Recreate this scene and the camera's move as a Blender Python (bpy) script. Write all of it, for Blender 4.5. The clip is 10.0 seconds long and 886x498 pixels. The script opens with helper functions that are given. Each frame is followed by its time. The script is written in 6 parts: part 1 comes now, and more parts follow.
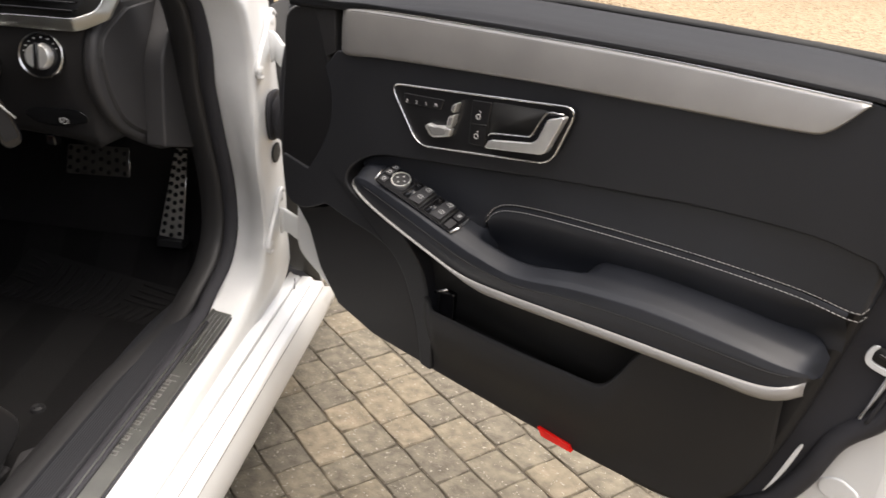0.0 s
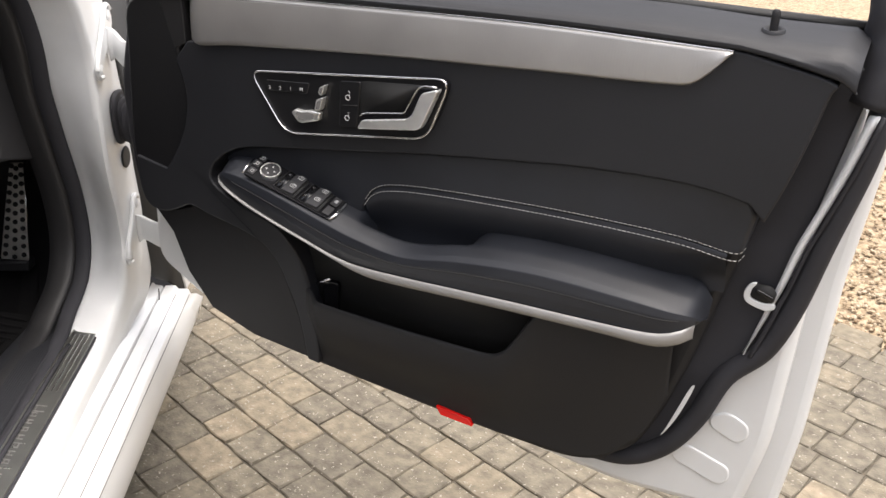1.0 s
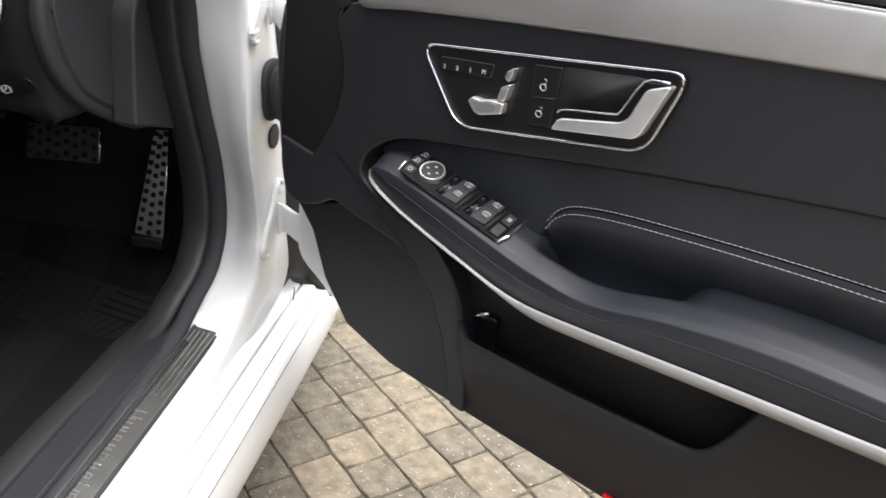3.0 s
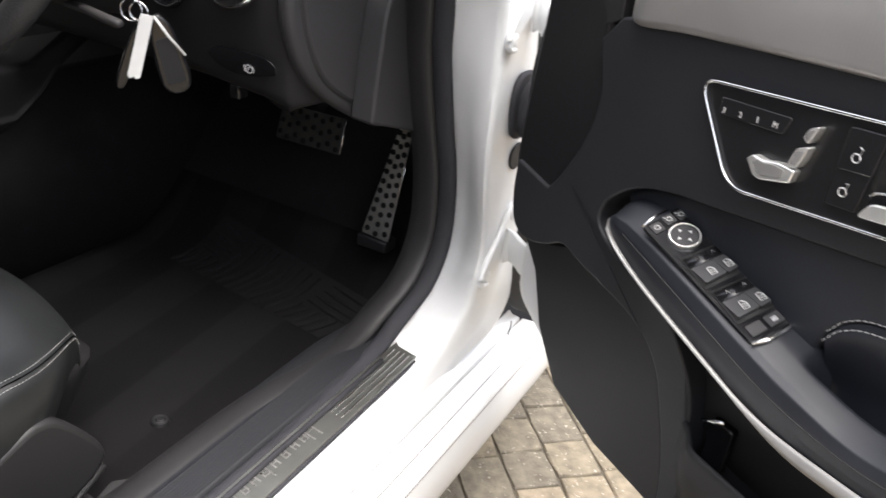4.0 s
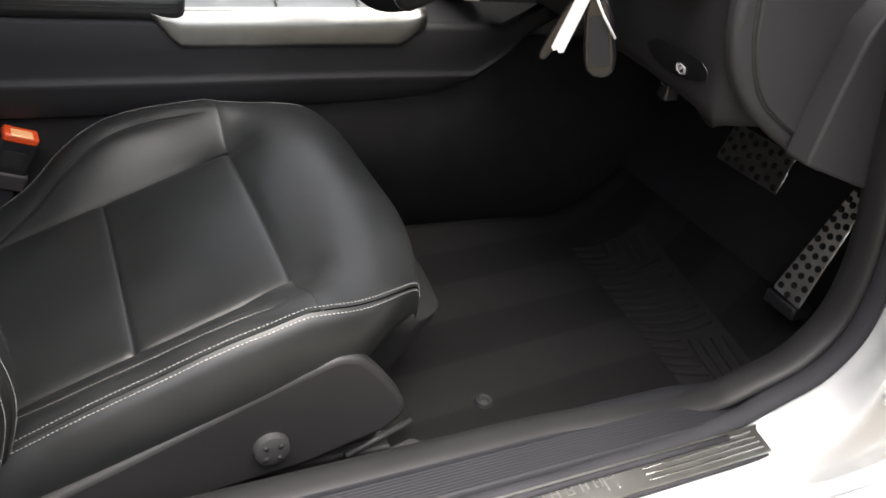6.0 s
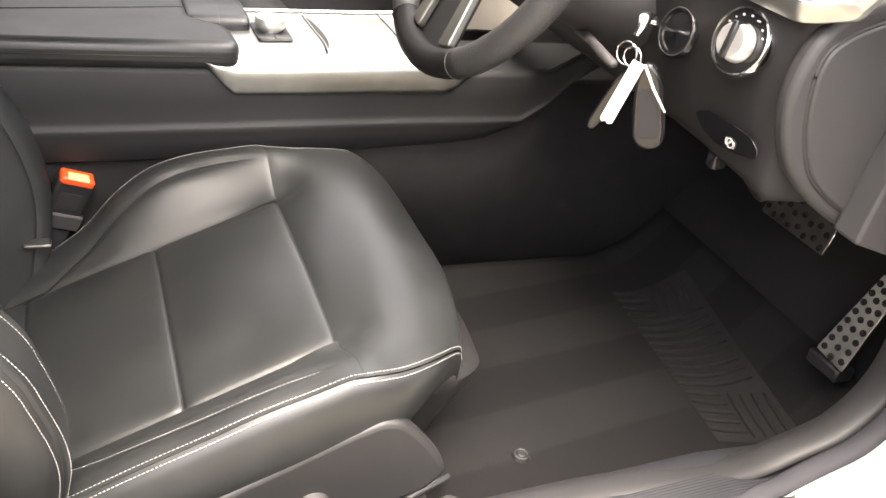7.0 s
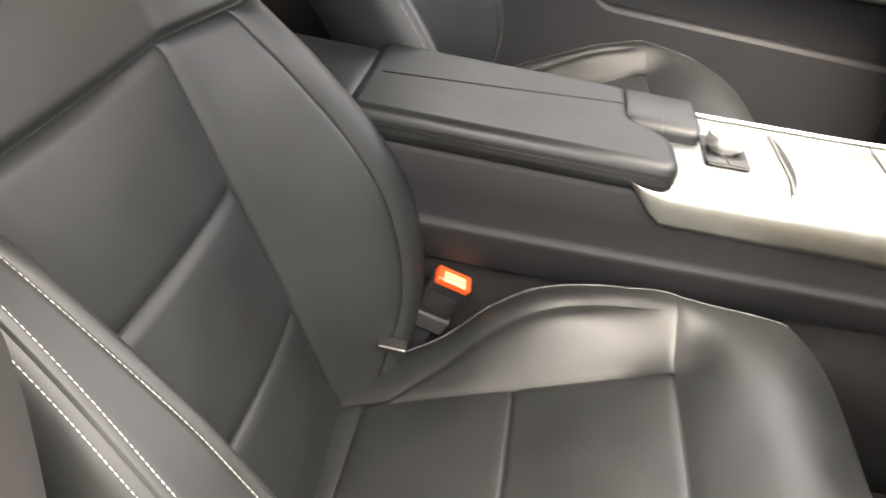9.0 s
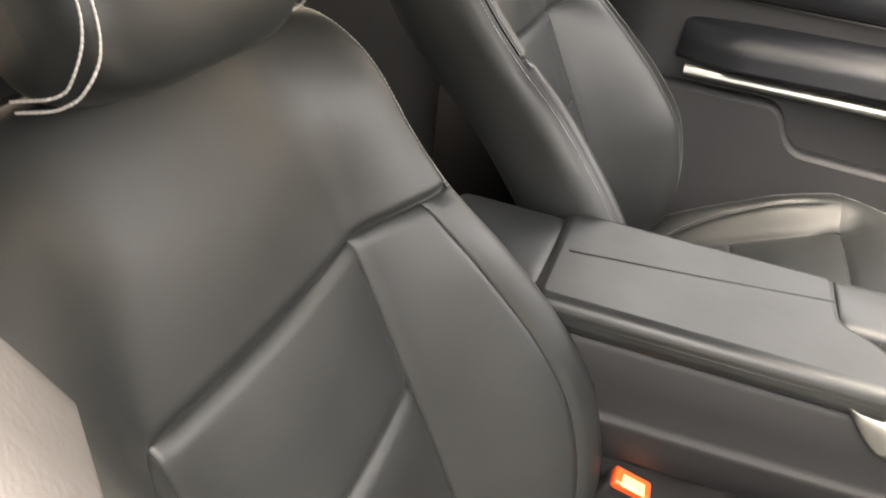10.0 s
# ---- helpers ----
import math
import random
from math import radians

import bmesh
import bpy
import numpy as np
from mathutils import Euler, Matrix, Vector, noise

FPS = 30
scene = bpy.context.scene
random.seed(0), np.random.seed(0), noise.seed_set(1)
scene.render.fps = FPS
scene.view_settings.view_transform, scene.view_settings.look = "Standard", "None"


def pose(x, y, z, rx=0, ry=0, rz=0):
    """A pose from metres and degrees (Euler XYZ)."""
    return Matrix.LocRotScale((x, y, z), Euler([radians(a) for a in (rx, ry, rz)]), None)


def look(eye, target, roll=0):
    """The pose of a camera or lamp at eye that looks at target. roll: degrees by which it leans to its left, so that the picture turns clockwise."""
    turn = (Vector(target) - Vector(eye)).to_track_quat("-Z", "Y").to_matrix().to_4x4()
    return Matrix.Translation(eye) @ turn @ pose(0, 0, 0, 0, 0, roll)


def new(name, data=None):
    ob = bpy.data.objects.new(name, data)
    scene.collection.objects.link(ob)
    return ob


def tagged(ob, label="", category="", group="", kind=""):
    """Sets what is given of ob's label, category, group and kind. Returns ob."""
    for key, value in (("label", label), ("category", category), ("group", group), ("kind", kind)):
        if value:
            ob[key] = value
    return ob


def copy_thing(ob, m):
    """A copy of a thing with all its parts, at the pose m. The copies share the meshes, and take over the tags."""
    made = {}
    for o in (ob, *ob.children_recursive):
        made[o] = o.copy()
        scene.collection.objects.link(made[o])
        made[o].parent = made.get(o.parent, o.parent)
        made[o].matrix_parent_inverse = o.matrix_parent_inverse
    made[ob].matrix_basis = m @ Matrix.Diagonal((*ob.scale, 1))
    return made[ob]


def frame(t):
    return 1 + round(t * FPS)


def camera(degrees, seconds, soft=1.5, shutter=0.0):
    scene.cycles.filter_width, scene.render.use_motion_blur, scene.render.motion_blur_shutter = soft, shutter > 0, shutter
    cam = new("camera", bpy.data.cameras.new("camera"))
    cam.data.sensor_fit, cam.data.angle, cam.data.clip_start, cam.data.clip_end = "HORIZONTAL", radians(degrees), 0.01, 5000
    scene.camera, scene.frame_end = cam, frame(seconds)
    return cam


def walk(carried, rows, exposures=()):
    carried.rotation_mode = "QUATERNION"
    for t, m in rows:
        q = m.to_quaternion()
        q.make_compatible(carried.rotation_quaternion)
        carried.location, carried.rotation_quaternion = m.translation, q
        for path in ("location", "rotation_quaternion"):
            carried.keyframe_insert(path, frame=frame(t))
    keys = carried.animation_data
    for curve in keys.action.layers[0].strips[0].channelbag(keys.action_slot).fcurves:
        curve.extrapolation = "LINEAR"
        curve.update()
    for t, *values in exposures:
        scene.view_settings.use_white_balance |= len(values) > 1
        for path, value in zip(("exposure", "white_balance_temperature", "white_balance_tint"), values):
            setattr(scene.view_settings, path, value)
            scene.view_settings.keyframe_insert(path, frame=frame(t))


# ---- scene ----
cam = camera(54.1, 10.0, shutter=0.25)
PATH = [
    (0, (1.472, -1.398, 1.207), (1.192, 0.391, 0.358), 2.8),
    (0.5, (1.44, -1.388, 1.186), (1.387, 0.423, 0.339), 1.9),
    (1, (1.427, -1.39, 1.183), (1.491, 0.419, 0.331), 1.4),
    (1.5, (1.397, -1.344, 1.149), (1.492, 0.458, 0.287), 1.2),
    (2, (1.358, -1.304, 1.14), (1.421, 0.497, 0.273), 1.3),
    (2.2, (1.351, -1.276, 1.131), (1.378, 0.525, 0.263), 1.5),
    (3.3, (1.393, -1.088, 1.082), (0.948, 0.665, 0.229), 4.9),
    (3.5, (1.384, -1.058, 1.073), (0.831, 0.66, 0.211), 5.5),
    (4, (1.361, -0.966, 1.07), (0.536, 0.626, 0.185), 6.5),
    (4.5, (1.371, -0.9, 1.05), (0.281, 0.504, 0.134), 8.3),
    (4.7, (1.384, -0.864, 1.027), (0.193, 0.442, 0.092), 8.5),
    (5, (1.382, -0.841, 0.978), (0.074, 0.328, 0.017), 9.2),
    (5.5, (1.374, -0.813, 0.97), (-0.064, 0.171, -0.012), 9.8),
    (5.7, (1.37, -0.81, 0.994), (-0.108, 0.107, 0.007), 9.8),
    (6.8, (1.333, -0.801, 1.095), (-0.212, -0.042, 0.077), 9.9),
    (7, (1.328, -0.815, 1.103), (-0.22, -0.052, 0.092), 10.1),
    (7.5, (1.274, -0.835, 1.084), (-0.29, -0.117, 0.064), 10.0),
    (8, (1.187, -0.79, 1.058), (-0.417, -0.206, 0.017), 10.6),
    (8.5, (1.087, -0.782, 1.06), (-0.578, -0.464, -0.002), 11.5),
    (8.8, (1.044, -0.788, 1.066), (-0.652, -0.728, 0.007), 10.4),
    (9, (1.018, -0.79, 1.079), (-0.677, -0.88, 0.021), 9.9),
    (9.2, (0.99, -0.802, 1.089), (-0.695, -1.0, 0.03), 9.8),
    (9.5, (0.957, -0.82, 1.112), (-0.723, -1.132, 0.074), 9.6),
    (9.8, (0.928, -0.856, 1.138), (-0.76, -1.239, 0.135), 9.0),
    (10, (0.911, -0.885, 1.157), (-0.789, -1.299, 0.187), 8.9),
]
walk(cam, [(t, look(eye, target, roll)) for t, eye, target, roll in PATH],
     exposures=[(0, 1.62, 7050, 13), (2.2, 1.66, 6480, 12), (3.3, 2.02, 6550, 11), (4.0, 2.10, 6600, 12), (4.5, 2.43, 6640, 12), (5.7, 2.19, 6640, 12), (6.8, 4.01, 7450, 14), (8, 4.04, 7550, 12), (8.7, 4.17, 7700, 12), (9.4, 4.17, 7850, 11), (10, 4.48, 8000, 11)])

# ---- world and light ----
world = bpy.data.worlds.new("sky")
world.use_nodes = True
scene.world = world
wn, wl = world.node_tree.nodes, world.node_tree.links
sky = wn.new("ShaderNodeTexSky")
sky.sky_type, sky.sun_disc = "NISHITA", False
sky.sun_elevation, sky.sun_rotation = radians(76), radians(111)
sky.air_density, sky.dust_density = 1.0, 3.0
pale = wn.new("ShaderNodeHueSaturation")
pale.inputs["Saturation"].default_value = 0.35
wl.new(sky.outputs[0], pale.inputs["Color"])
wl.new(pale.outputs[0], wn["Background"].inputs[0])
wn["Background"].inputs[1].default_value = 0.15
sun_data = bpy.data.lights.new("sun", "SUN")
sun_data.energy, sun_data.angle, sun_data.color = 1.5, radians(60), (1.0, 0.96, 0.9)
sun = new("sun", sun_data)
sun.matrix_world = look((1.05, -0.4, 4.6), (0, 0, 0))


# ---- materials ----
def material(name, base, rough=0.5, metal=0.0, grain=0.0, grain_scale=400.0, grain_rough=0.5, vary=0.0, vary_scale=6.0, coat=0.0, spec=0.5, voronoi=False):
    m = bpy.data.materials.new(name)
    m.use_nodes = True
    n, l = m.node_tree.nodes, m.node_tree.links
    b = n["Principled BSDF"]
    b.inputs["Base Color"].default_value = (*base, 1)
    b.inputs["Roughness"].default_value = rough
    b.inputs["Metallic"].default_value = metal
    b.inputs["Coat Weight"].default_value = coat
    b.inputs["Coat Roughness"].default_value = 0.05
    b.inputs["Specular IOR Level"].default_value = spec
    co = n.new("ShaderNodeTexCoord")
    if vary:
        t = n.new("ShaderNodeTexNoise")
        t.inputs["Scale"].default_value, t.inputs["Detail"].default_value = vary_scale, 6
        r = n.new("ShaderNodeMapRange")
        r.inputs["From Min"].default_value, r.inputs["From Max"].default_value = 0.3, 0.7
        r.inputs["To Min"].default_value, r.inputs["To Max"].default_value = 1 - vary, 1 + vary
        x = n.new("ShaderNodeVectorMath")
        x.operation = "SCALE"
        x.inputs[0].default_value = base
        l.new(co.outputs["Object"], t.inputs["Vector"])
        l.new(t.outputs[0], r.inputs[0])
        l.new(r.outputs[0], x.inputs["Scale"])
        l.new(x.outputs[0], b.inputs["Base Color"])
        r2 = n.new("ShaderNodeMapRange")
        r2.inputs["From Min"].default_value, r2.inputs["From Max"].default_value = 0.3, 0.7
        r2.inputs["To Min"].default_value, r2.inputs["To Max"].default_value = rough * (1 - 0.6 * vary), min(1, rough * (1 + 0.6 * vary))
        l.new(t.outputs[0], r2.inputs[0])
        l.new(r2.outputs[0], b.inputs["Roughness"])
    if grain:
        if voronoi:
            g = n.new("ShaderNodeTexVoronoi")
            out = g.outputs["Distance"]
        else:
            g = n.new("ShaderNodeTexNoise")
            g.inputs["Detail"].default_value = 4
            out = g.outputs[0]
        g.inputs["Scale"].default_value = grain_scale
        bump = n.new("ShaderNodeBump")
        bump.inputs["Strength"].default_value, bump.inputs["Distance"].default_value = grain_rough, grain
        l.new(co.outputs["Object"], g.inputs["Vector"])
        l.new(out, bump.inputs["Height"])
        l.new(bump.outputs[0], b.inputs["Normal"])
    return m


def leather_material(name, base, rough, wrinkle):
    """Black hide: a fine pebbled grain, softer creases and a slightly uneven polish."""
    m = material(name, base, rough, vary=0.2, vary_scale=11)
    n, l = m.node_tree.nodes, m.node_tree.links
    co = n.new("ShaderNodeTexCoord")
    pebble, crease = n.new("ShaderNodeTexVoronoi"), n.new("ShaderNodeTexNoise")
    pebble.inputs["Scale"].default_value = 620
    crease.inputs["Scale"].default_value, crease.inputs["Detail"].default_value, crease.inputs["Distortion"].default_value = 14, 4, 1.0
    low, high = n.new("ShaderNodeBump"), n.new("ShaderNodeBump")
    low.inputs["Strength"].default_value, low.inputs["Distance"].default_value = wrinkle, 0.006
    high.inputs["Strength"].default_value, high.inputs["Distance"].default_value = 0.10, 0.0005
    l.new(co.outputs["Object"], pebble.inputs["Vector"])
    l.new(co.outputs["Object"], crease.inputs["Vector"])
    l.new(crease.outputs[0], low.inputs["Height"])
    l.new(pebble.outputs["Distance"], high.inputs["Height"])
    l.new(low.outputs[0], high.inputs["Normal"])
    l.new(high.outputs[0], n["Principled BSDF"].inputs["Normal"])
    return m


LEATHER = leather_material("leather", (0.0142, 0.0154, 0.0156), 0.43, 0.08)
SOFT = material("soft_trim", (0.0135, 0.0142, 0.0170), 0.56, spec=0.40, grain=0.0006, grain_scale=700, grain_rough=0.3, vary=0.12, vary_scale=5)
HARD = material("hard_plastic", (0.023, 0.0225, 0.024), 0.62, grain=0.0004, grain_scale=900, grain_rough=0.35, vary=0.12, vary_scale=4)
HIDE = leather_material("door_leather", (0.0125, 0.0142, 0.0190), 0.46, 0.04)
DUSK = material("dark_plastic", (0.0112, 0.0112, 0.0124), 0.60, spec=0.38, grain=0.0004, grain_scale=900, grain_rough=0.35, vary=0.12, vary_scale=4)
GLOSS = material("gloss_black", (0.008, 0.008, 0.009), 0.16)
GRIP = leather_material("wheel_leather", (0.0050, 0.0050, 0.0053), 0.54, 0.04)
PLATE = material("satin_black", (0.011, 0.011, 0.012), 0.32)
# Near-black for black rubber, and for flat pieces painted in as shade of hollows.
VOID = material("recess_shade_and_rubber", (0.014, 0.014, 0.014), 0.7)
RUBBER = material("rubber", (0.027, 0.027, 0.0315), 0.72, spec=0.3, grain=0.0004, grain_scale=500, vary=0.2, vary_scale=14)
FOOTWELL = material("footwell_carpet", (0.0190, 0.0183, 0.0192), 0.95, grain=0.004, grain_scale=900, grain_rough=0.9, vary=0.3, vary_scale=30, spec=0.2)
CARPET = material("carpet", (0.0165, 0.0160, 0.0168), 0.95, grain=0.004, grain_scale=900, grain_rough=0.9, vary=0.3, vary_scale=30, spec=0.2)
PAINT = material("white_paint", (0.675, 0.686, 0.69), 0.28, vary=0.05, vary_scale=5, coat=0.6)
JAMB = material("jamb_paint", (0.655, 0.668, 0.672), 0.38, vary=0.05, vary_scale=12, coat=0.2)
CHROME = material("chrome", (0.78, 0.78, 0.77), 0.14, metal=1.0, vary=0.1, vary_scale=40)
HANDLE = material("satin_chrome", (0.90, 0.90, 0.88), 0.46, metal=1.0, vary=0.06, vary_scale=40)
SATIN = material("satin_metal", (0.37, 0.375, 0.352), 0.40, metal=1.0, vary=0.08, vary_scale=30)
RENDER = material("weathered_render", (0.20, 0.19, 0.17), 0.9, grain=0.004, grain_scale=60, vary=0.25, vary_scale=3)
WORN = material("worn_metal", (0.66, 0.655, 0.64), 0.30, metal=1.0, vary=0.25, vary_scale=120)
STRIP = material("silver_strip", (0.31, 0.304, 0.296), 0.50, metal=0.55, vary=0.05, vary_scale=30)
PERF = material("perforated_leather", (0.022, 0.0225, 0.023), 0.5, grain=0.0006, grain_scale=420, grain_rough=0.6, voronoi=True)
GRIP.node_tree.nodes["Principled BSDF"].inputs["Specular IOR Level"].default_value = 0.18
COVER = material("cover_plastic", (0.0135, 0.0132, 0.0140), 0.55, grain=0.0004, grain_scale=900, grain_rough=0.35, vary=0.15, vary_scale=5)
SEALANT = material("grey_sealant", (0.16, 0.158, 0.15), 0.6)
KEY = material("switch_plastic", (0.040, 0.040, 0.042), 0.42)
STEEL = material("pedal_steel", (0.58, 0.57, 0.54), 0.42, metal=1.0, vary=0.2, vary_scale=40, grain=0.0004, grain_scale=600)
# The pedal steel again, darkened to carry the dashboard's shade in its colour.
SHADED_STEEL = material("shaded_pedal_steel", (0.17, 0.165, 0.16), 0.45, metal=1.0, vary=0.2, vary_scale=40, grain=0.0004, grain_scale=600)
THREAD = material("thread", (0.50, 0.49, 0.475), 0.7)
THREAD_DARK = material("dark_thread", (0.05, 0.05, 0.052), 0.6)
MARK = material("white_mark", (0.60, 0.60, 0.59), 0.5)
ICON = material("icon_mark", (0.38, 0.38, 0.38), 0.5)
RED = material("red_lens", (0.75, 0.010, 0.008), 0.18, coat=0.5)
ORANGE = material("orange_button", (0.72, 0.085, 0.022), 0.3)
PALE = material("pale_button", (0.95, 0.48, 0.22), 0.3)
TAG = material("paper_tag", (0.66, 0.66, 0.64), 0.6, vary=0.04, vary_scale=50)
DASH = material("dashboard_plastic", (0.0130, 0.0126, 0.0134), 0.66, spec=0.28, grain=0.0005, grain_scale=800, grain_rough=0.35, vary=0.12, vary_scale=5)
GREY = material("grey_trim", (0.036, 0.034, 0.0345), 0.6, grain=0.0004, grain_scale=700, vary=0.1, vary_scale=6)
LINER = material("headliner", (0.10, 0.098, 0.095), 0.9, grain=0.0008, grain_scale=600)
PLASTER = material("mortar_bed", (0.080, 0.068, 0.050), 0.95, grain=0.004, grain_scale=180, vary=0.3, vary_scale=20)


def brushed_material():
    """Aluminium trim with a fine engine-turned rib across its length."""
    m = material("ribbed_aluminium", (0.39, 0.38, 0.368), 0.48, metal=0.75, vary=0.06, vary_scale=14)
    n, l = m.node_tree.nodes, m.node_tree.links
    w = n.new("ShaderNodeTexWave")
    w.bands_direction = "X"
    w.inputs["Scale"].default_value = 90
    bump = n.new("ShaderNodeBump")
    bump.inputs["Strength"].default_value, bump.inputs["Distance"].default_value = 0.09, 0.0008
    co = n.new("ShaderNodeTexCoord")
    l.new(co.outputs["Object"], w.inputs["Vector"])
    l.new(w.outputs[1], bump.inputs["Height"])
    l.new(bump.outputs[0], n["Principled BSDF"].inputs["Normal"])
    return m


RIBBED = brushed_material()


def paver_material(joined=False):
    m = bpy.data.materials.new("paver")
    m.use_nodes = True
    n, l = m.node_tree.nodes, m.node_tree.links
    b = n["Principled BSDF"]
    b.inputs["Roughness"].default_value = 0.85
    info, co = n.new("ShaderNodeObjectInfo"), n.new("ShaderNodeTexCoord")
    ramp = n.new("ShaderNodeValToRGB")
    e = ramp.color_ramp.elements
    e[0].position, e[0].color = 0.0, (0.128, 0.111, 0.085, 1)
    e[1].position, e[1].color = 1.0, (0.215, 0.178, 0.126, 1)
    for p, c in ((0.35, (0.148, 0.129, 0.097, 1)), (0.6, (0.164, 0.142, 0.105, 1)), (0.82, (0.180, 0.152, 0.109, 1))):
        k = e.new(p)
        k.color = c
    l.new(n.new("ShaderNodeNewGeometry").outputs["Random Per Island"] if joined else info.outputs["Random"], ramp.inputs[0])
    add = n.new("ShaderNodeVectorMath")
    l.new(co.outputs["Object"], add.inputs[0])
    l.new(info.outputs["Location"], add.inputs[1])
    big = n.new("ShaderNodeTexNoise")
    big.inputs["Scale"].default_value, big.inputs["Detail"].default_value = 34, 9
    l.new(add.outputs[0], big.inputs["Vector"])
    shade = n.new("ShaderNodeMapRange")
    shade.inputs["From Min"].default_value, shade.inputs["From Max"].default_value = 0.3, 0.7
    shade.inputs["To Min"].default_value, shade.inputs["To Max"].default_value = 0.64, 1.30
    l.new(big.outputs[0], shade.inputs[0])
    mul = n.new("ShaderNodeVectorMath")
    mul.operation = "SCALE"
    l.new(ramp.outputs[0], mul.inputs[0])
    l.new(shade.outputs[0], mul.inputs["Scale"])
    spot = n.new("ShaderNodeTexVoronoi")
    spot.inputs["Scale"].default_value = 105
    wob = n.new("ShaderNodeTexNoise")
    wob.inputs["Scale"].default_value = 140
    l.new(add.outputs[0], wob.inputs["Vector"])
    warp = n.new("ShaderNodeVectorMath")
    warp.operation = "MULTIPLY_ADD"
    warp.inputs[1].default_value = (0.016, 0.016, 0.016)
    l.new(wob.outputs["Color"], warp.inputs[0])
    l.new(add.outputs[0], warp.inputs[2])
    l.new(warp.outputs[0], spot.inputs["Vector"])
    lt = n.new("ShaderNodeMath")
    lt.operation = "LESS_THAN"
    lt.inputs[1].default_value = 0.21
    l.new(spot.outputs["Distance"], lt.inputs[0])
    pick = n.new("ShaderNodeMath")
    pick.operation = "GREATER_THAN"
    pick.inputs[1].default_value = 0.55
    l.new(spot.outputs["Color"], pick.inputs[0])
    both = n.new("ShaderNodeMath")
    both.operation = "MULTIPLY"
    l.new(lt.outputs[0], both.inputs[0])
    l.new(pick.outputs[0], both.inputs[1])
    mix = n.new("ShaderNodeMix")
    mix.data_type = "RGBA"
    l.new(both.outputs[0], mix.inputs[0])
    l.new(mul.outputs[0], mix.inputs[6])
    mix.inputs[7].default_value = (0.33, 0.305, 0.255, 1)
    l.new(mix.outputs[2], b.inputs["Base Color"])
    fine = n.new("ShaderNodeTexNoise")
    fine.inputs["Scale"].default_value, fine.inputs["Detail"].default_value = 160, 6
    l.new(add.outputs[0], fine.inputs["Vector"])
    bump = n.new("ShaderNodeBump")
    bump.inputs["Strength"].default_value, bump.inputs["Distance"].default_value = 0.7, 0.003
    l.new(fine.outputs[0], bump.inputs["Height"])
    l.new(bump.outputs[0], b.inputs["Normal"])
    return m


PAVER = paver_material()
PAVER_JOINED = paver_material(True)


def gravel_material():
    m = bpy.data.materials.new("gravel")
    m.use_nodes = True
    n, l = m.node_tree.nodes, m.node_tree.links
    b = n["Principled BSDF"]
    b.inputs["Roughness"].default_value = 0.9
    co, v = n.new("ShaderNodeTexCoord"), n.new("ShaderNodeTexVoronoi")
    v.inputs["Scale"].default_value = 58
    l.new(co.outputs["Object"], v.inputs["Vector"])
    ramp = n.new("ShaderNodeValToRGB")
    e = ramp.color_ramp.elements
    e[0].color, e[1].color = (0.15, 0.105, 0.065, 1), (0.40, 0.325, 0.225, 1)
    k = e.new(0.5)
    k.color = (0.335, 0.255, 0.16, 1)
    sep = n.new("ShaderNodeSeparateColor")
    l.new(v.outputs["Color"], sep.inputs[0])
    l.new(sep.outputs[0], ramp.inputs[0])
    l.new(ramp.outputs[0], b.inputs["Base Color"])
    bump = n.new("ShaderNodeBump")
    bump.invert = True
    bump.inputs["Strength"].default_value, bump.inputs["Distance"].default_value = 0.8, 0.012
    l.new(v.outputs["Distance"], bump.inputs["Height"])
    l.new(bump.outputs[0], b.inputs["Normal"])
    return m


GRAVEL = gravel_material()


def stone_material():
    m = bpy.data.materials.new("gravel_stone")
    m.use_nodes = True
    n, l = m.node_tree.nodes, m.node_tree.links
    b = n["Principled BSDF"]
    b.inputs["Roughness"].default_value = 0.85
    geo, ramp = n.new("ShaderNodeNewGeometry"), n.new("ShaderNodeValToRGB")
    e = ramp.color_ramp.elements
    e[0].color, e[1].color = (0.17, 0.115, 0.068, 1), (0.43, 0.36, 0.265, 1)
    k = e.new(0.45)
    k.color = (0.32, 0.245, 0.16, 1)
    l.new(geo.outputs["Random Per Island"], ramp.inputs[0])
    l.new(ramp.outputs[0], b.inputs["Base Color"])
    return m


STONE = stone_material()


def mat_material():
    """Velour floor mat whose nap lies in broad bands of two directions."""
    m = material("velour", (0.020, 0.0195, 0.019), 0.95, grain=0.003, grain_scale=1100, grain_rough=0.8, spec=0.2)
    n, l = m.node_tree.nodes, m.node_tree.links
    co, mp, w = n.new("ShaderNodeTexCoord"), n.new("ShaderNodeMapping"), n.new("ShaderNodeTexWave")
    mp.inputs["Rotation"].default_value = (0, 0, radians(-8))
    w.bands_direction = "X"
    w.inputs["Scale"].default_value, w.inputs["Distortion"].default_value, w.inputs["Phase Offset"].default_value = 1.75, 0.3, 4.14
    ramp = n.new("ShaderNodeValToRGB")
    ramp.color_ramp.elements[0].position, ramp.color_ramp.elements[1].position = 0.46, 0.54
    ramp.color_ramp.elements[0].color, ramp.color_ramp.elements[1].color = (0.0066, 0.0063, 0.0067, 1), (0.0112, 0.0108, 0.0112, 1)
    l.new(co.outputs["Object"], mp.inputs[0])
    l.new(mp.outputs[0], w.inputs["Vector"])
    l.new(w.outputs[1], ramp.inputs[0])
    l.new(ramp.outputs[0], n["Principled BSDF"].inputs["Base Color"])
    return m


VELOUR = mat_material()
HEEL = material("heel_pad_rubber", (0.0095, 0.0092, 0.0096), 0.8, spec=0.25, grain=0.0006, grain_scale=700)


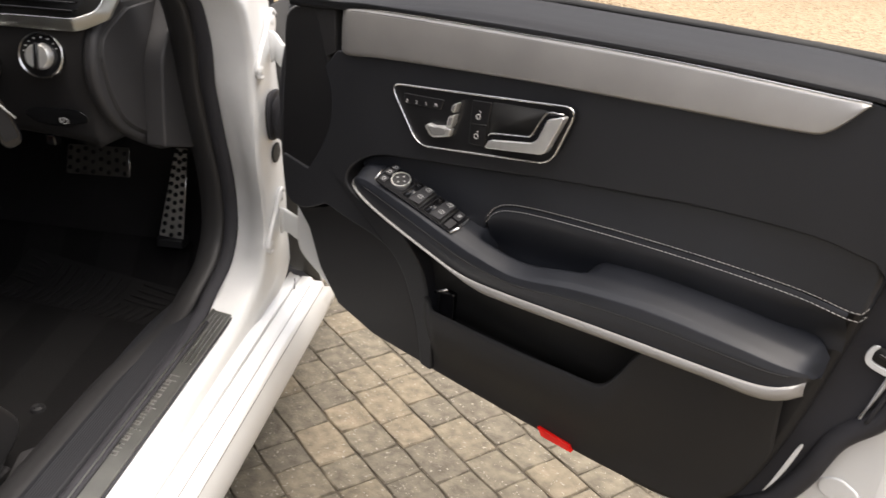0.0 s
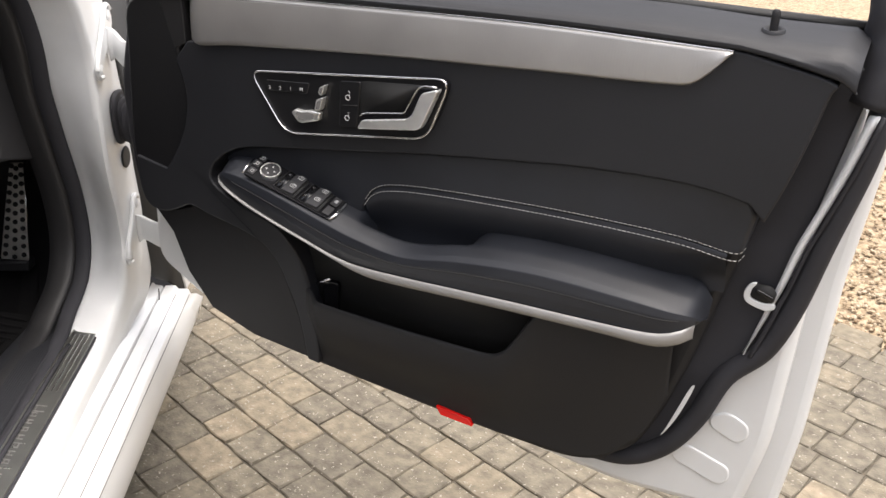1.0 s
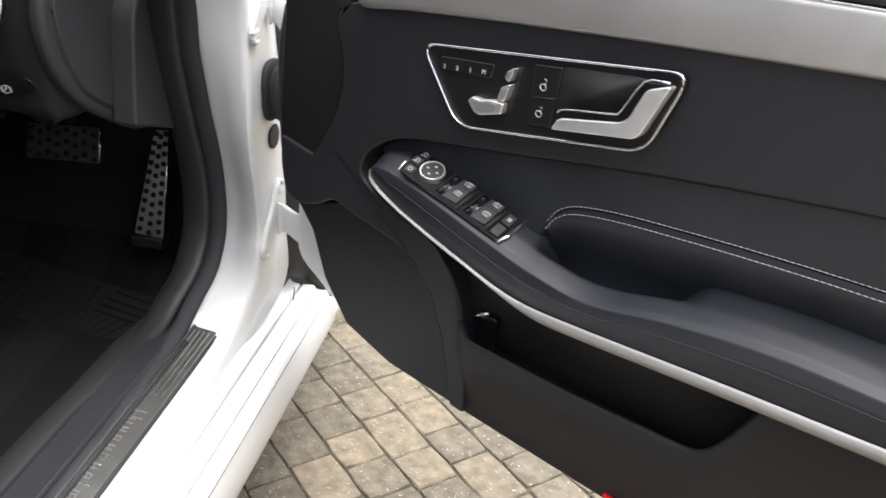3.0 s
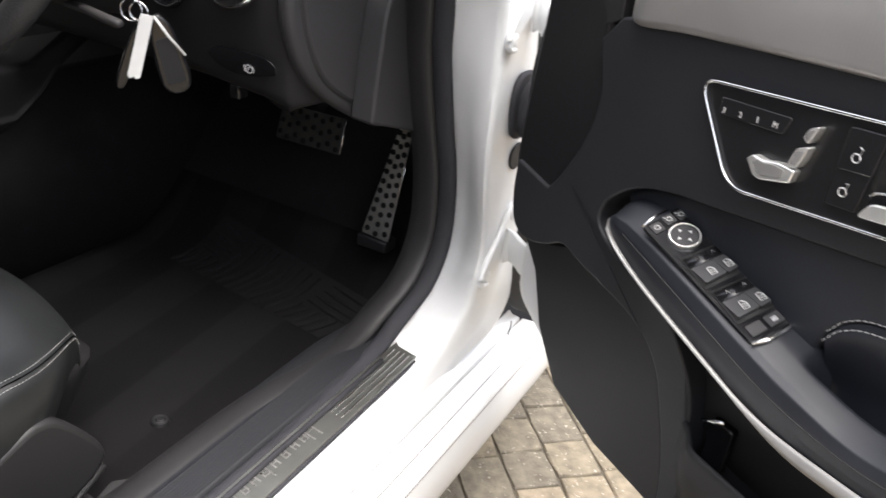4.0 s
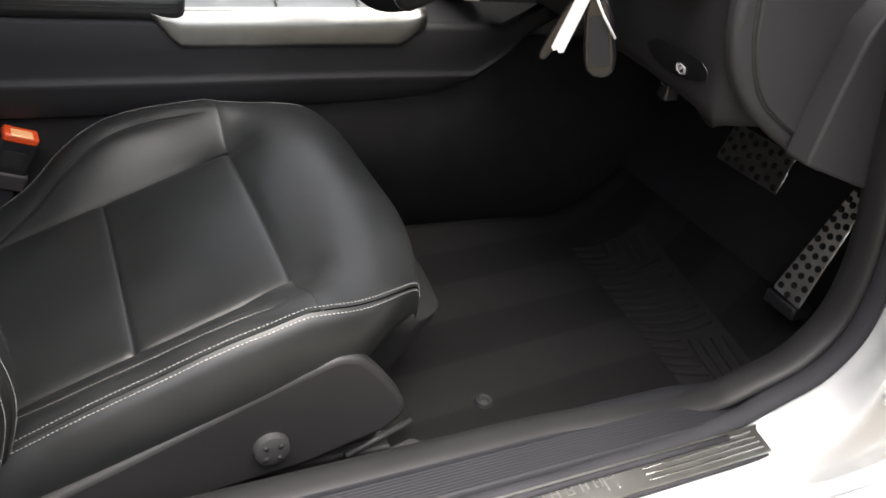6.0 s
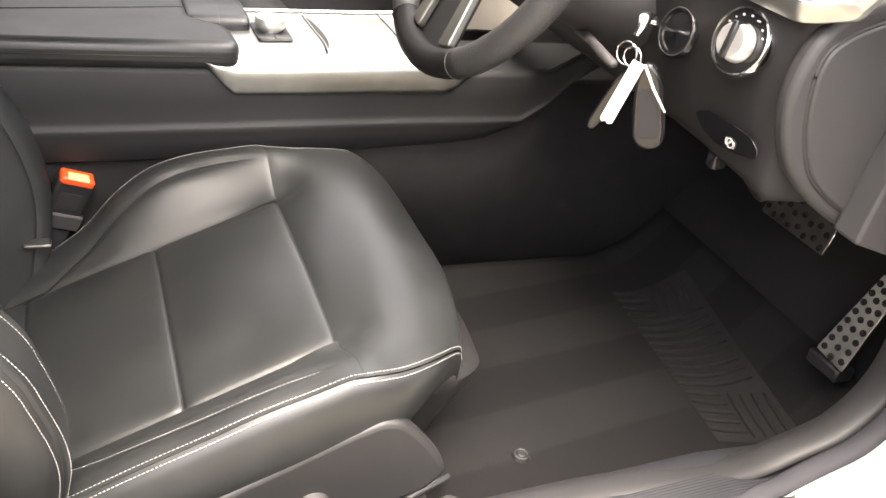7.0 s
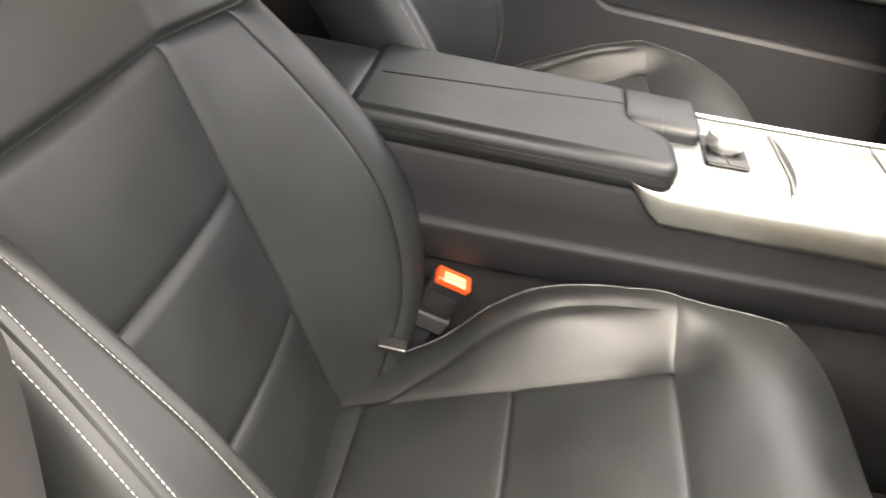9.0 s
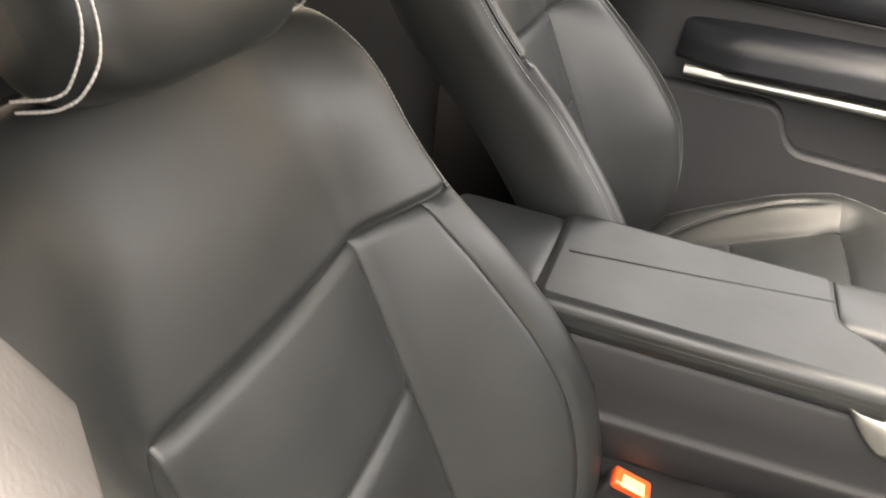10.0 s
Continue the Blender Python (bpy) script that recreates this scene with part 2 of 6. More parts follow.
# ---- mesh helpers ----
def thing(name, label, category, kind="", group="", at=(0, 0, 0), rz=0):
    ob = new(name)
    ob.matrix_world = pose(*at, 0, 0, rz)
    return tagged(ob, label, category, group, kind)


def raw(name, verts, faces, mat, parent=None, label="", smooth=True, bevel=0.0, thick=0.0, segs=2):
    me = bpy.data.meshes.new(name)
    me.from_pydata([tuple(v) for v in verts], [], faces)
    me.validate()
    bm = bmesh.new()
    bm.from_mesh(me)
    bmesh.ops.recalc_face_normals(bm, faces=bm.faces)
    bm.to_mesh(me)
    bm.free()
    for p in me.polygons:
        p.use_smooth = smooth
    me.materials.append(mat)
    ob = new(name, me)
    if parent:
        ob.parent = parent
    if label:
        tagged(ob, label)
    if thick:
        md = ob.modifiers.new("thickness", "SOLIDIFY")
        md.thickness, md.offset = thick, -1
    if bevel:
        md = ob.modifiers.new("edges", "BEVEL")
        md.width, md.segments, md.limit_method, md.angle_limit = bevel, segs, "ANGLE", radians(35)
        md.harden_normals = False
    if smooth and (bevel or thick):
        me.set_sharp_from_angle(angle=radians(50))
    return ob


def box(name, lo, hi, mat, parent=None, label="", bevel=0.004, taper=0.0):
    (x0, y0, z0), (x1, y1, z1) = lo, hi
    t = taper
    v = [(x0, y0, z0), (x1, y0, z0), (x1, y1, z0), (x0, y1, z0), (x0 + t, y0 + t, z1), (x1 - t, y0 + t, z1), (x1 - t, y1 - t, z1), (x0 + t, y1 - t, z1)]
    f = [(0, 3, 2, 1), (4, 5, 6, 7), (0, 1, 5, 4), (1, 2, 6, 5), (2, 3, 7, 6), (3, 0, 4, 7)]
    return raw(name, v, f, mat, parent, label, bevel=bevel)


def smooth_line(pts, n=8, closed=False):
    """Catmull-Rom line through points of any dimension."""
    p = [Vector(q) for q in pts]
    out, count = [], len(p)
    for i in range(count if closed else count - 1):
        a = p[(i - 1) % count] if closed or i else p[0] * 2 - p[1]
        b, c = p[i], p[(i + 1) % count]
        d = p[(i + 2) % count] if closed or i + 2 < count else p[-1] * 2 - p[-2]
        for k in range(n):
            t = k / n
            out.append(0.5 * (2 * b + (c - a) * t + (2 * a - 5 * b + 4 * c - d) * t * t + (3 * b - a - 3 * c + d) * t ** 3))
    if not closed:
        out.append(p[-1])
    return out


def rounded(pts, r=0.012, n=4):
    """A closed outline whose corners are rounded."""
    p, out = [Vector(q) for q in pts], []
    for i, c in enumerate(p):
        a, b = p[i - 1], p[(i + 1) % len(p)]
        ra = min(r, (a - c).length * 0.45, (b - c).length * 0.45)
        s, e = c + (a - c).normalized() * ra, c + (b - c).normalized() * ra
        for k in range(n + 1):
            t = k / n
            out.append(s * (1 - t) ** 2 + c * 2 * t * (1 - t) + e * t * t)
    return out


def slab(name, outline, lift, mat, parent=None, label="", depth=0.01, bevel=0.003, segs=2):
    """A flat outline of (a, b) made solid; lift(a, b, d) gives its place, d from 0 to depth."""
    n = len(outline)
    v = [lift(p[0], p[1], 0) for p in outline] + [lift(p[0], p[1], depth) for p in outline]
    f = [tuple(range(n)), tuple(range(2 * n - 1, n - 1, -1))] + [(i, (i + 1) % n, n + (i + 1) % n, n + i) for i in range(n)]
    return raw(name, v, f, mat, parent, label, bevel=bevel, segs=segs)


def sheet(name, fn, nu, nv, mat, parent=None, label="", thick=0.0, skirt=None, crisp=False):
    """A surface from fn(u, v), u and v from 0 to 1; skirt: a vector by which the border is drawn down."""
    v = [Vector(fn(i / nu, j / nv)) for j in range(nv + 1) for i in range(nu + 1)]
    w = nu + 1
    f = [(j * w + i, j * w + i + 1, (j + 1) * w + i + 1, (j + 1) * w + i) for j in range(nv) for i in range(nu)]
    if skirt:
        ring = [i for i in range(w)] + [j * w + nu for j in range(1, nv + 1)] + [nv * w + i for i in range(nu - 1, -1, -1)] + [j * w for j in range(nv - 1, 0, -1)]
        base, m = len(v), len(ring)
        top = [base + k for k in range(m)] if crisp else ring
        v += ([v[k].copy() for k in ring] if crisp else []) + [v[k] + Vector(skirt) for k in ring]
        low = len(v) - m
        f += [(top[k], low + k, low + (k + 1) % m, top[(k + 1) % m]) for k in range(m)]
    return raw(name, v, f, mat, parent, label, thick=thick)


def tube(name, path, r, mat, parent=None, label="", seg=10, closed=False, flat=1.0, up=(0, 0, 1)):
    """A round bar along a path; flat squeezes it along up; r may be a list."""
    p = [Vector(q) for q in path]
    n, v, f = len(p), [], []
    for i, c in enumerate(p):
        d = (p[(i + 1) % n] - p[i - 1]) if closed or 0 < i < n - 1 else (p[1] - p[0] if i == 0 else p[-1] - p[-2])
        d.normalize()
        s = d.cross(Vector(up))
        s = s.normalized() if s.length > 1e-4 else d.orthogonal().normalized()
        h = s.cross(d).normalized()
        ri = r[i] if isinstance(r, list) else r
        for k in range(seg):
            a = 2 * math.pi * k / seg
            v.append(c + s * math.cos(a) * ri + h * math.sin(a) * ri * flat)
    for i in range(n if closed else n - 1):
        j = (i + 1) % n
        f += [(i * seg + k, i * seg + (k + 1) % seg, j * seg + (k + 1) % seg, j * seg + k) for k in range(seg)]
    if not closed:
        f += [tuple(range(seg)), tuple(range(n * seg - 1, (n - 1) * seg - 1, -1))]
    return raw(name, v, f, mat, parent, label)


def sweep(name, rails, mat, parent=None, label="", closed=False, thick=0.0, bevel=0.0):
    """A surface through a row of rails, each a list of points of one length."""
    n, v, f = len(rails[0]), [q for r in rails for q in r], []
    for i in range(len(rails) - 1):
        f += [(i * n + k, i * n + k + 1, (i + 1) * n + k + 1, (i + 1) * n + k) for k in range(n - 1)]
        if closed:
            f.append((i * n + n - 1, i * n, (i + 1) * n, (i + 1) * n + n - 1))
    return raw(name, v, f, mat, parent, label, thick=thick, bevel=bevel)


def lathe(name, profile, place, mat, parent=None, label="", seg=28):
    """A turned shape: profile of (radius, height) about the z axis of the pose place."""
    v, f, n = [], [], len(profile)
    for k in range(seg):
        a = 2 * math.pi * k / seg
        v += [place @ Vector((r * math.cos(a), r * math.sin(a), h)) for r, h in profile]
    for k in range(seg):
        j = (k + 1) % seg
        f += [(k * n + i, j * n + i, j * n + i + 1, k * n + i + 1) for i in range(n - 1)]
    ob = raw(name, v, f, mat, parent, label)
    ob.data.set_sharp_from_angle(angle=radians(40))
    return ob


def facing(place, normal, up=(0, 0, 1)):
    """A pose at place whose z axis is the normal and whose y axis is near up."""
    z = Vector(normal).normalized()
    x = Vector(up).cross(z).normalized()
    return Matrix.Translation(place) @ Matrix((x, z.cross(x), z)).transposed().to_4x4()


def resample(path, step):
    p, out, left = [Vector(q) for q in path], [], 0.0
    for a, b in zip(p, p[1:]):
        d = (b - a).length
        while left < d:
            out.append((a + (b - a) * (left / d), (b - a).normalized()))
            left += step
        left -= d
    return out


def stitches(name, path, parent, mat=None, step=0.0046, length=0.0030, r=0.00033, lift=(0, 0, 0)):
    """A row of thread stitches as one mesh."""
    v, f = [], []
    for c, d in resample(path, step):
        s = d.orthogonal().normalized()
        h = s.cross(d)
        b = len(v)
        c = c + Vector(lift)
        for e, w in ((-0.5, 0.5), (-0.25, 1), (0.25, 1), (0.5, 0.5)):
            for a, q in ((1, 0), (0, 1), (-1, 0), (0, -1)):
                v.append(c + d * e * length + (s * a + h * q) * r * w)
        for k in range(3):
            f += [(b + 4 * k + i, b + 4 * k + (i + 1) % 4, b + 4 * k + 4 + (i + 1) % 4, b + 4 * k + 4 + i) for i in range(4)]
        f += [(b, b + 1, b + 2, b + 3), (b + 12, b + 15, b + 14, b + 13)]
    ob = raw(name, v, f, mat or THREAD, parent, "pale thread stitching")
    ob["kind"] = "stuff"
    return ob


def lerp_table(rows, x):
    """Smooth reading of a short table of (x, value)."""
    xs, ys = [r[0] for r in rows], [r[1] for r in rows]
    if x <= xs[0]:
        return ys[0]
    if x >= xs[-1]:
        return ys[-1]
    i = max(k for k in range(len(xs)) if xs[k] <= x)
    h = xs[i + 1] - xs[i]
    t = (x - xs[i]) / h
    m0 = (ys[i + 1] - ys[i - 1]) / (xs[i + 1] - xs[i - 1]) if i else (ys[1] - ys[0]) / h
    m1 = (ys[i + 2] - ys[i]) / (xs[i + 2] - xs[i]) if i + 2 < len(xs) else (ys[i + 1] - ys[i]) / h
    return (2 * t ** 3 - 3 * t * t + 1) * ys[i] + (t ** 3 - 2 * t * t + t) * h * m0 + (3 * t * t - 2 * t ** 3) * ys[i + 1] + (t ** 3 - t * t) * h * m1


def ease(t):
    t = min(1.0, max(0.0, t))
    return t * t * (3 - 2 * t)


def lettering(name, text, size, place, mat, parent):
    c = bpy.data.curves.new(name, "FONT")
    c.body, c.size, c.extrude, c.align_x, c.align_y = text, size, 0.0002, "CENTER", "CENTER"
    c.materials.append(mat)
    text_ob = bpy.data.objects.new(name, c)
    scene.collection.objects.link(text_ob)
    me = bpy.data.meshes.new_from_object(text_ob.evaluated_get(bpy.context.evaluated_depsgraph_get()))
    bpy.data.objects.remove(text_ob)
    me.materials.clear()
    me.materials.append(mat)
    ob = new(name, me)
    ob.parent = parent
    ob.matrix_local = place
    return ob


# ---- car body: the setting round the seats ----
# The door opening, as (y, z) from the rear of the sill round the front jamb up the windscreen pillar and back along the roof.
OPENING = smooth_line([(-1.12, 0.372), (-0.9, 0.372), (-0.5, 0.372), (-0.2, 0.372), (-0.08, 0.374), (-0.02, 0.390), (0.046, 0.435), (0.082, 0.480), (0.092, 0.535), (0.083, 0.61), (0.055, 0.70),
                       (0.030, 0.79), (0.008, 0.87), (-0.03, 0.96), (-0.12, 1.06), (-0.3, 1.2), (-0.5, 1.31), (-0.75, 1.375), (-1.05, 1.385)], 8)
GATE_MID = Vector((-0.55, 0.85))


def gate_rail(x, off, first=0, last=None):
    """A line round the opening at depth x, moved off metres outward from its edge."""
    pts, out = OPENING[first:last], []
    for i, p in enumerate(pts):
        d = (pts[min(i + 1, len(pts) - 1)] - pts[max(i - 1, 0)]).normalized()
        n = Vector((d[1], -d[0]))
        if n.dot(p - GATE_MID) < 0:
            n = -n
        q = p + n * off
        out.append((x(p) if callable(x) else x, q[0], q[1]))
    return out


def lean(base):
    """The pillar leans inward above the belt; the sill widens a little to the rear."""
    return lambda p: base + 0.010 + 0.012 * ease((p[1] - 0.38) / 0.06) + 0.010 * ease((p[1] - 0.78) / 0.12) + 0.045 * max(0.0, -p[0]) * (1 - ease((p[1] - 0.38) / 0.1)) - max(0.0, p[1] - 0.95) * 0.42


body = thing("car_body", "white saloon car body with open driver side", "car body", kind="structure")

# White jamb: a shelf from the weatherstrip out to a crease, then the hinge face; on the sill a ledge stepping down.
JAMB_PILLAR = ((0.805, 0.02, 0.0), (0.822, 0.004, 0.0), (0.836, 0.0, 0.0), (0.865, 0.0, -0.027), (0.892, 0.0, -0.054), (0.902, 0.001, -0.0605), (0.9060, 0.0045, -0.0605), (0.907, 0.011, -0.059), (0.907, 0.050, -0.024), (0.907, 0.100, 0.0))
JAMB_SILL = ((0.79, 0.03), (0.80, 0.006), (0.815, 0.002), (0.845, 0.003), (0.864, 0.005), (0.8705, 0.008), (0.8745, 0.018), (0.8775, 0.034), (0.8785, 0.042), (0.880, 0.060))


def jamb_rail(k):
    out = []
    (xp, op, wp), (xs, os) = JAMB_PILLAR[k], JAMB_SILL[k]
    for i, p in enumerate(OPENING):
        d = (OPENING[min(i + 1, len(OPENING) - 1)] - OPENING[max(i - 1, 0)]).normalized()
        n = Vector((d[1], -d[0]))
        if n.dot(p - GATE_MID) < 0:
            n = -n
        up = ease((p[1] - 0.378) / 0.075)
        bump = ease((p[1] - 0.39) / 0.08) * (1 - ease((p[1] - 0.62) / 0.28))
        off = (op + wp * bump) * up + os * (1 - up)
        x = xp * up + (xs + 0.010 + 0.045 * max(0.0, -p[0])) * (1 - up) - max(0.0, p[1] - 0.95) * 0.42
        q = p + n * off
        out.append((x, q[0], q[1]))
    return out


sweep("door_jamb", [jamb_rail(k) for k in range(10)], JAMB, body, "white painted door jamb and sill edge", thick=0.004)
# Rubber weatherstrip and black edge trim on the inner side of the jamb.
strip = [(0.801, 0.006), (0.804, 0.0), (0.803, -0.004), (0.799, -0.0068), (0.790, -0.0082), (0.781, -0.0072), (0.777, -0.004), (0.776, 0.004)]


def on_sill(p):
    """1 along the sill, 0 on the pillar."""
    return 1 - ease((p[0] + 0.34) / 0.38) if p[1] < 0.6 else 0.0


def strip_rail(a, b):
    def x(p):
        return lean(a + (0.803 + (a - 0.790) * 0.72 - a) * on_sill(p))(p)
    return gate_rail(x, b)


def trim_rail(a, b):
    """Round the pillar it stands beside the weatherstrip; along the sill it lies inside the ribs."""
    pts = gate_rail(lean(a), b)
    return [(x - 0.026 * on_sill(p), y, z + 0.0015 * on_sill(p)) for (x, y, z), p in zip(pts, OPENING)]


sweep("weatherstrip", [strip_rail(a, b) for a, b in strip], RUBBER, body, "black rubber weatherstrip round the opening")
strip = [(0.775, -0.001), (0.773, -0.0050), (0.768, -0.0072), (0.760, -0.0078), (0.748, -0.0070), (0.740, -0.005), (0.734, -0.002), (0.726, 0.004)]
sweep("edge_trim", [trim_rail(a, b) for a, b in strip], COVER, body, "black edge trim beside the weatherstrip")

# Sill: outer white panel with its two steps.
prof = [(0.880, 0.340), (0.885, 0.3335), (0.8975, 0.3300), (0.8988, 0.3270), (0.8990, 0.3215), (0.9014, 0.3215), (0.9018, 0.3270), (0.903, 0.3290), (0.9195, 0.3255), (0.9225, 0.3235), (0.9250, 0.3170), (0.9275, 0.3150), (0.9405, 0.3125), (0.9440, 0.3095), (0.9470, 0.296), (0.9500, 0.280), (0.954, 0.25), (0.947, 0.222), (0.90, 0.212)]


def sill_end(x, z):
    return 0.33 if z < 0.27 else lerp_table([(0.88, 0.225), (0.90, 0.230), (0.925, 0.243), (0.947, 0.258), (0.95, 0.29)], x)


def sill_x(x, y):
    return x + 0.010 - 0.03 * y


sweep("sill_panel", [[(sill_x(x, y), y, z) for y in [-1.3 + (sill_end(x, z) + 1.3) * k / 20 for k in range(21)]] for x, z in prof], PAINT, body, "white outer sill panel with stepped edge", thick=0.004)
for x, z, r, end in ((0.9002, 0.3232, 0.0011, 0.19), (0.9262, 0.3160, 0.0009, 0.215), (0.9462, 0.3000, 0.0009, 0.245)):
    tube("sill_seam", [(sill_x(x, y), y, z) for y in [-1.2 + (end + 1.2) * k / 12 for k in range(13)]], r, SEALANT, body, "grey seam line along the sill", seg=6)
slab("wing_panel", [(0.30, 0.40), (0.285, 0.55), (0.235, 0.78), (0.20, 0.98), (0.9, 0.98), (0.9, 0.5), (0.5, 0.25), (0.36, 0.25)], lambda a, b, d: (0.90 + d, a, b), PAINT, body, "white front wing panel", depth=0.012, bevel=0.004)
slab("jamb_seam", [(0.166, 0.318), (0.1675, 0.318), (0.1750, 0.352), (0.1735, 0.352)], lambda a, b, d: (0.9090 + d, a, b), VOID, body, "dark joint at the end of the sill", depth=0.002, bevel=0)

# Inner sill trim of ribbed black plastic.
prof = [(0.690, 0.270), (0.697, 0.33), (0.705, 0.370), (0.716, 0.383), (0.732, 0.3885), (0.752, 0.3900), (0.757, 0.3890)]
for k in range(10):
    prof += [(0.7585 + k * 0.0040, 0.3908), (0.7605 + k * 0.0040, 0.3908), (0.7615 + k * 0.0040, 0.3902)]
prof += [(0.800, 0.389), (0.803, 0.380)]
tube("sill_lip", [(0.8165 + 0.010 - 0.045 * y, y, 0.3800) for y in (-1.1, -0.8, -0.5, -0.2, -0.09)], 0.0042, RUBBER, body, "black lip beside the sill plate", seg=8)
sweep("sill_trim", [[(x + 0.002 - 0.045 * y, y, z - 0.010 - 0.014 * ease((y + 0.12) / 0.14) * (z > 0.34)) for y in (-1.2, -0.8, -0.4, -0.3, -0.25, -0.2, -0.15, -0.10, -0.05, 0.0, 0.04)] for x, z in prof], SOFT, body, "ribbed black plastic inner sill trim")
raw("kick_panel", [(0.72, 0.0, 0.27), (0.745, 0.0, 0.37), (0.765, 0.07, 0.44), (0.768, 0.10, 0.54), (0.752, 0.10, 0.72), (0.748, 0.08, 0.86), (0.72, 0.50, 0.27), (0.735, 0.50, 0.38), (0.74, 0.50, 0.46), (0.745, 0.50, 0.56), (0.75, 0.50, 0.72), (0.75, 0.50, 0.86)],
    [(k, k + 1, k + 7, k + 6) for k in range(5)], HARD, body, "black side panel of the footwell", thick=0.01)

# Sill scuff plate: brushed metal with ribs and worn raised lettering as plain bars.
def plate_at(a, b, d):
    return (0.817 + b - 0.045 * a, a, 0.3755 - b * 0.07 + d)


plate = slab("scuff_plate", rounded([(-0.62, 0.0), (-0.016, 0.0), (-0.030, 0.042), (-0.62, 0.042)], 0.004), plate_at, SATIN, body, "brushed metal sill plate with fine ribs", depth=0.004, bevel=0.001)
slab("plate_edge", [(-0.62, 0.040), (-0.031, 0.040), (-0.033, 0.0455), (-0.62, 0.0455)], lambda a, b, d: plate_at(a, b, d - 0.002), RUBBER, plate, "black lip", depth=0.004, bevel=0.001)
for k in range(4):
    slab("rib", [(-0.225, 0.008 + 0.0080 * k), (-0.052, 0.008 + 0.0080 * k), (-0.052, 0.0098 + 0.0080 * k), (-0.225, 0.0098 + 0.0080 * k)], lambda a, b, d: plate_at(a, b, d + 0.004), CHROME, plate, depth=0.0012, bevel=0.0004)
for k, w in enumerate((0.017, 0.011, 0.010, 0.010, 0.011, 0.012, 0.011, 0.010, 0.015, 0.011, 0.012, 0.011)):
    y = -0.262 - k * 0.0185
    h = 0.022 if k in (0, 5, 8) else 0.0145
    strokes = [(y - 0.0024, y, 0.009, 0.009 + h), (y - w, y - w + 0.0024, 0.009, 0.009 + (h if k % 3 == 0 else 0.0145)), (y - w, y, 0.009, 0.0108), (y - w, y, 0.0158, 0.0172), (y - w, y, 0.009 + 0.0127, 0.009 + 0.0145)][:5 if k % 2 else 4]
    for a0, a1, b0, b1 in strokes:
        slab("letter_bar", [(a0, b0), (a1, b0), (a1 - 0.0006, b1), (a0 - 0.0006, b1)], lambda a, b, d: plate_at(a, b, d + 0.004), WORN, plate, "worn raised bar", depth=0.0006, bevel=0.0002)

# Hinges on the jamb: upper and lower, each a curved leaf, an arm and bolts.
LEAF = smooth_line([(0.026, 0.491), (0.030, 0.478), (0.042, 0.473), (0.056, 0.480), (0.066, 0.497), (0.085, 0.510), (0.116, 0.535), (0.128, 0.555), (0.122, 0.574), (0.106, 0.585), (0.092, 0.578), (0.078, 0.556), (0.062, 0.537), (0.040, 0.515)], 4, True)
LEAF_RIM = smooth_line([(0.120, 0.574), (0.106, 0.583), (0.093, 0.576), (0.078, 0.555), (0.062, 0.537), (0.041, 0.514), (0.028, 0.491), (0.033, 0.478), (0.048, 0.476)], 4)
for dy, dz, da in ((0.0, 0.0, 0.0), (-0.015, 0.343, -0.012)):
    leaf = slab("hinge", [(p[0] + dy, p[1] + dz) for p in LEAF], lambda a, b, d: (0.9065 + d, a, b), JAMB, body, "white painted door hinge leaf", depth=0.0055, bevel=0.002)
    tube("leaf_rim", [(0.9120, p[0] + dy, p[1] + dz) for p in LEAF_RIM], 0.0042, JAMB, leaf, "raised rim of the leaf", seg=8)
    arm_path = smooth_line([(0.909, 0.098 + dy, 0.520 + dz), (0.922, 0.100 + dy, 0.521 + dz), (0.940, 0.088 + dy, 0.520 + dz + da), (0.958, 0.074 + dy, 0.519 + dz + da), (0.985, 0.062 + dy, 0.519 + dz + da)], 5)
    sweep("hinge_arm", [[(x, y + 0.004 * (h * h), z + h * (0.0195 + 0.007 * abs(2 * k / 20 - 1) ** 2)) for k, (x, y, z) in enumerate(arm_path)] for h in (-1.0, -0.9, -0.4, 0.4, 0.9, 1.0)], JAMB, leaf, thick=0.009)
    for a, b in ((0.047, 0.487), (0.111, 0.565)):
        lathe("bolt", [(0.0, 0.0026), (0.0055, 0.0026), (0.0065, 0.0016), (0.0095, 0.0012), (0.0098, 0.0)], facing((0.9120, a + dy, b + dz), (1, 0, 0)), JAMB, leaf, seg=12)
# Cable boot with its bellows to the door, grommet, and a dark sheet as shade behind the jamb.
slab("jamb_gap", [Vector(p) for p in ((0.108, 0.93), (0.113, 0.84), (0.120, 0.80), (0.127, 0.774), (0.130, 0.72), (0.131, 0.676), (0.136, 0.62), (0.141, 0.585), (0.147, 0.55), (0.146, 0.479), (0.155, 0.435), (0.156, 0.396), (0.20, 0.36), (0.26, 0.325), (0.36, 0.25), (0.36, 0.60), (0.30, 0.80), (0.26, 0.93))], lambda a, b, d: (0.899 + d, a, b), VOID, body, "dark sheet as the shade between jamb and wing", depth=0.0095, bevel=0)
boot = slab("cable_boot", smooth_line([(0.050, 0.752), (0.058, 0.775), (0.080, 0.783), (0.110, 0.776), (0.106, 0.735), (0.102, 0.700), (0.085, 0.689), (0.062, 0.697), (0.052, 0.722)], 4, True), lambda a, b, d: (0.9072 + d, a, b), RUBBER, body, "black rubber cable boot", depth=0.009, bevel=0.004)


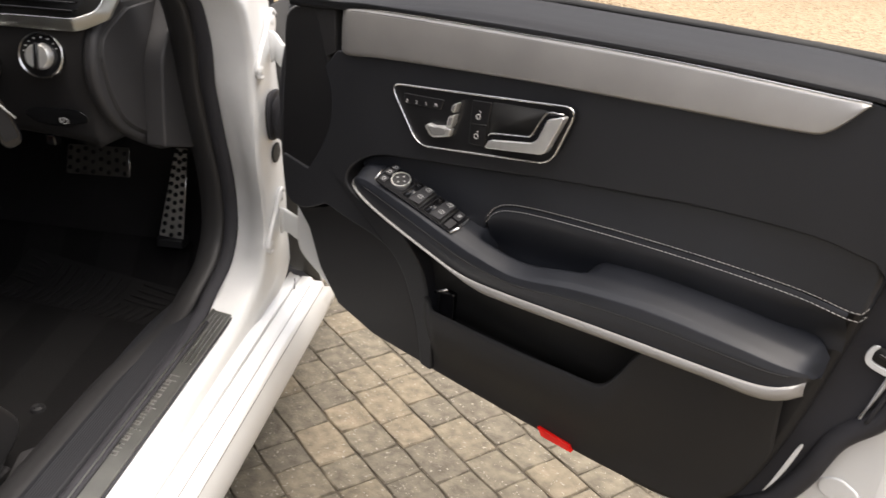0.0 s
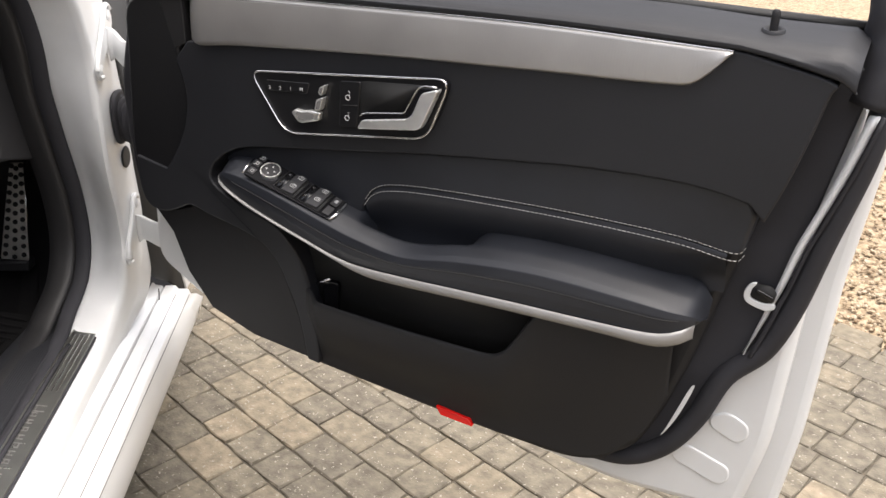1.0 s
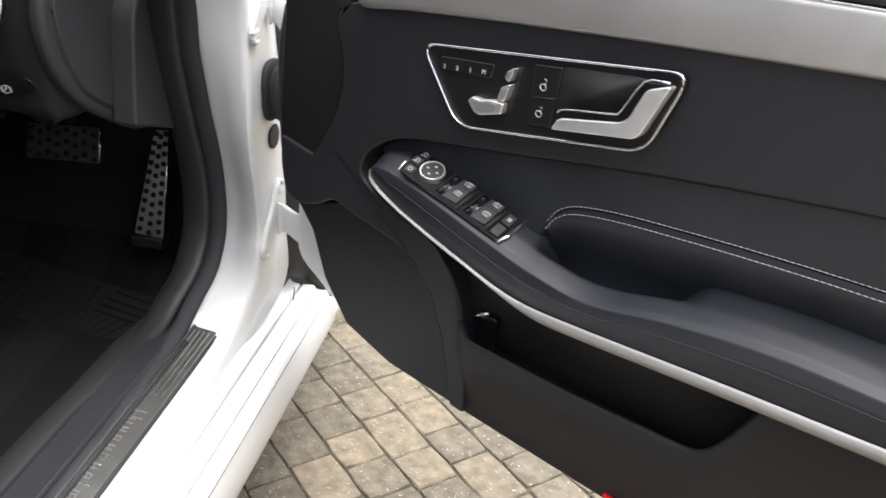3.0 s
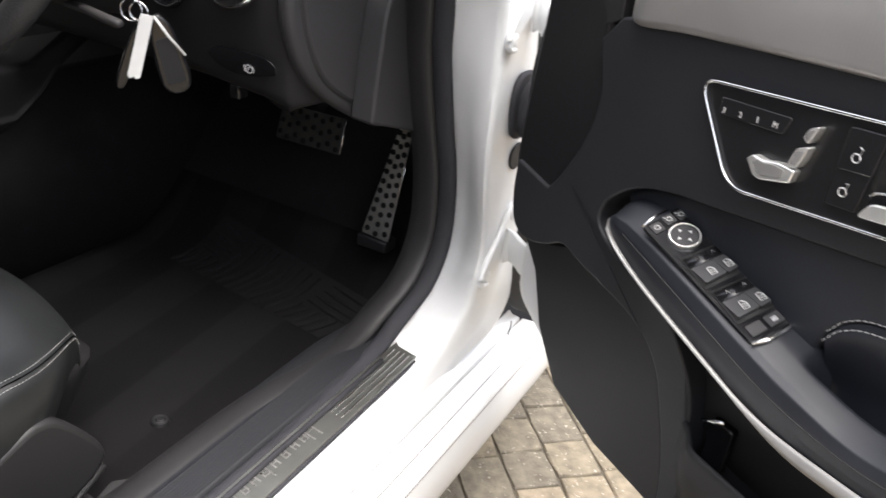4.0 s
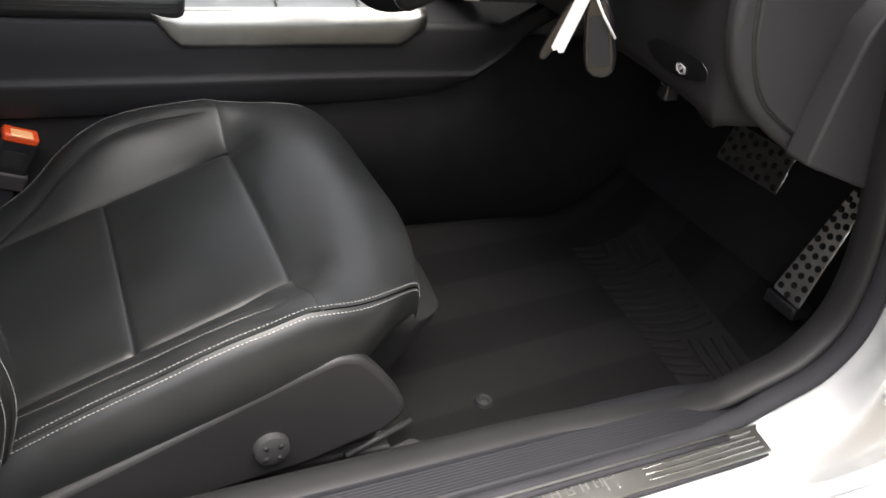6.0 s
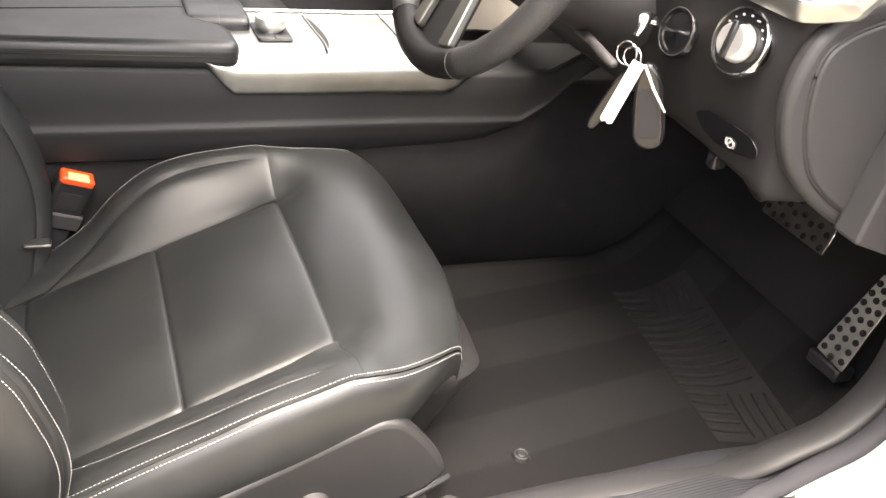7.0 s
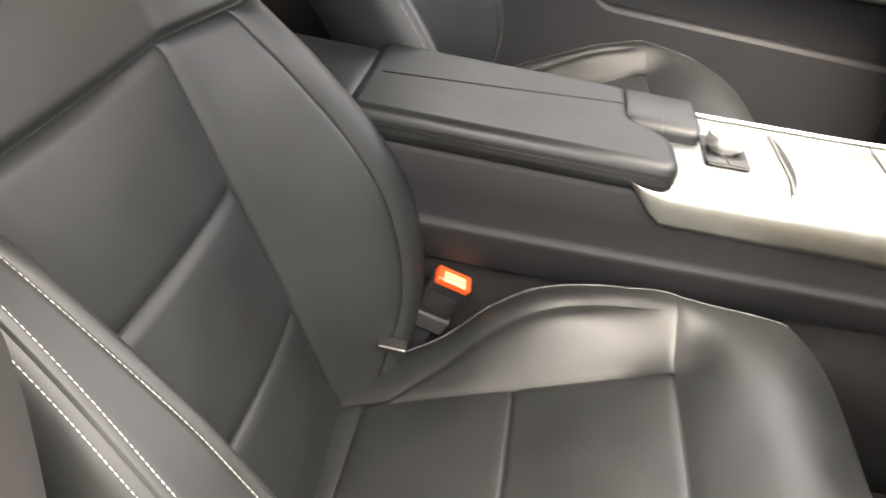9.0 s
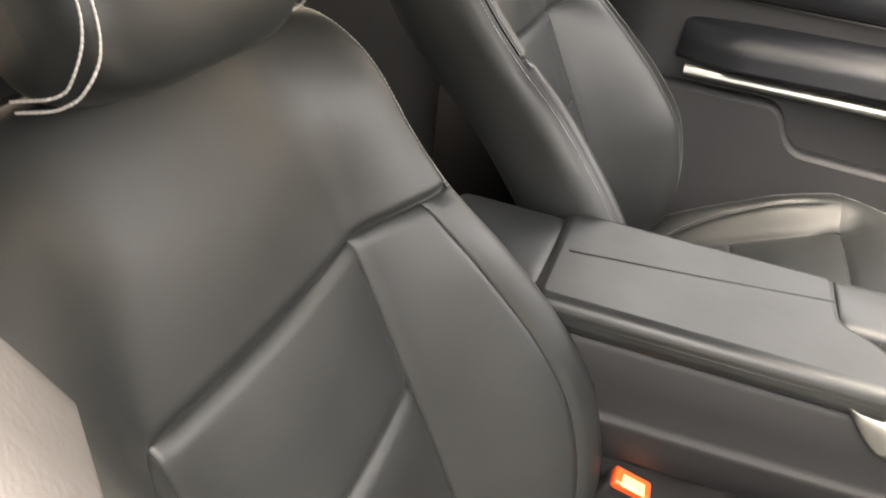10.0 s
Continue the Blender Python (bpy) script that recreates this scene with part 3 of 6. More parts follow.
def bellows(u, v):
    a, g = 2 * math.pi * u, 1.0 + 0.13 * math.cos(2 * math.pi * 5 * v)
    x, y, z = 0.914 + 0.052 * v, 0.088 - 0.034 * v, 0.735 - 0.012 * v
    return (x + 0.019 * g * math.cos(a) * 0.55, y + 0.019 * g * math.cos(a) * 0.83, z + 0.036 * g * math.sin(a))


sheet("boot_fold", bellows, 24, 40, RUBBER, boot, "folded rubber bellows")
slab("grommet", smooth_line([(0.077, 0.669), (0.089, 0.677), (0.105, 0.677), (0.115, 0.661), (0.108, 0.645), (0.089, 0.641), (0.076, 0.653)], 5, True), lambda a, b, d: (0.9070 + d, a, b), VOID, body, "black oval rubber grommet", depth=0.004, bevel=0.0015)

# Floor, toe board, tunnel side and enclosing walls.
FLOOR_Z = 0.265
sheet("floor_carpet", lambda u, v: (-0.72 + 1.42 * u, -1.75 + 2.25 * v, FLOOR_Z + 0.36 * ease((v * 2.25 - 1.83) / 0.5) * 1.1), 24, 110, CARPET, body, "black carpet rising to the toe board", thick=0.02)
box("bulkhead", (-0.78, 0.47, 0.25), (0.76, 0.52, 0.98), FOOTWELL, body, "dark bulkhead ahead of the footwell", 0.005)
box("underbody", (-0.86, -1.75, 0.20), (0.88, 0.6, 0.24), RUBBER, body, "dark underside of the floor", 0.01)
def pillar_skin(u, v):
    z = 0.30 + 1.08 * v
    back = 0.14 * ease((z - 1.015) / 0.08)
    x = lerp_table([(0.3, 0.727), (0.5, 0.732), (0.8, 0.744), (0.93, 0.774), (1.03, 0.791), (1.085, 0.800), (1.15, 0.765), (1.38, 0.665)], z)
    k = u * 4
    pts = [(min(0.905, x + 0.15), -0.958), (x + 0.022, -0.973), (x + 0.002, -0.995), (x, -1.06), (x + 0.02, -1.34)]
    i = min(int(k), 3)
    f = k - i
    return (pts[i][0] * (1 - f) + pts[i + 1][0] * f, (pts[i][1] * (1 - f) + pts[i + 1][1] * f) - back * (1 - u), z)


sheet("centre_pillar", pillar_skin, 24, 30, GREY, body, "light grey trim of the centre pillar", thick=0.006)
tube("pillar_groove", [Vector(pillar_skin(0.62, v / 12)) + Vector((-0.001, 0, 0)) for v in range(9)], 0.0025, RUBBER, body, "dark groove in the pillar trim", seg=6)
box("pillar_panel", (0.895, -1.34, 0.27), (0.908, -0.975, 0.97), PAINT, body, "white painted centre pillar", 0.006)
# Roof and its lining, out of view; front edge placed to shade the cabin.
sheet("roof_skin", lambda u, v: (-0.70 + 1.40 * u, -2.32 + 1.86 * v, 1.425 + 0.05 * math.sin(math.pi * u) - 0.05 * (1 - v) ** 3 - 0.03 * v ** 3), 16, 16, PAINT, body, "white painted roof", thick=0.012)
sheet("roof", lambda u, v: (-0.68 + 1.36 * u, -2.3 + 1.83 * v, 1.39 + 0.045 * math.sin(math.pi * u) - 0.05 * (1 - v) ** 3 - 0.03 * v ** 3), 16, 16, LINER, body, "grey fabric roof lining", thick=0.03)
# Far side of the cabin: door with its padded trim, silver strip, armrest and pocket.
far = thing("passenger_door", "closed black passenger door with silver trim strip", "car door")
sheet("door_card", lambda u, v: (-0.775 - 0.02 * math.sin(math.pi * v), -1.06 + 1.1 * u, 0.29 + 0.68 * v), 10, 10, HARD, far, "black plastic door card", thick=0.03)
sheet("shoulder_pad", lambda u, v: (-0.765 + 0.055 * math.sin(math.pi * (0.15 + 0.85 * v)) ** 0.7, -1.0 + 1.03 * u, 0.87 + 0.11 * v), 12, 10, SOFT, far, "black padded shoulder", thick=0.01)
stitches("seam_thread", [(-0.722, -0.95, 0.876), (-0.722, -0.5, 0.876), (-0.722, 0.0, 0.876)], far, THREAD_DARK, step=0.007, length=0.005)
tube("shoulder_seam", [(-0.724, -1.0, 0.868), (-0.724, -0.5, 0.868), (-0.724, 0.0, 0.868)], 0.0022, VOID, far, "dark seam under the shoulder", seg=6)
box("door_gap", (-0.80, -1.085, 0.28), (-0.745, -1.062, 0.98), VOID, far, "dark shut line behind the door", 0.004)
sheet("armrest", lambda u, v: (-0.775 + 0.085 * min(1.0, 2.2 * math.sin(math.pi * min(1.0, v * 0.97 + 0.03)) ** 0.8) * (1 - 0.45 * ease((v - 0.45) / 0.55)) * min(1, 7 * min(u + 0.012, 1.02 - u)) ** 0.5, -0.905 + 0.89 * u, 0.738 + 0.088 * v + 0.010 * math.sin(math.pi * u)), 40, 20, SOFT, far, "black leather armrest")
sweep("trim_strip", [[(x, y, z + 0.0) for y in (-0.885, -0.6, -0.3, -0.05)] for x, z in ((-0.715, 0.722), (-0.700, 0.724), (-0.694, 0.732), (-0.700, 0.740), (-0.715, 0.742))], SATIN, far, "satin silver strip")
slab("map_pocket", rounded([(-0.70, 0.70), (-0.66, 0.62), (-0.05, 0.60), (-0.05, 0.40), (-0.95, 0.40), (-0.95, 0.70)], 0.03), lambda a, b, d: (-0.775 + d, a, b), HARD, far, "black lower door pocket", depth=0.045, bevel=0.01)
slab("window_frame", [(-1.06, 0.97), (-1.06, 1.36), (-0.55, 1.36), (-0.05, 1.02), (0.04, 0.97), (0.0, 0.95), (-0.10, 1.0), (-0.56, 1.32), (-1.01, 1.32), (-1.01, 0.97)], lambda a, b, d: (-0.80 + d + max(0, b - 0.97) * 0.42, a, b), RUBBER, far, "black window frame", depth=0.03, bevel=0.004)
raw("outer_skin", [(-0.90, y, z) for y, z in ((-1.75, 0.24), (0.6, 0.24), (0.6, 0.97), (-1.75, 0.97))], [(0, 1, 2, 3)], PAINT, far, "white outer skin", thick=0.02)
raw("pillar_trim", [(-0.82, -1.34, 0.27), (-0.82, -1.07, 0.27), (-0.66, -1.07, 1.38), (-0.66, -1.34, 1.38)], [(0, 1, 2, 3)], HARD, body, "dark trim of the far pillar", thick=0.06)
# Rear bench and shelf close the cabin behind the seats.
box("rear_bench", (-0.66, -2.0, 0.27), (0.66, -1.55, 0.55), LEATHER, body, "black leather rear bench", 0.04)
box("rear_backrest", (-0.66, -2.15, 0.4), (0.66, -1.95, 0.98), LEATHER, body, "black leather rear backrest", 0.04)
sheet("rear_door_card", lambda u, v: (-0.775 - 0.02 * math.sin(math.pi * v), -2.2 + 0.87 * u, 0.26 + 0.72 * v), 8, 8, HARD, body, "black rear door card", thick=0.03)
box("parcel_shelf", (-0.72, -2.6, 0.90), (0.72, -2.12, 0.97), CARPET, body, "dark parcel shelf", 0.01)

raw("rear_door", [(0.90, y, z) for y, z in ((-2.2, 0.24), (-1.34, 0.24), (-1.34, 0.96), (-2.2, 0.96))], [(0, 1, 2, 3)], PAINT, body, "white closed rear door", thick=0.06)
# Unseen opaque pane, added to keep side light off the backrest.
slab("rear_window", [(-2.18, 0.955), (-1.33, 0.955), (-1.33, 1.372), (-1.80, 1.36), (-2.05, 1.20)], lambda a, b, d: (0.875 - max(0, b - 0.955) * 0.46 + d, a, b), GLOSS, body, "opaque dark pane added to block light at the rear window", depth=0.006, bevel=0.001)
box("cowl", (-0.76, 0.03, 0.955), (0.76, 0.56, 0.985), RUBBER, body, "dark cowl under the windscreen", 0.004)

# ---- open driver's door, in its own frame: u along the door from the hinge, w towards the cabin, z up ----
DOOR = Matrix(((0.86336, 0.50459, 0, 0.9152), (-0.50459, 0.86336, 0, 0.0434), (0, 0, 1, 0), (0, 0, 0, 1)))
door = tagged(new("driver_door"), "open black-trimmed driver's door of a white car", "car door")
door.matrix_world = DOOR


def D(u, w, z):
    return Vector((u, -w, z))


def wall(w0):
    """Lifts an outline of (u, z) off the plane w0, towards the cabin."""
    return lambda a, b, d: D(a, w0 + d, b)


# White shell: outer skin, inner pressing and rear shut face.
skin = [(0.02, 0.46), (0.10, 0.425), (0.3, 0.392), (0.6, 0.36), (0.9, 0.332), (1.13, 0.342), (1.145, 0.50), (1.150, 0.72), (1.172, 0.99), (0.9, 1.0), (0.5, 0.985), (0.12, 0.96), (0.04, 0.90)]
slab("door_skin", rounded(skin, 0.02), wall(-0.105), PAINT, door, "white painted outer skin", depth=0.055, bevel=0.012, segs=3)
inner = [(0.06, 0.50), (0.16, 0.445), (0.3, 0.415), (0.6, 0.385), (0.93, 0.360), (1.09, 0.375), (1.112, 0.50), (1.118, 0.70), (1.135, 0.95), (0.9, 0.985), (0.5, 0.97), (0.14, 0.94), (0.08, 0.88)]
slab("inner_pressing", rounded(inner, 0.03), wall(-0.052), PAINT, door, "white pressed inner panel", depth=0.050, bevel=0.014, segs=3)
for pts in ([(1.034, 0.520), (1.057, 0.533), (1.083, 0.521), (1.086, 0.505), (1.075, 0.489), (1.037, 0.503)], [(0.992, 0.451), (1.012, 0.466), (1.070, 0.449), (1.073, 0.431), (1.061, 0.416), (0.998, 0.436)]):
    slab("pressed_bead", rounded(pts, 0.010, 5), wall(-0.004), PAINT, door, "pressed stiffening bead", depth=0.0046, bevel=0.0044, segs=4)

# Black trim carrier, with its bottom edge sweeping up to the hinge side.
card = smooth_line([(0.128, 0.640), (0.165, 0.590), (0.190, 0.525), (0.235, 0.472), (0.32, 0.446), (0.46, 0.432), (0.62, 0.420), (0.76, 0.413), (0.88, 0.420), (0.940, 0.446), (0.972, 0.505),
                    (1.000, 0.590), (1.030, 0.715), (1.058, 0.830), (1.086, 0.935), (1.102, 0.985)], 4)
card += [Vector(p) for p in ((1.10, 1.0), (0.8, 1.0), (0.5, 0.99), (0.30, 0.98), (0.20, 0.965), (0.145, 0.93), (0.128, 0.85), (0.122, 0.74))]
slab("trim_card", card, wall(0.002), DUSK, door, "black moulded door card", depth=0.030, bevel=0.010, segs=3)
# Rubber seal outside the card at the rear edge.
seal = smooth_line([D(0.86, -0.006, 0.402), D(0.935, 0.012, 0.425), D(0.985, 0.014, 0.462), D(1.020, 0.014, 0.520), D(1.045, 0.012, 0.590), D(1.083, 0.010, 0.640), D(1.104, 0.010, 0.700), D(1.122, 0.008, 0.790), D(1.142, 0.006, 0.885), D(1.150, 0.004, 0.960)], 6)
tube("door_seal", seal, 0.0135, RUBBER, door, "black rubber door seal", seg=10)
edge = smooth_line([(0.93, 0.425), (0.972, 0.460), (1.008, 0.520), (1.033, 0.590), (1.072, 0.645), (1.090, 0.705), (1.102, 0.79), (1.121, 0.90), (1.137, 0.985)], 5)
slab("edge_web", edge + [Vector(p) for p in ((1.09, 0.985), (1.05, 0.83), (0.99, 0.59), (0.96, 0.50))], wall(0.001), RUBBER, door, "black web between card and seal", depth=0.010, bevel=0.003)
# White shut face showing between the card and the seal, from below the latch up to the belt.
shut = smooth_line([(1.062, 0.632), (1.071, 0.664), (1.078, 0.690), (1.082, 0.708), (1.088, 0.730), (1.099, 0.782), (1.110, 0.818), (1.128, 0.880), (1.142, 0.940)], 4)
sweep("shut_face", [[D(p[0] + k * lerp_table([(0.63, 0.0006), (0.67, 0.0024), (0.75, 0.0045), (0.97, 0.0055)], p[1]), 0.021 - 0.002 * abs(k), p[1]) for p in shut] for k in (-1, 0, 1)], JAMB, door, "white strip of the shut face", thick=0.003)
tube("seal_lip", [D(p[0] + 0.0085, 0.0215, p[1]) for p in shut], 0.0028, RUBBER, door, "dark lip of the seal", seg=6)

slab("shut_face_low", smooth_line([(0.982, 0.486), (0.990, 0.500), (1.002, 0.529), (1.014, 0.571), (1.009, 0.569), (0.9985, 0.536), (0.9885, 0.504)], 3, True), wall(0.0255), JAMB, door, "white sliver low on the shut face", depth=0.003, bevel=0.001)

# Shoulder pad along the belt with the lock pin.
def shoulder_pad(u, v):
    s = 0.16 + 0.962 * u
    front = 0.036 * (1 - ease((s - 0.10) / 0.5))
    fall = ease((s - 0.99) / 0.13)
    low = lerp_table([(0.26, 0.986), (0.33, 0.992), (0.58, 1.000), (0.80, 1.004), (1.004, 1.001), (1.03, 0.998), (1.06, 0.993), (1.087, 0.987), (1.13, 0.978)], max(s, 0.26))
    top = 1.027 - front - 0.005 * ease((s - 0.9) / 0.15)
    end = 0.010 * (1 - min(1.0, (1.122 - s) / 0.012)) ** 2
    prof = [(-0.016, top - 0.012), (-0.008, top - 0.001), (0.010, top), (0.036, top - 0.004 - 0.002 * fall), (0.058, top - 0.009 - 0.002 * fall), (0.068, top - 0.013 - 0.003 * fall), (0.076, top - 0.020 - 0.003 * fall), (0.079, low + 0.006), (0.0785, low + 0.001), (0.070, low - 0.002), (0.05, low - 0.004)]
    k = v * (len(prof) - 1)
    i = min(int(k), len(prof) - 2)
    f = k - i
    w, z = (prof[i][j] * (1 - f) + prof[i + 1][j] * f for j in (0, 1))
    return D(s, w - end, z - end)


sheet("shoulder_pad", shoulder_pad, 60, 30, SOFT, door, "black padded shoulder along the window")
SEAL_TOP = [(0.15, 0.992), (0.35, 1.012), (0.6, 1.0315), (0.8, 1.031), (0.95, 1.028), (1.12, 1.0245)]
sweep("window_seal", [[D(u, w, z + dz) for u, z in SEAL_TOP] for w, dz in ((-0.030, -0.020), (-0.029, -0.004), (-0.022, 0.001), (-0.014, 0.0005), (-0.009, -0.004))], VOID, door, "black rubber window seal", thick=0.002)
lathe("lock_pin", [(0.0, 0.0215), (0.0028, 0.0212), (0.0042, 0.0195), (0.0044, 0.015), (0.0042, 0.0), (0.0042, -0.01)], Matrix.Translation(D(1.0325, 0.040, 1.0165)), DUSK, door, "black lock pin", seg=16)
lathe("pin_collar", [(0.0046, 0.0005), (0.0062, 0.0008), (0.0080, 0.0030), (0.0100, 0.0034), (0.0118, 0.0018), (0.0128, -0.003)], Matrix.Translation(D(1.0325, 0.040, 1.0160)) @ Matrix.Rotation(radians(9), 4, "X"), SOFT, door, "round collar of the lock pin", seg=24)
# Rear upright of the window frame, black.
post = [D(1.130, 0.000, 0.946), D(1.137, -0.004, 0.985), D(1.140, -0.014, 1.03), D(1.120, -0.03, 1.1), D(1.08, -0.07, 1.25), D(1.0, -0.13, 1.38)]
tube("window_post", smooth_line(post, 5), 0.029, RUBBER, door, "black rear upright of the window frame", seg=12, flat=0.7)
tube("window_rail", smooth_line([D(1.0, -0.13, 1.38), D(0.75, -0.16, 1.40), D(0.45, -0.13, 1.29), D(0.2, -0.07, 1.10), D(0.10, -0.03, 0.97)], 6), 0.022, RUBBER, door, "black top rail of the window frame", seg=10)

# Ribbed aluminium inlay, thick at the front and cut to a point behind.
def inlay(u, v):
    s = 0.258 + 0.746 * u
    top = lerp_table([(0.26, 0.984), (0.33, 0.990), (0.58, 0.998), (0.80, 1.002), (1.004, 0.999)], s)
    low = lerp_table([(0.258, 0.914), (0.30, 0.919), (0.36, 0.926), (0.60, 0.942), (0.80, 0.951), (0.945, 0.957), (0.972, 0.963), (1.004, 0.997)], s)
    w = 0.083 - 0.004 * v + 0.0015 * math.sin(math.pi * v) - 0.005 * (1 - min(1, v / 0.08)) ** 2 - 0.004 * max(0.0, (v - 0.93) / 0.07) ** 2
    return D(s, w - 0.022 * (1 - min(1.0, u / 0.055)) ** 2, low + (top - low) * v)


sheet("inlay", inlay, 80, 26, RIBBED, door, "ribbed brushed aluminium inlay", thick=0.003)
tube("inlay_edge", [inlay(k / 40, 1.0) + Vector((0, -0.0005, 0.0)) for k in range(2, 41)], 0.0015, CHROME, door, "bright upper edge of the inlay", seg=8)
tube("inlay_groove", [inlay(k / 40, 1.0) + Vector((0, -0.0042, -0.0046)) for k in range(2, 40)], 0.0005, VOID, door, "fine dark groove under the edge", seg=5)
slab("inlay_end", rounded([(0.207, 0.99), (0.255, 0.99), (0.256, 0.916), (0.234, 0.906)], 0.003), wall(0.058), COVER, door, "dark grey end piece of the inlay", depth=0.014, bevel=0.002)
# Soft panel round the handle and above the armrest.
SEAM = [(0.286, 0.736), (0.303, 0.755), (0.328, 0.771), (0.367, 0.783), (0.439, 0.794), (0.524, 0.806), (0.654, 0.825), (0.776, 0.839), (0.868, 0.848), (0.979, 0.851), (1.045, 0.842)]
upper = smooth_line([(0.262, 0.92), (0.35, 0.934), (0.6, 0.950), (0.935, 0.970), (0.985, 1.000), (1.06, 0.990), (1.104, 0.979), (1.100, 0.965), (1.090, 0.918), (1.078, 0.870), (1.063, 0.824)], 4)
upper += smooth_line(SEAM[::-1] + [(0.286, 0.712), (0.330, 0.688), (0.395, 0.668), (0.424, 0.630), (0.442, 0.563), (0.450, 0.500), (0.452, 0.436)], 4)
upper += smooth_line([(0.430, 0.438), (0.418, 0.507), (0.400, 0.557), (0.378, 0.605), (0.355, 0.632), (0.310, 0.648), (0.266, 0.659), (0.234, 0.666), (0.204, 0.652), (0.175, 0.643), (0.150, 0.645), (0.136, 0.660), (0.130, 0.690), (0.131, 0.728)], 4)
upper += smooth_line([(0.192, 0.717), (0.215, 0.746), (0.240, 0.791), (0.250, 0.835), (0.245, 0.868), (0.236, 0.892)], 4)


def upper_lift(a, b, d):
    """The panel stands proud above and falls back where it runs down beside the pocket."""
    return D(a, 0.028 + d * (1 - 0.45 * ease((0.680 - b) / 0.10) * ease((a - 0.25) / 0.08)), b)


slab("upper_panel", upper, upper_lift, SOFT, door, "soft black upper panel", depth=0.048, bevel=0.009, segs=3)
st = smooth_line([(0.552, 0.737), (0.564, 0.752), (0.588, 0.763), (0.646, 0.771), (0.766, 0.778), (0.876, 0.781), (0.976, 0.780), (1.036, 0.774), (1.05, 0.785)], 8)
lower = smooth_line(SEAM[1:], 4) + [Vector(p) for p in ((1.054, 0.825), (1.048, 0.79))] + st[:-4][::-1] + [Vector(p) for p in ((0.545, 0.715), (0.47, 0.715), (0.38, 0.735), (0.31, 0.735))]
slab("insert_panel", lower, wall(0.028), HIDE, door, "black leather insert over the armrest", depth=0.035, bevel=0.006, segs=3)


def cup_back(u, v):
    """Under the stitched edge the leather turns in and down behind the armrest."""
    s = 0.552 + 0.478 * u
    z = lerp_table([(p[0], p[1]) for p in st[:-4:4]], s)
    return D(s, 0.0655 - 0.0035 * math.exp(-v * 30) - 0.026 * ease(v / 0.75), z + 0.001 - (z - 0.655 - 0.06 * ease((s - 0.95) / 0.07)) * v)


sheet("cup_back", cup_back, 48, 16, HIDE, door, "leather under the double stitching, turned in towards the grip")
stitches("thread", [D(p[0], 0.0668, p[1] - 0.004) for p in st], door, step=0.0058, length=0.0046, r=0.0005)
stitches("thread", [D(p[0], 0.0640, p[1] + 0.004) for p in st], door, step=0.0058, length=0.0046, r=0.0005)

# Front cover towards the mirror.
cover = smooth_line([(0.150, 0.965), (0.134, 0.88), (0.122, 0.76), (0.124, 0.715), (0.150, 0.700), (0.195, 0.712), (0.224, 0.752), (0.247, 0.795), (0.256, 0.840), (0.250, 0.878), (0.240, 0.900), (0.248, 0.925), (0.240, 0.975)], 5, True)
slab("front_cover", cover, wall(0.030), PLATE, door, "smooth black cover at the hinge end", depth=0.041, bevel=0.006, segs=3)
slab("front_seal", smooth_line([(0.092, 0.962), (0.080, 0.911), (0.065, 0.863), (0.055, 0.82), (0.053, 0.775), (0.055, 0.715), (0.060, 0.668), (0.085, 0.640), (0.126, 0.655), (0.124, 0.76), (0.136, 0.88), (0.150, 0.965)], 4, True), wall(-0.001), RUBBER, door, "black rubber apron at the hinge end", depth=0.020, bevel=0.006)

# Armrest: a leather body lofted along the door, thinner towards the front.
ARM_0, ARM_L = 0.297, 0.723
ARM = {"w": [(0.297, 0.060), (0.303, 0.078), (0.316, 0.091), (0.340, 0.099), (0.40, 0.104), (0.50, 0.106), (0.70, 0.107), (0.90, 0.106), (0.97, 0.103), (1.003, 0.093), (1.015, 0.076), (1.02, 0.058)],
       "top": [(0.297, 0.738), (0.308, 0.755), (0.328, 0.766), (0.36, 0.768), (0.42, 0.757), (0.51, 0.733), (0.56, 0.721), (0.63, 0.712), (0.72, 0.728), (0.82, 0.738), (0.93, 0.735), (0.985, 0.729), (1.008, 0.722), (1.02, 0.705)],
       "low": [(0.297, 0.730), (0.325, 0.722), (0.37, 0.706), (0.42, 0.691), (0.47, 0.677), (0.52, 0.663), (0.56, 0.657), (0.62, 0.658), (0.79, 0.666), (0.93, 0.671), (0.98, 0.675), (1.02, 0.690)]}


def arm(u, v):
    s = ARM_0 + ARM_L * u
    w, top, low = (lerp_table(ARM[k], s) for k in ("w", "top", "low"))
    slope = 0.020
    prof = [(0.036, 0.0, 0.0), (0.052, 0.0, 0.0), (0.6, 0.0, 0.55), (0.86, 0.0, 1.0), (0.965, 0.12, 1.0), (1.0, 0.36, 1.0), (0.995, 0.68, 1.0), (0.965, 0.98, 1.0), (0.60, 1.02, 1.0), (0.3, 1.02, 1.0)]
    k = v * (len(prof) - 1)
    i = min(int(k), len(prof) - 2)
    f = ease(k - i) * 0.4 + (k - i) * 0.6
    a, b, c = (prof[i][j] * (1 - f) + prof[i + 1][j] * f for j in range(3))
    # the grip: a deep cup with a steep front end and a sloping rear end
    hollow = 0.062 * ease((s - 0.545) / 0.022) * (1 - ease((s - 0.665) / 0.075))
    t = top - slope * c - hollow * (1 - ease((a - 0.30) / 0.32))
    return D(s, 0.040 + (w - 0.040) * a, t + (low - t) * b)


sheet("armrest", arm, 150, 45, HIDE, door, "black leather armrest")


def arm_line(s, v, out=0.0, up=0.0):
    return arm((s - ARM_0) / ARM_L, v) + Vector((0, -out, up))


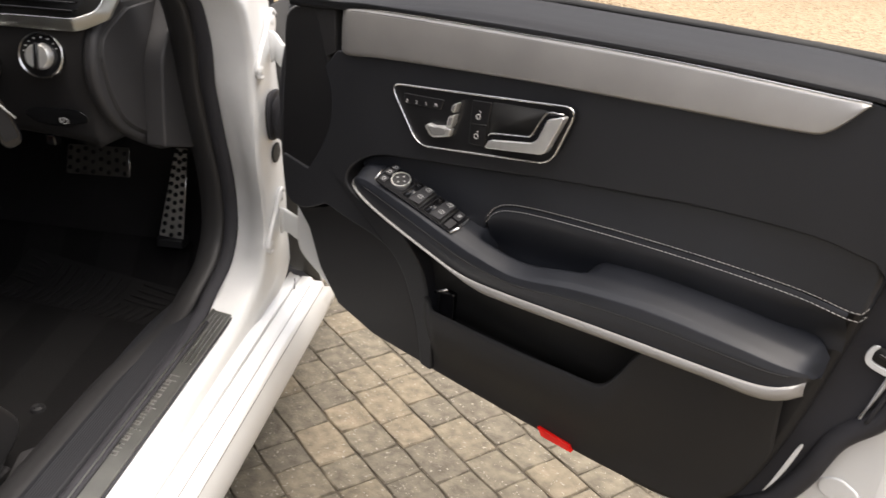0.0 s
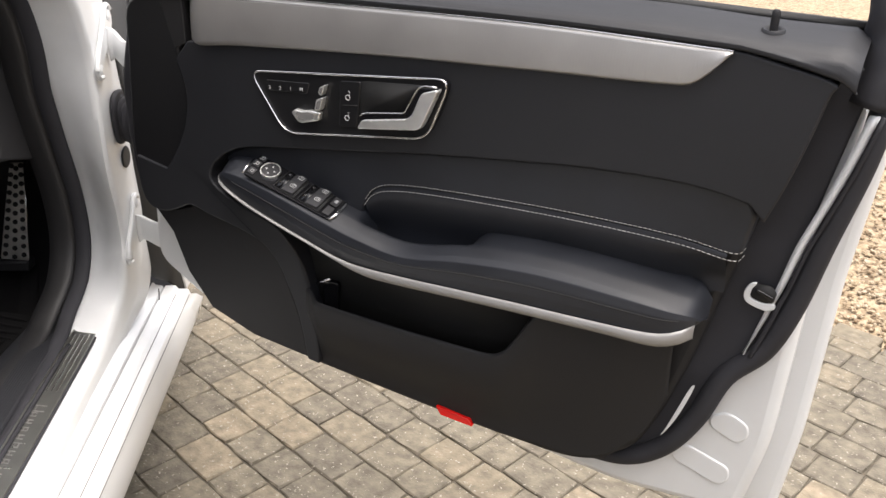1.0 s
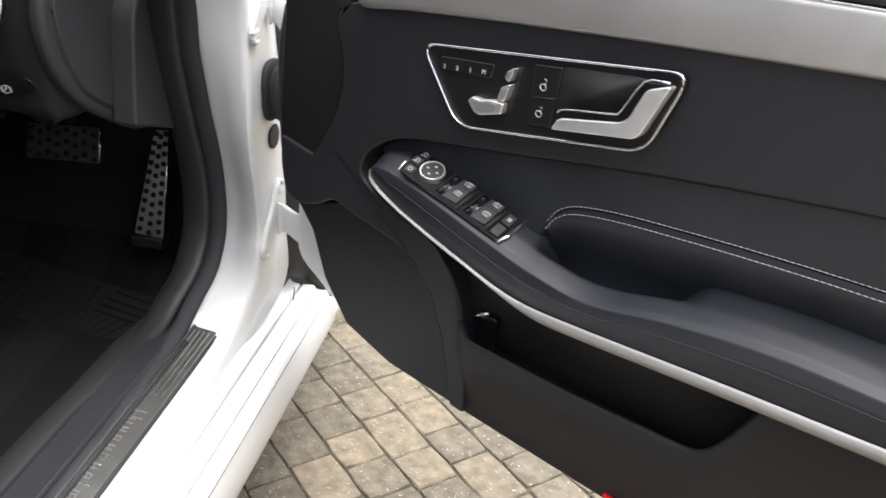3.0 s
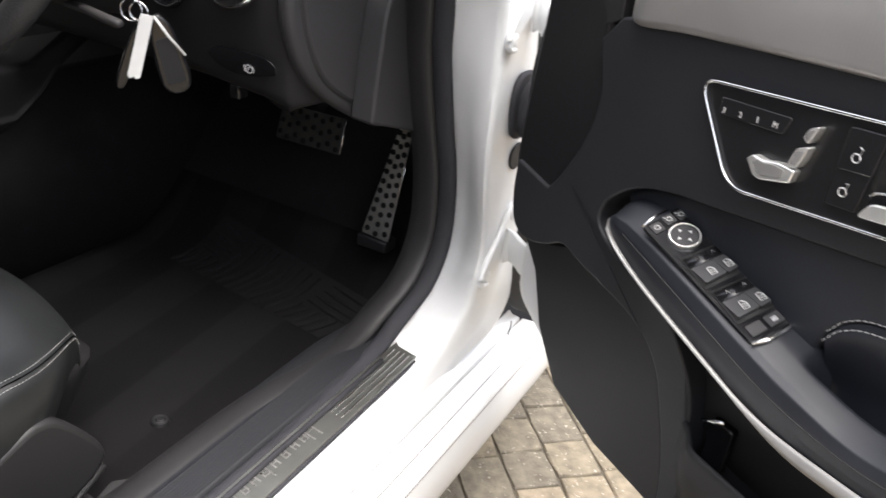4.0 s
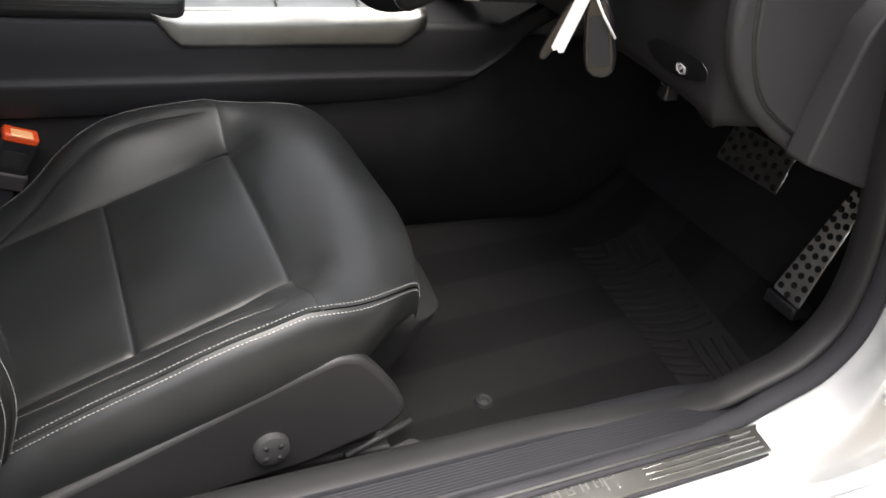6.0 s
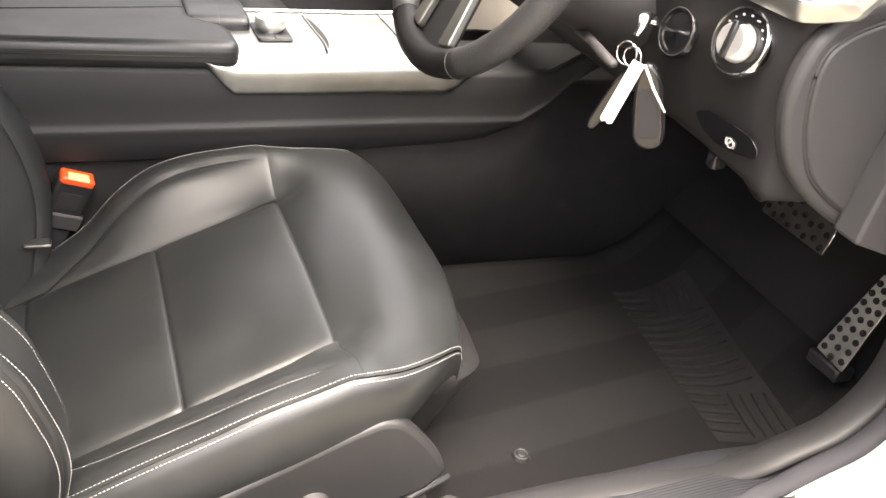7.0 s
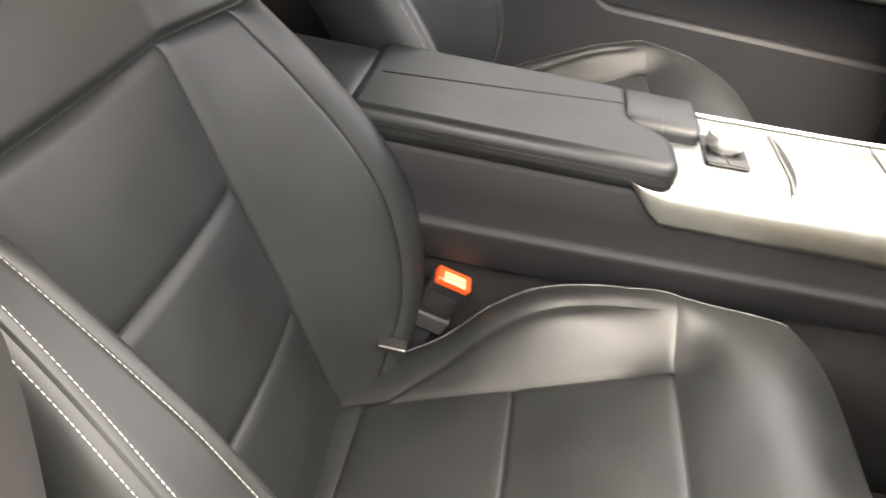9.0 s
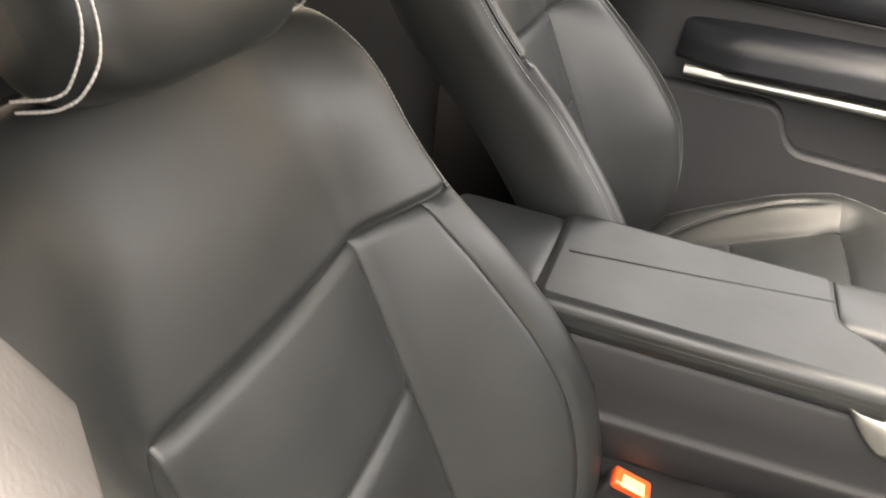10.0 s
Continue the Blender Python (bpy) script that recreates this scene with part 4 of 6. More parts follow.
def silver(u, v):
    s = 0.303 + 0.709 * u
    p = arm((s - ARM_0) / ARM_L, 7 / 9)
    h = 0.005 + 0.009 * ease((s - 0.50) / 0.1) + 0.004 * ease((s - 0.9) / 0.1)
    return p + D(0, 0.003 + 0.003 * math.sin(math.pi * v), 0.002 - h * v)


sheet("silver_strip", silver, 60, 5, STRIP, door, "satin silver strip under the armrest", thick=0.004)
# Window switch panel sunk into the front of the armrest.
SW_CORNERS = [D(0.361, 0.094, 0.749), D(0.508, 0.094, 0.708), D(0.515, 0.055, 0.727), D(0.366, 0.057, 0.762)]
SW_X = (SW_CORNERS[1] - SW_CORNERS[0]).normalized()
SW_N = SW_X.cross(SW_CORNERS[3] - SW_CORNERS[0]).normalized()
SW = Matrix((SW_X, SW_N.cross(SW_X), SW_N)).transposed().to_4x4()
SW.translation = sum(SW_CORNERS, Vector()) / 4 + SW_N * 0.0035


def sw(a, b, d):
    return SW @ Vector((a, b * 0.9, d))


switch = slab("switch_panel", rounded([(-0.070, -0.029), (0.080, -0.027), (0.080, 0.025), (-0.073, 0.025)], 0.004), sw, GLOSS, door, "black window switch panel", depth=0.004, bevel=0.0012)
tube("switch_edge", [sw(0.0805, -0.0270, 0.004), sw(0.0840, -0.0115, 0.0042), sw(0.0835, 0.008, 0.0042), sw(0.0805, 0.0235, 0.004)], [0.0012, 0.0026, 0.0022, 0.0010], CHROME, switch, "chrome end bar", seg=8)
tube("switch_edge", [sw(-0.0700, -0.0290, 0.004), sw(-0.0745, -0.010, 0.0042), sw(-0.0750, 0.006, 0.004)], 0.0011, CHROME, switch, "thin chrome front edge", seg=8)
KNOB = SW @ Matrix.Translation((-0.0400, -0.001, 0.0035))
lathe("mirror_knob", [(0.0, 0.0035), (0.0120, 0.0035), (0.0128, 0.0025), (0.013, 0.0)], KNOB, HARD, switch, "round mirror adjuster", seg=24)
lathe("knob_ring", [(0.0130, 0.003), (0.0134, 0.0042), (0.0144, 0.0042), (0.0148, 0.001)], KNOB, HANDLE, switch, "thin chrome ring", seg=32)
for k in range(4):
    a = math.pi * k / 2 + 0.1
    c = Vector((-0.0400 + 0.0068 * math.cos(a), (-0.001 + 0.0068 * math.sin(a)) / 0.9, 0))
    slab("arrow_mark", [(c.x + 0.0022 * math.cos(a + q), c.y + 0.0022 * math.sin(a + q)) for q in (0.0, 2.2, -2.2)], lambda p, q, d: sw(p, q, d + 0.0071), MARK, switch, depth=0.0003, bevel=0)


def window_icon(a, b, lift, parent):
    """A little car window: an outline with a slanted front and two bars."""
    pts = [(a - 0.0042, b - 0.0030), (a + 0.0034, b - 0.0034), (a + 0.0040, b + 0.0030), (a - 0.0014, b + 0.0034), (a - 0.0044, b + 0.0006)]
    tube("icon_mark", [sw(p, q, lift(p) + 0.0003) for p, q in pts], 0.00042, MARK, parent, seg=5, closed=True)
    for c in (-0.0012, 0.0012):
        tube("icon_mark", [sw(a + c - 0.0002, b - 0.0030, lift(a) + 0.0003), sw(a + c + 0.0006, b + 0.0030, lift(a) + 0.0003)], 0.00036, MARK, parent, seg=5)


for a in (-0.021, 0.0215):
    slab("switch_well", rounded([(a, -0.0225), (a + 0.0385, -0.0245), (a + 0.0385, 0.0175), (a + 0.0015, 0.0180)], 0.002), lambda p, q, d: sw(p, q, d + 0.0042), VOID, switch, "dark switch well", depth=0.0004, bevel=0)
    slab("well_floor", rounded([(a + 0.002, -0.0215), (a + 0.014, -0.022), (a + 0.014, 0.0170), (a + 0.003, 0.0170)], 0.002), lambda p, q, d: sw(p, q, d + 0.0046), GLOSS, switch, depth=0.0003, bevel=0)

    def lift(p, a=a):
        return 0.0046 + 0.0050 * min(1.0, max(0.0, (p - a - 0.013) / 0.010))
    for b0, b1 in ((-0.0212, 0.0030), (0.0042, 0.0168)):
        key = slab("window_switch", rounded([(a + 0.0140, b0), (a + 0.0355, b0 - 0.0006), (a + 0.0350, b1), (a + 0.0160, b1)], 0.002), lambda p, q, d: sw(p, q, 0.0046 + (lift(p) - 0.0046) * d / 0.005), KEY, switch, "black rocker switch", depth=0.005, bevel=0.0008)
        window_icon(a + 0.0275, (b0 + b1) / 2 + 0.0008, lift, key)
        tube("tick_mark", [sw(a + 0.0085, (b0 + b1) / 2 - 0.0014, 0.0052), sw(a + 0.0055, (b0 + b1) / 2, 0.0052), sw(a + 0.0090, (b0 + b1) / 2 + 0.0014, 0.0052)], 0.0003, ICON, key, seg=5)
for a, b, w in ((-0.0612, -0.0170, 0.0062), (-0.0645, 0.0, 0.0062), (-0.0640, 0.0140, 0.0058), (0.0705, -0.0130, 0.0085), (0.0700, 0.0080, 0.0085)):
    key = slab("small_button", rounded([(a - 0.0058, b - w), (a + 0.0058, b - w), (a + 0.0052, b + w), (a - 0.0062, b + w)], 0.0015), lambda p, q, d: sw(p, q, 0.004 + d), HARD, switch, "small black button", depth=0.0012, bevel=0.0005)
    if a < 0:
        tube("icon_mark", [sw(a + 0.0024 * math.cos(t), b + 0.0030 * math.sin(t) + 0.0006 * math.cos(2 * t), 0.0055) for t in [k * math.pi / 4 for k in range(8)]], 0.0004, MARK, key, seg=5, closed=True)
        if b > -0.01:
            tube("icon_mark", [sw(a - 0.0020, b - 0.0030, 0.0055), sw(a - 0.0036, b - 0.0048, 0.0055)], 0.0004, MARK, key, seg=5)
    elif b > 0:
        slab("icon_mark", [(a - 0.0025, b - 0.003), (a + 0.0025, b - 0.003), (a + 0.0025, b + 0.003), (a - 0.0025, b + 0.003)], lambda p, q, d: sw(p, q, 0.0053 + d), ICON, key, depth=0.0002, bevel=0)
tube("arm_seam", [arm_line(0.345 + 0.65 * k / 40, 0.585, 0.0003) for k in range(41)], 0.0007, VOID, door, "fine seam along the armrest", seg=6)

# Handle plate: chrome frame, gloss ground, seat switches, lock buttons and pull handle.
PLATE_W = 0.086



frame_line = rounded([(0.382, 0.8970), (0.690, 0.9275), (0.658, 0.8490), (0.437, 0.8190)], 0.020, 6)
slab("handle_plate", frame_line, wall(PLATE_W - 0.008), PLATE, door, "dark satin plate round the handle", depth=0.006, bevel=0.001)
tube("handle_frame", [D(p[0], PLATE_W, p[1]) for p in frame_line], 0.0015, CHROME, door, "thin chrome frame", seg=8, closed=True)
# A flat dark sheet paints the shaded hollow behind the handle.
slab("handle_bowl", rounded([(0.562, 0.908), (0.640, 0.9145), (0.652, 0.9145), (0.632, 0.882), (0.622, 0.876), (0.567, 0.867), (0.558, 0.866)], 0.005), wall(PLATE_W - 0.0016), VOID, door, "dark sheet as the shade in the bowl behind the handle", depth=0.001, bevel=0)
grip_line = rounded([(0.563, 0.8495), (0.652, 0.8625), (0.658, 0.868), (0.6805, 0.917), (0.657, 0.909), (0.644, 0.880), (0.636, 0.8740), (0.571, 0.8625)], 0.005, 4)
slab("door_handle", grip_line, lambda a, b, d: D(a, PLATE_W + 0.002 + d, b), HANDLE, door, "satin chrome pull handle", depth=0.012, bevel=0.004, segs=3)
# Black strip drawn as the shadow along the handle's upper side.
slab("handle_shadow", [Vector(p) for p in ((0.5665, 0.860), (0.571, 0.8600), (0.636, 0.8715), (0.645, 0.879), (0.658, 0.907), (0.678, 0.9155), (0.677, 0.9182), (0.653, 0.9150), (0.634, 0.884), (0.626, 0.8792), (0.574, 0.8712), (0.5675, 0.868))], wall(PLATE_W + 0.001), GLOSS, door, "dark strip as the shade along the top of the handle", depth=0.010, bevel=0.0015)
tube("handle_rim", smooth_line([D(0.5665, PLATE_W + 0.0105, 0.8660), D(0.574, PLATE_W + 0.0108, 0.8712), D(0.600, PLATE_W + 0.0108, 0.8755), D(0.626, PLATE_W + 0.0108, 0.8795), D(0.634, PLATE_W + 0.0108, 0.8842), D(0.653, PLATE_W + 0.0108, 0.9152), D(0.677, PLATE_W + 0.0105, 0.9185)], 3), 0.0009, CHROME, door, "bright rim of the handle", seg=6)
lockp = slab("lock_buttons", rounded([(0.530, 0.904), (0.5615, 0.907), (0.554, 0.846), (0.5275, 0.8435)], 0.003), wall(PLATE_W - 0.002), PLATE, door, "black lock buttons", depth=0.0025, bevel=0.0008)
for a, b, s in ((0.542, 0.884, 1), (0.540, 0.857, 0)):
    tube("lock_icon", [D(a + 0.0034 * math.cos(k * math.pi / 4), PLATE_W + 0.0010, b + 0.0034 * math.sin(k * math.pi / 4)) for k in range(8)], 0.0005, MARK, lockp, seg=5, closed=True)
    tube("lock_icon", [D(a + 0.0022, PLATE_W + 0.0010, b + 0.0028), D(a + 0.0034, PLATE_W + 0.0010, b + 0.0075), D(a + 0.0010, PLATE_W + 0.0010, b + 0.0085 if s else b + 0.0068)], 0.0005, MARK, lockp, seg=5)
tube("button_gap", [D(0.532, PLATE_W + 0.0007, 0.8725), D(0.5565, PLATE_W + 0.0007, 0.8755)], 0.0006, VOID, lockp, seg=5)
memory = slab("memory_buttons", rounded([(0.409, 0.8885), (0.481, 0.8935), (0.476, 0.8785), (0.411, 0.8745)], 0.003), wall(PLATE_W - 0.002), PLATE, door, "row of memory buttons", depth=0.0018, bevel=0.0008)
for k, ch in enumerate("321M"):
    lettering("memory_mark", ch, 0.0068, facing(D(0.4150 + 0.0176 * k, PLATE_W + 0.0002, 0.8785 + 0.0016 * k), (0, -1, 0)), MARK, memory)
for pts, name in (([(0.451, 0.852), (0.457, 0.857), (0.470, 0.8560), (0.486, 0.8590), (0.505, 0.8585), (0.502, 0.8475), (0.470, 0.8400), (0.462, 0.8415)], "satin seat-shaped cushion switch"), ([(0.489, 0.8600), (0.495, 0.8755), (0.510, 0.8800), (0.505, 0.8665), (0.500, 0.8605)], "satin backrest switch"),
                  ([(0.497, 0.8850), (0.502, 0.8930), (0.513, 0.8970), (0.509, 0.8880), (0.5045, 0.8815)], "satin headrest switch")):
    mid = sum((Vector(p) for p in pts), Vector((0, 0))) / len(pts)
    pts = [(mid.x + (p[0] - mid.x) * (0.86 if len(pts) > 6 else 0.70), p[1]) for p in pts]
    key = slab("seat_switch", rounded(pts, 0.002), wall(PLATE_W - 0.002), HANDLE, door, name, depth=0.009, bevel=0.0025, segs=3)
    c = sum((Vector(p) for p in pts), Vector((0, 0))) / len(pts)
    slab("switch_face", rounded([c + (Vector(p) - c) * 0.66 for p in pts], 0.0015), wall(PLATE_W + 0.0066), STRIP, key, "greyer sunk face", depth=0.0008, bevel=0.0003)

# Map pocket: a lip of hard plastic before a dark sheet that paints the shade inside.
slab("pocket_bin", smooth_line([(0.405, 0.665), (0.43, 0.575), (0.46, 0.540), (0.64, 0.535), (0.775, 0.540), (0.80, 0.580), (0.815, 0.625), (0.82, 0.665)], 4), wall(0.0325), VOID, door, "dark sheet as the shade inside the map pocket", depth=0.0015, bevel=0.0)


def pocket_front(u, v):
    s = 0.436 + 0.55 * u
    top = lerp_table([(0.436, 0.568), (0.46, 0.565), (0.52, 0.563), (0.62, 0.562), (0.70, 0.564), (0.757, 0.567), (0.775, 0.578), (0.792, 0.604), (0.812, 0.640), (0.84, 0.660), (0.90, 0.670), (0.99, 0.676)], s)
    low = lerp_table([(0.38, 0.437), (0.6, 0.424), (0.78, 0.417), (0.9, 0.428), (0.96, 0.49), (0.99, 0.57)], s)
    lip = 0.058 + 0.024 * ease(u / 0.07) - 0.012 * ease((u - 0.62) / 0.2)
    w = 0.045 + (lip - 0.045) * ease(v / 0.85) * (1 - 0.55 * ease((u - 0.85) / 0.15)) - 0.003 * ease((v - 0.965) / 0.035)
    return D(s, w, low + (top - low) * v)


sheet("pocket_front", pocket_front, 110, 36, DUSK, door, "hard plastic pocket front", thick=0.004)
slab("front_crease", smooth_line([(0.128, 0.636), (0.17, 0.638), (0.205, 0.648), (0.235, 0.661), (0.266, 0.654), (0.310, 0.643), (0.352, 0.633), (0.379, 0.604), (0.401, 0.555), (0.419, 0.504), (0.431, 0.44)], 5) + [Vector(p) for p in ((0.32, 0.448), (0.235, 0.474), (0.19, 0.53), (0.165, 0.595))], wall(0.028), DUSK, door, "smooth speaker cover low on the card", depth=0.0245, bevel=0.003, segs=3)
release = slab("boot_release", rounded([(0.455, 0.530), (0.482, 0.530), (0.484, 0.582), (0.457, 0.582)], 0.004), wall(0.034), GLOSS, door, "small boot release", depth=0.010, bevel=0.002)
tube("release_lip", [D(0.452, 0.050, 0.577), D(0.478, 0.052, 0.592)], 0.0022, CHROME, release, "bright lip", seg=8)
slab("red_reflector", rounded([(0.659, 0.430), (0.715, 0.4255), (0.7205, 0.4145), (0.667, 0.4165)], 0.002), wall(0.036), RED, door, "red warning reflector", depth=0.014, bevel=0.002)
latch = slab("door_latch", smooth_line([(1.0505, 0.708), (1.0505, 0.718), (1.056, 0.7275), (1.0625, 0.7285), (1.058, 0.720), (1.0575, 0.711), (1.062, 0.7075), (1.074, 0.7055), (1.084, 0.7075), (1.087, 0.702), (1.079, 0.697), (1.069, 0.6975), (1.056, 0.7015)], 4, True), wall(0.018), JAMB, door, "white latch surround", depth=0.004, bevel=0.0015)
slab("latch_slot", rounded([(1.059, 0.7275), (1.057, 0.711), (1.072, 0.707), (1.084, 0.709), (1.086, 0.722), (1.078, 0.7285)], 0.003), wall(0.0185), VOID, latch, "dark latch slot", depth=0.0032, bevel=0)
slab("latch_claw", rounded([(1.062, 0.719), (1.082, 0.713), (1.083, 0.7165), (1.064, 0.7225)], 0.0015), wall(0.0212), GLOSS, latch, "dark metal claw", depth=0.003, bevel=0.001)

# ---- front seats ----
INS = [(-0.99, 0.318), (-0.93, 0.340), (-0.83, 0.385), (-0.724, 0.430), (-0.557, 0.500), (-0.50, 0.516), (-0.45, 0.512), (-0.41, 0.487), (-0.38, 0.44), (-0.37, 0.40)]
RIM_DOOR = [(-0.99, 0.340), (-0.93, 0.366), (-0.86, 0.403), (-0.80, 0.436), (-0.76, 0.456), (-0.71, 0.479), (-0.67, 0.498), (-0.63, 0.513), (-0.58, 0.526), (-0.53, 0.534), (-0.48, 0.533), (-0.40, 0.49)]
RIM_TUNNEL = [(-0.99, 0.335), (-0.93, 0.347), (-0.90, 0.360), (-0.85, 0.388), (-0.81, 0.420), (-0.77, 0.468), (-0.72, 0.507), (-0.656, 0.527), (-0.565, 0.537), (-0.50, 0.537), (-0.40, 0.50)]
SEAT_X = 0.412


def dip(d, r=0.009, deep=0.007):
    return -deep * math.exp(-(d / r) ** 2)


def cushion_z(s, y):
    a = abs(s)
    base = lerp_table(INS, y) + 0.006 * (1 - (a / 0.172) ** 2) * (a < 0.172)
    if a > 0.165:
        base += (lerp_table(RIM_DOOR if s > 0 else RIM_TUNNEL, y) - base) * ease((a - 0.165) / 0.085)
    return base


def seat_half(y):
    """Half the width of the cushion at its rim."""
    return lerp_table([(-0.99, 0.235), (-0.90, 0.252), (-0.75, 0.266), (-0.58, 0.268), (-0.46, 0.245), (-0.41, 0.205), (-0.38, 0.15)], y)


def gather(t):
    """Crowds rows of a mesh towards both ends, where the seams lie."""
    return 0.35 * t + 0.65 * (0.5 - 0.5 * math.cos(math.pi * t))


def pad(name, s_at, y0, y1, parent, label="", nu=18, nv=14, puff=0.0, edge=0.007):
    """A cushion panel between s_at(y) = (inner, outer) with sunk seams."""
    def f(u, v):
        u, v = gather(u), gather(v)
        y = y0 + (y1 - y0) * v
        s0, s1 = s_at(y)
        s = s0 + (s1 - s0) * u
        du, dv = min(u, 1 - u) * abs(s1 - s0), min(v, 1 - v) * abs(y1 - y0)
        z = cushion_z(s, y) + dip(du, 0.0065, edge * (1 if edge > 0.006 else 1 - ease((y + 0.62) / 0.05))) + dip(dv, 0.005 if edge > 0.006 else 0.003, 0.0035 if edge > 0.006 else 0.0012) + puff * math.sin(math.pi * u) * math.sin(math.pi * v)
        return (s, y, z)
    return sheet(name, f, nu, nv, LEATHER, parent, label, skirt=(0, 0, -0.03), crisp=edge < 0.006)


def build_seat():
    seat = thing("front_seat", "black leather front seat with pale double stitching", "car seat", group="front seats", at=(SEAT_X, 0, 0))
    # cushion panels
    pad("cushion_insert", lambda y: (-0.172, 0.172), -0.724, -0.557, seat, puff=0.004)
    pad("cushion_insert", lambda y: (-0.172, 0.172), -0.893, -0.724, seat, puff=0.005)
    pad("cushion_tail", lambda y: (-0.178, 0.178), -0.985, -0.893, seat, puff=0.004)
    def seam(y):
        """The outer seam of the bolster, sweeping inward at its rear end."""
        return max(0.1735, seat_half(y) - lerp_table([(-0.875, 0.095), (-0.86, 0.080), (-0.835, 0.062), (-0.78, 0.045), (-0.70, 0.036), (-0.557, 0.033)], y))

    for k in (-1, 1):
        pad("cushion_bolster", lambda y: (k * 0.1675, k * seam(y)), -0.868, -0.557, seat, nv=40, nu=12, puff=0.004, edge=0.005)
        pad("bolster_edge", lambda y: (k * seam(y), k * seat_half(y)), -0.975, -0.557, seat, nv=44, nu=9, edge=0.003)
    # rolled front, drawn down at its nose
    def roll(u, v):
        s = (u - 0.5) * 2
        a, t = abs(s), min(1.0, v / 0.66)
        reach = 0.1775 - (0.037 * a ** 1.9 if s > 0 else 0.044 * a ** 4.7)
        f = reach * math.sin(t * math.pi / 2) ** 1.09
        x = s * (0.266 - (0.068 * (f / 0.15) ** 2 if s > 0 else 0.0))
        drop = 0.0216 + ((0.058 if s > 0 else 0.016) - 0.0216) * a ** 3
        blend = ease(f / 0.055)
        z = cushion_z(s * 0.266, -0.557) * (1 - blend) + (0.505 + (0.023 if s > 0 else 0.030) * a ** 2.2) * blend + 0.039 * math.sin(math.pi * min(1.0, 0.9 * f / 0.1775)) * (1 - a * a) - drop * (1 - math.sqrt(max(0.0, 1 - t ** 2.1)))
        under = max(0.0, (v - 0.66) / 0.34)
        z -= 0.115 * under * (1 - 0.8 * ease((s - 0.45) / 0.55))
        z += dip(f, 0.004, 0.0035 - 0.0023 * ease((abs(x) - 0.165) / 0.02)) + dip(min(u, 1 - u) * 0.5, 0.006, 0.002)
        # gathers where the side seams meet the front
        z -= 0.004 * math.exp(-((abs(x) - 0.168) / 0.010) ** 2) * math.exp(-((f - 0.012) / 0.020) ** 2)
        return (x, -0.557 + f - 0.025 * under, z)
    sheet("cushion_front", roll, 56, 48, LEATHER, seat, "rounded leather front of the cushion")
    # side walls under the rim with double stitching along the seam
    for k in (-1, 1):
        ys = [-0.97 + 0.40 * j / 32 for j in range(33)]
        rim = [Vector((k * seat_half(y), y, cushion_z(k * 0.27, y) - 0.0045 + 0.0030 * ease((y + 0.62) / 0.05))) for y in ys]
        rim += [Vector(roll(0.5 + 0.5 * k, 0.02 + 0.60 * j / 22)) + Vector((0, 0, -0.002)) for j in range(23)]
        rails = []
        for dx, dz in ((0.0, 0.0), (0.005, -0.003), (0.011, -0.014), (0.016, -0.034), (0.017, -0.060), (0.010, -0.095), (-0.01, -0.13)):
            rails.append([p + Vector((k * dx * (1 - 0.9 * ease((p.y + 0.52) / 0.10)), 0, dz * (1 - 0.72 * ease((p.y + 0.56) / 0.14)))) for p in rim])
        sweep("cushion_side", rails, LEATHER, seat, "leather side of the cushion")
        stitches("thread", [p + Vector((k * -0.0030, 0, 0.0042)) for p in rim if p.y < -0.562] + [Vector(roll(0.5 + 0.493 * k, 0.04 + 0.58 * j / 22)) + Vector((0, 0, 0.0008)) for j in range(23)], seat)
        stitches("thread", [p + Vector((k * 0.0048 * (1 - 0.6 * ease((p.y + 0.52) / 0.10)), 0, -0.0016)) for p in rim], seat)
        tube("cross_seam", [(k * s, -0.557, cushion_z(k * s, -0.557) - 0.0012) for s in [0.174 + 0.091 * j / 12 for j in range(13)]], 0.0007, VOID, seat, "fine cross seam", seg=6)
        inner = [Vector((k * (seam(y) + 0.0045), y, cushion_z(k * (seam(y) + 0.0045), y) - 0.0012)) for y in ys if -0.865 < y < -0.575]
        stitches("thread", inner, seat, THREAD if k > 0 else THREAD_DARK, length=0.003, r=0.00026)

    # backrest, in its own leaning frame
    tilt = radians(25.1)
    up, out = Vector((0, -math.sin(tilt), math.cos(tilt))), Vector((0, math.cos(tilt), math.sin(tilt)))
    foot = Vector((0, -0.926, 0.330))

    def B(s, a, n):
        return Vector((s, 0, 0)) + foot + up * a + out * n

    WB = [(-0.06, 0.232), (0.0, 0.256), (0.1, 0.284), (0.22, 0.294), (0.32, 0.287), (0.40, 0.274), (0.485, 0.264), (0.55, 0.265), (0.61, 0.266), (0.65, 0.260), (0.68, 0.245), (0.70, 0.215)]
    NB = [(-0.06, 0.03), (0.0, 0.070), (0.1, 0.128), (0.2, 0.147), (0.28, 0.140), (0.40, 0.104), (0.485, 0.066), (0.55, 0.044), (0.61, 0.030), (0.65, 0.014), (0.69, -0.012), (0.72, -0.04)]

    NB_DOOR = [(-0.06, 0.03), (0.0, 0.075), (0.1, 0.143), (0.2, 0.165), (0.24, 0.163), (0.29, 0.150), (0.33, 0.138), (0.40, 0.110), (0.46, 0.084), (0.485, 0.072), (0.55, 0.046), (0.61, 0.030), (0.65, 0.014), (0.69, -0.012), (0.72, -0.04)]

    def split(a, k):
        """Where the outer seam runs along the bolster."""
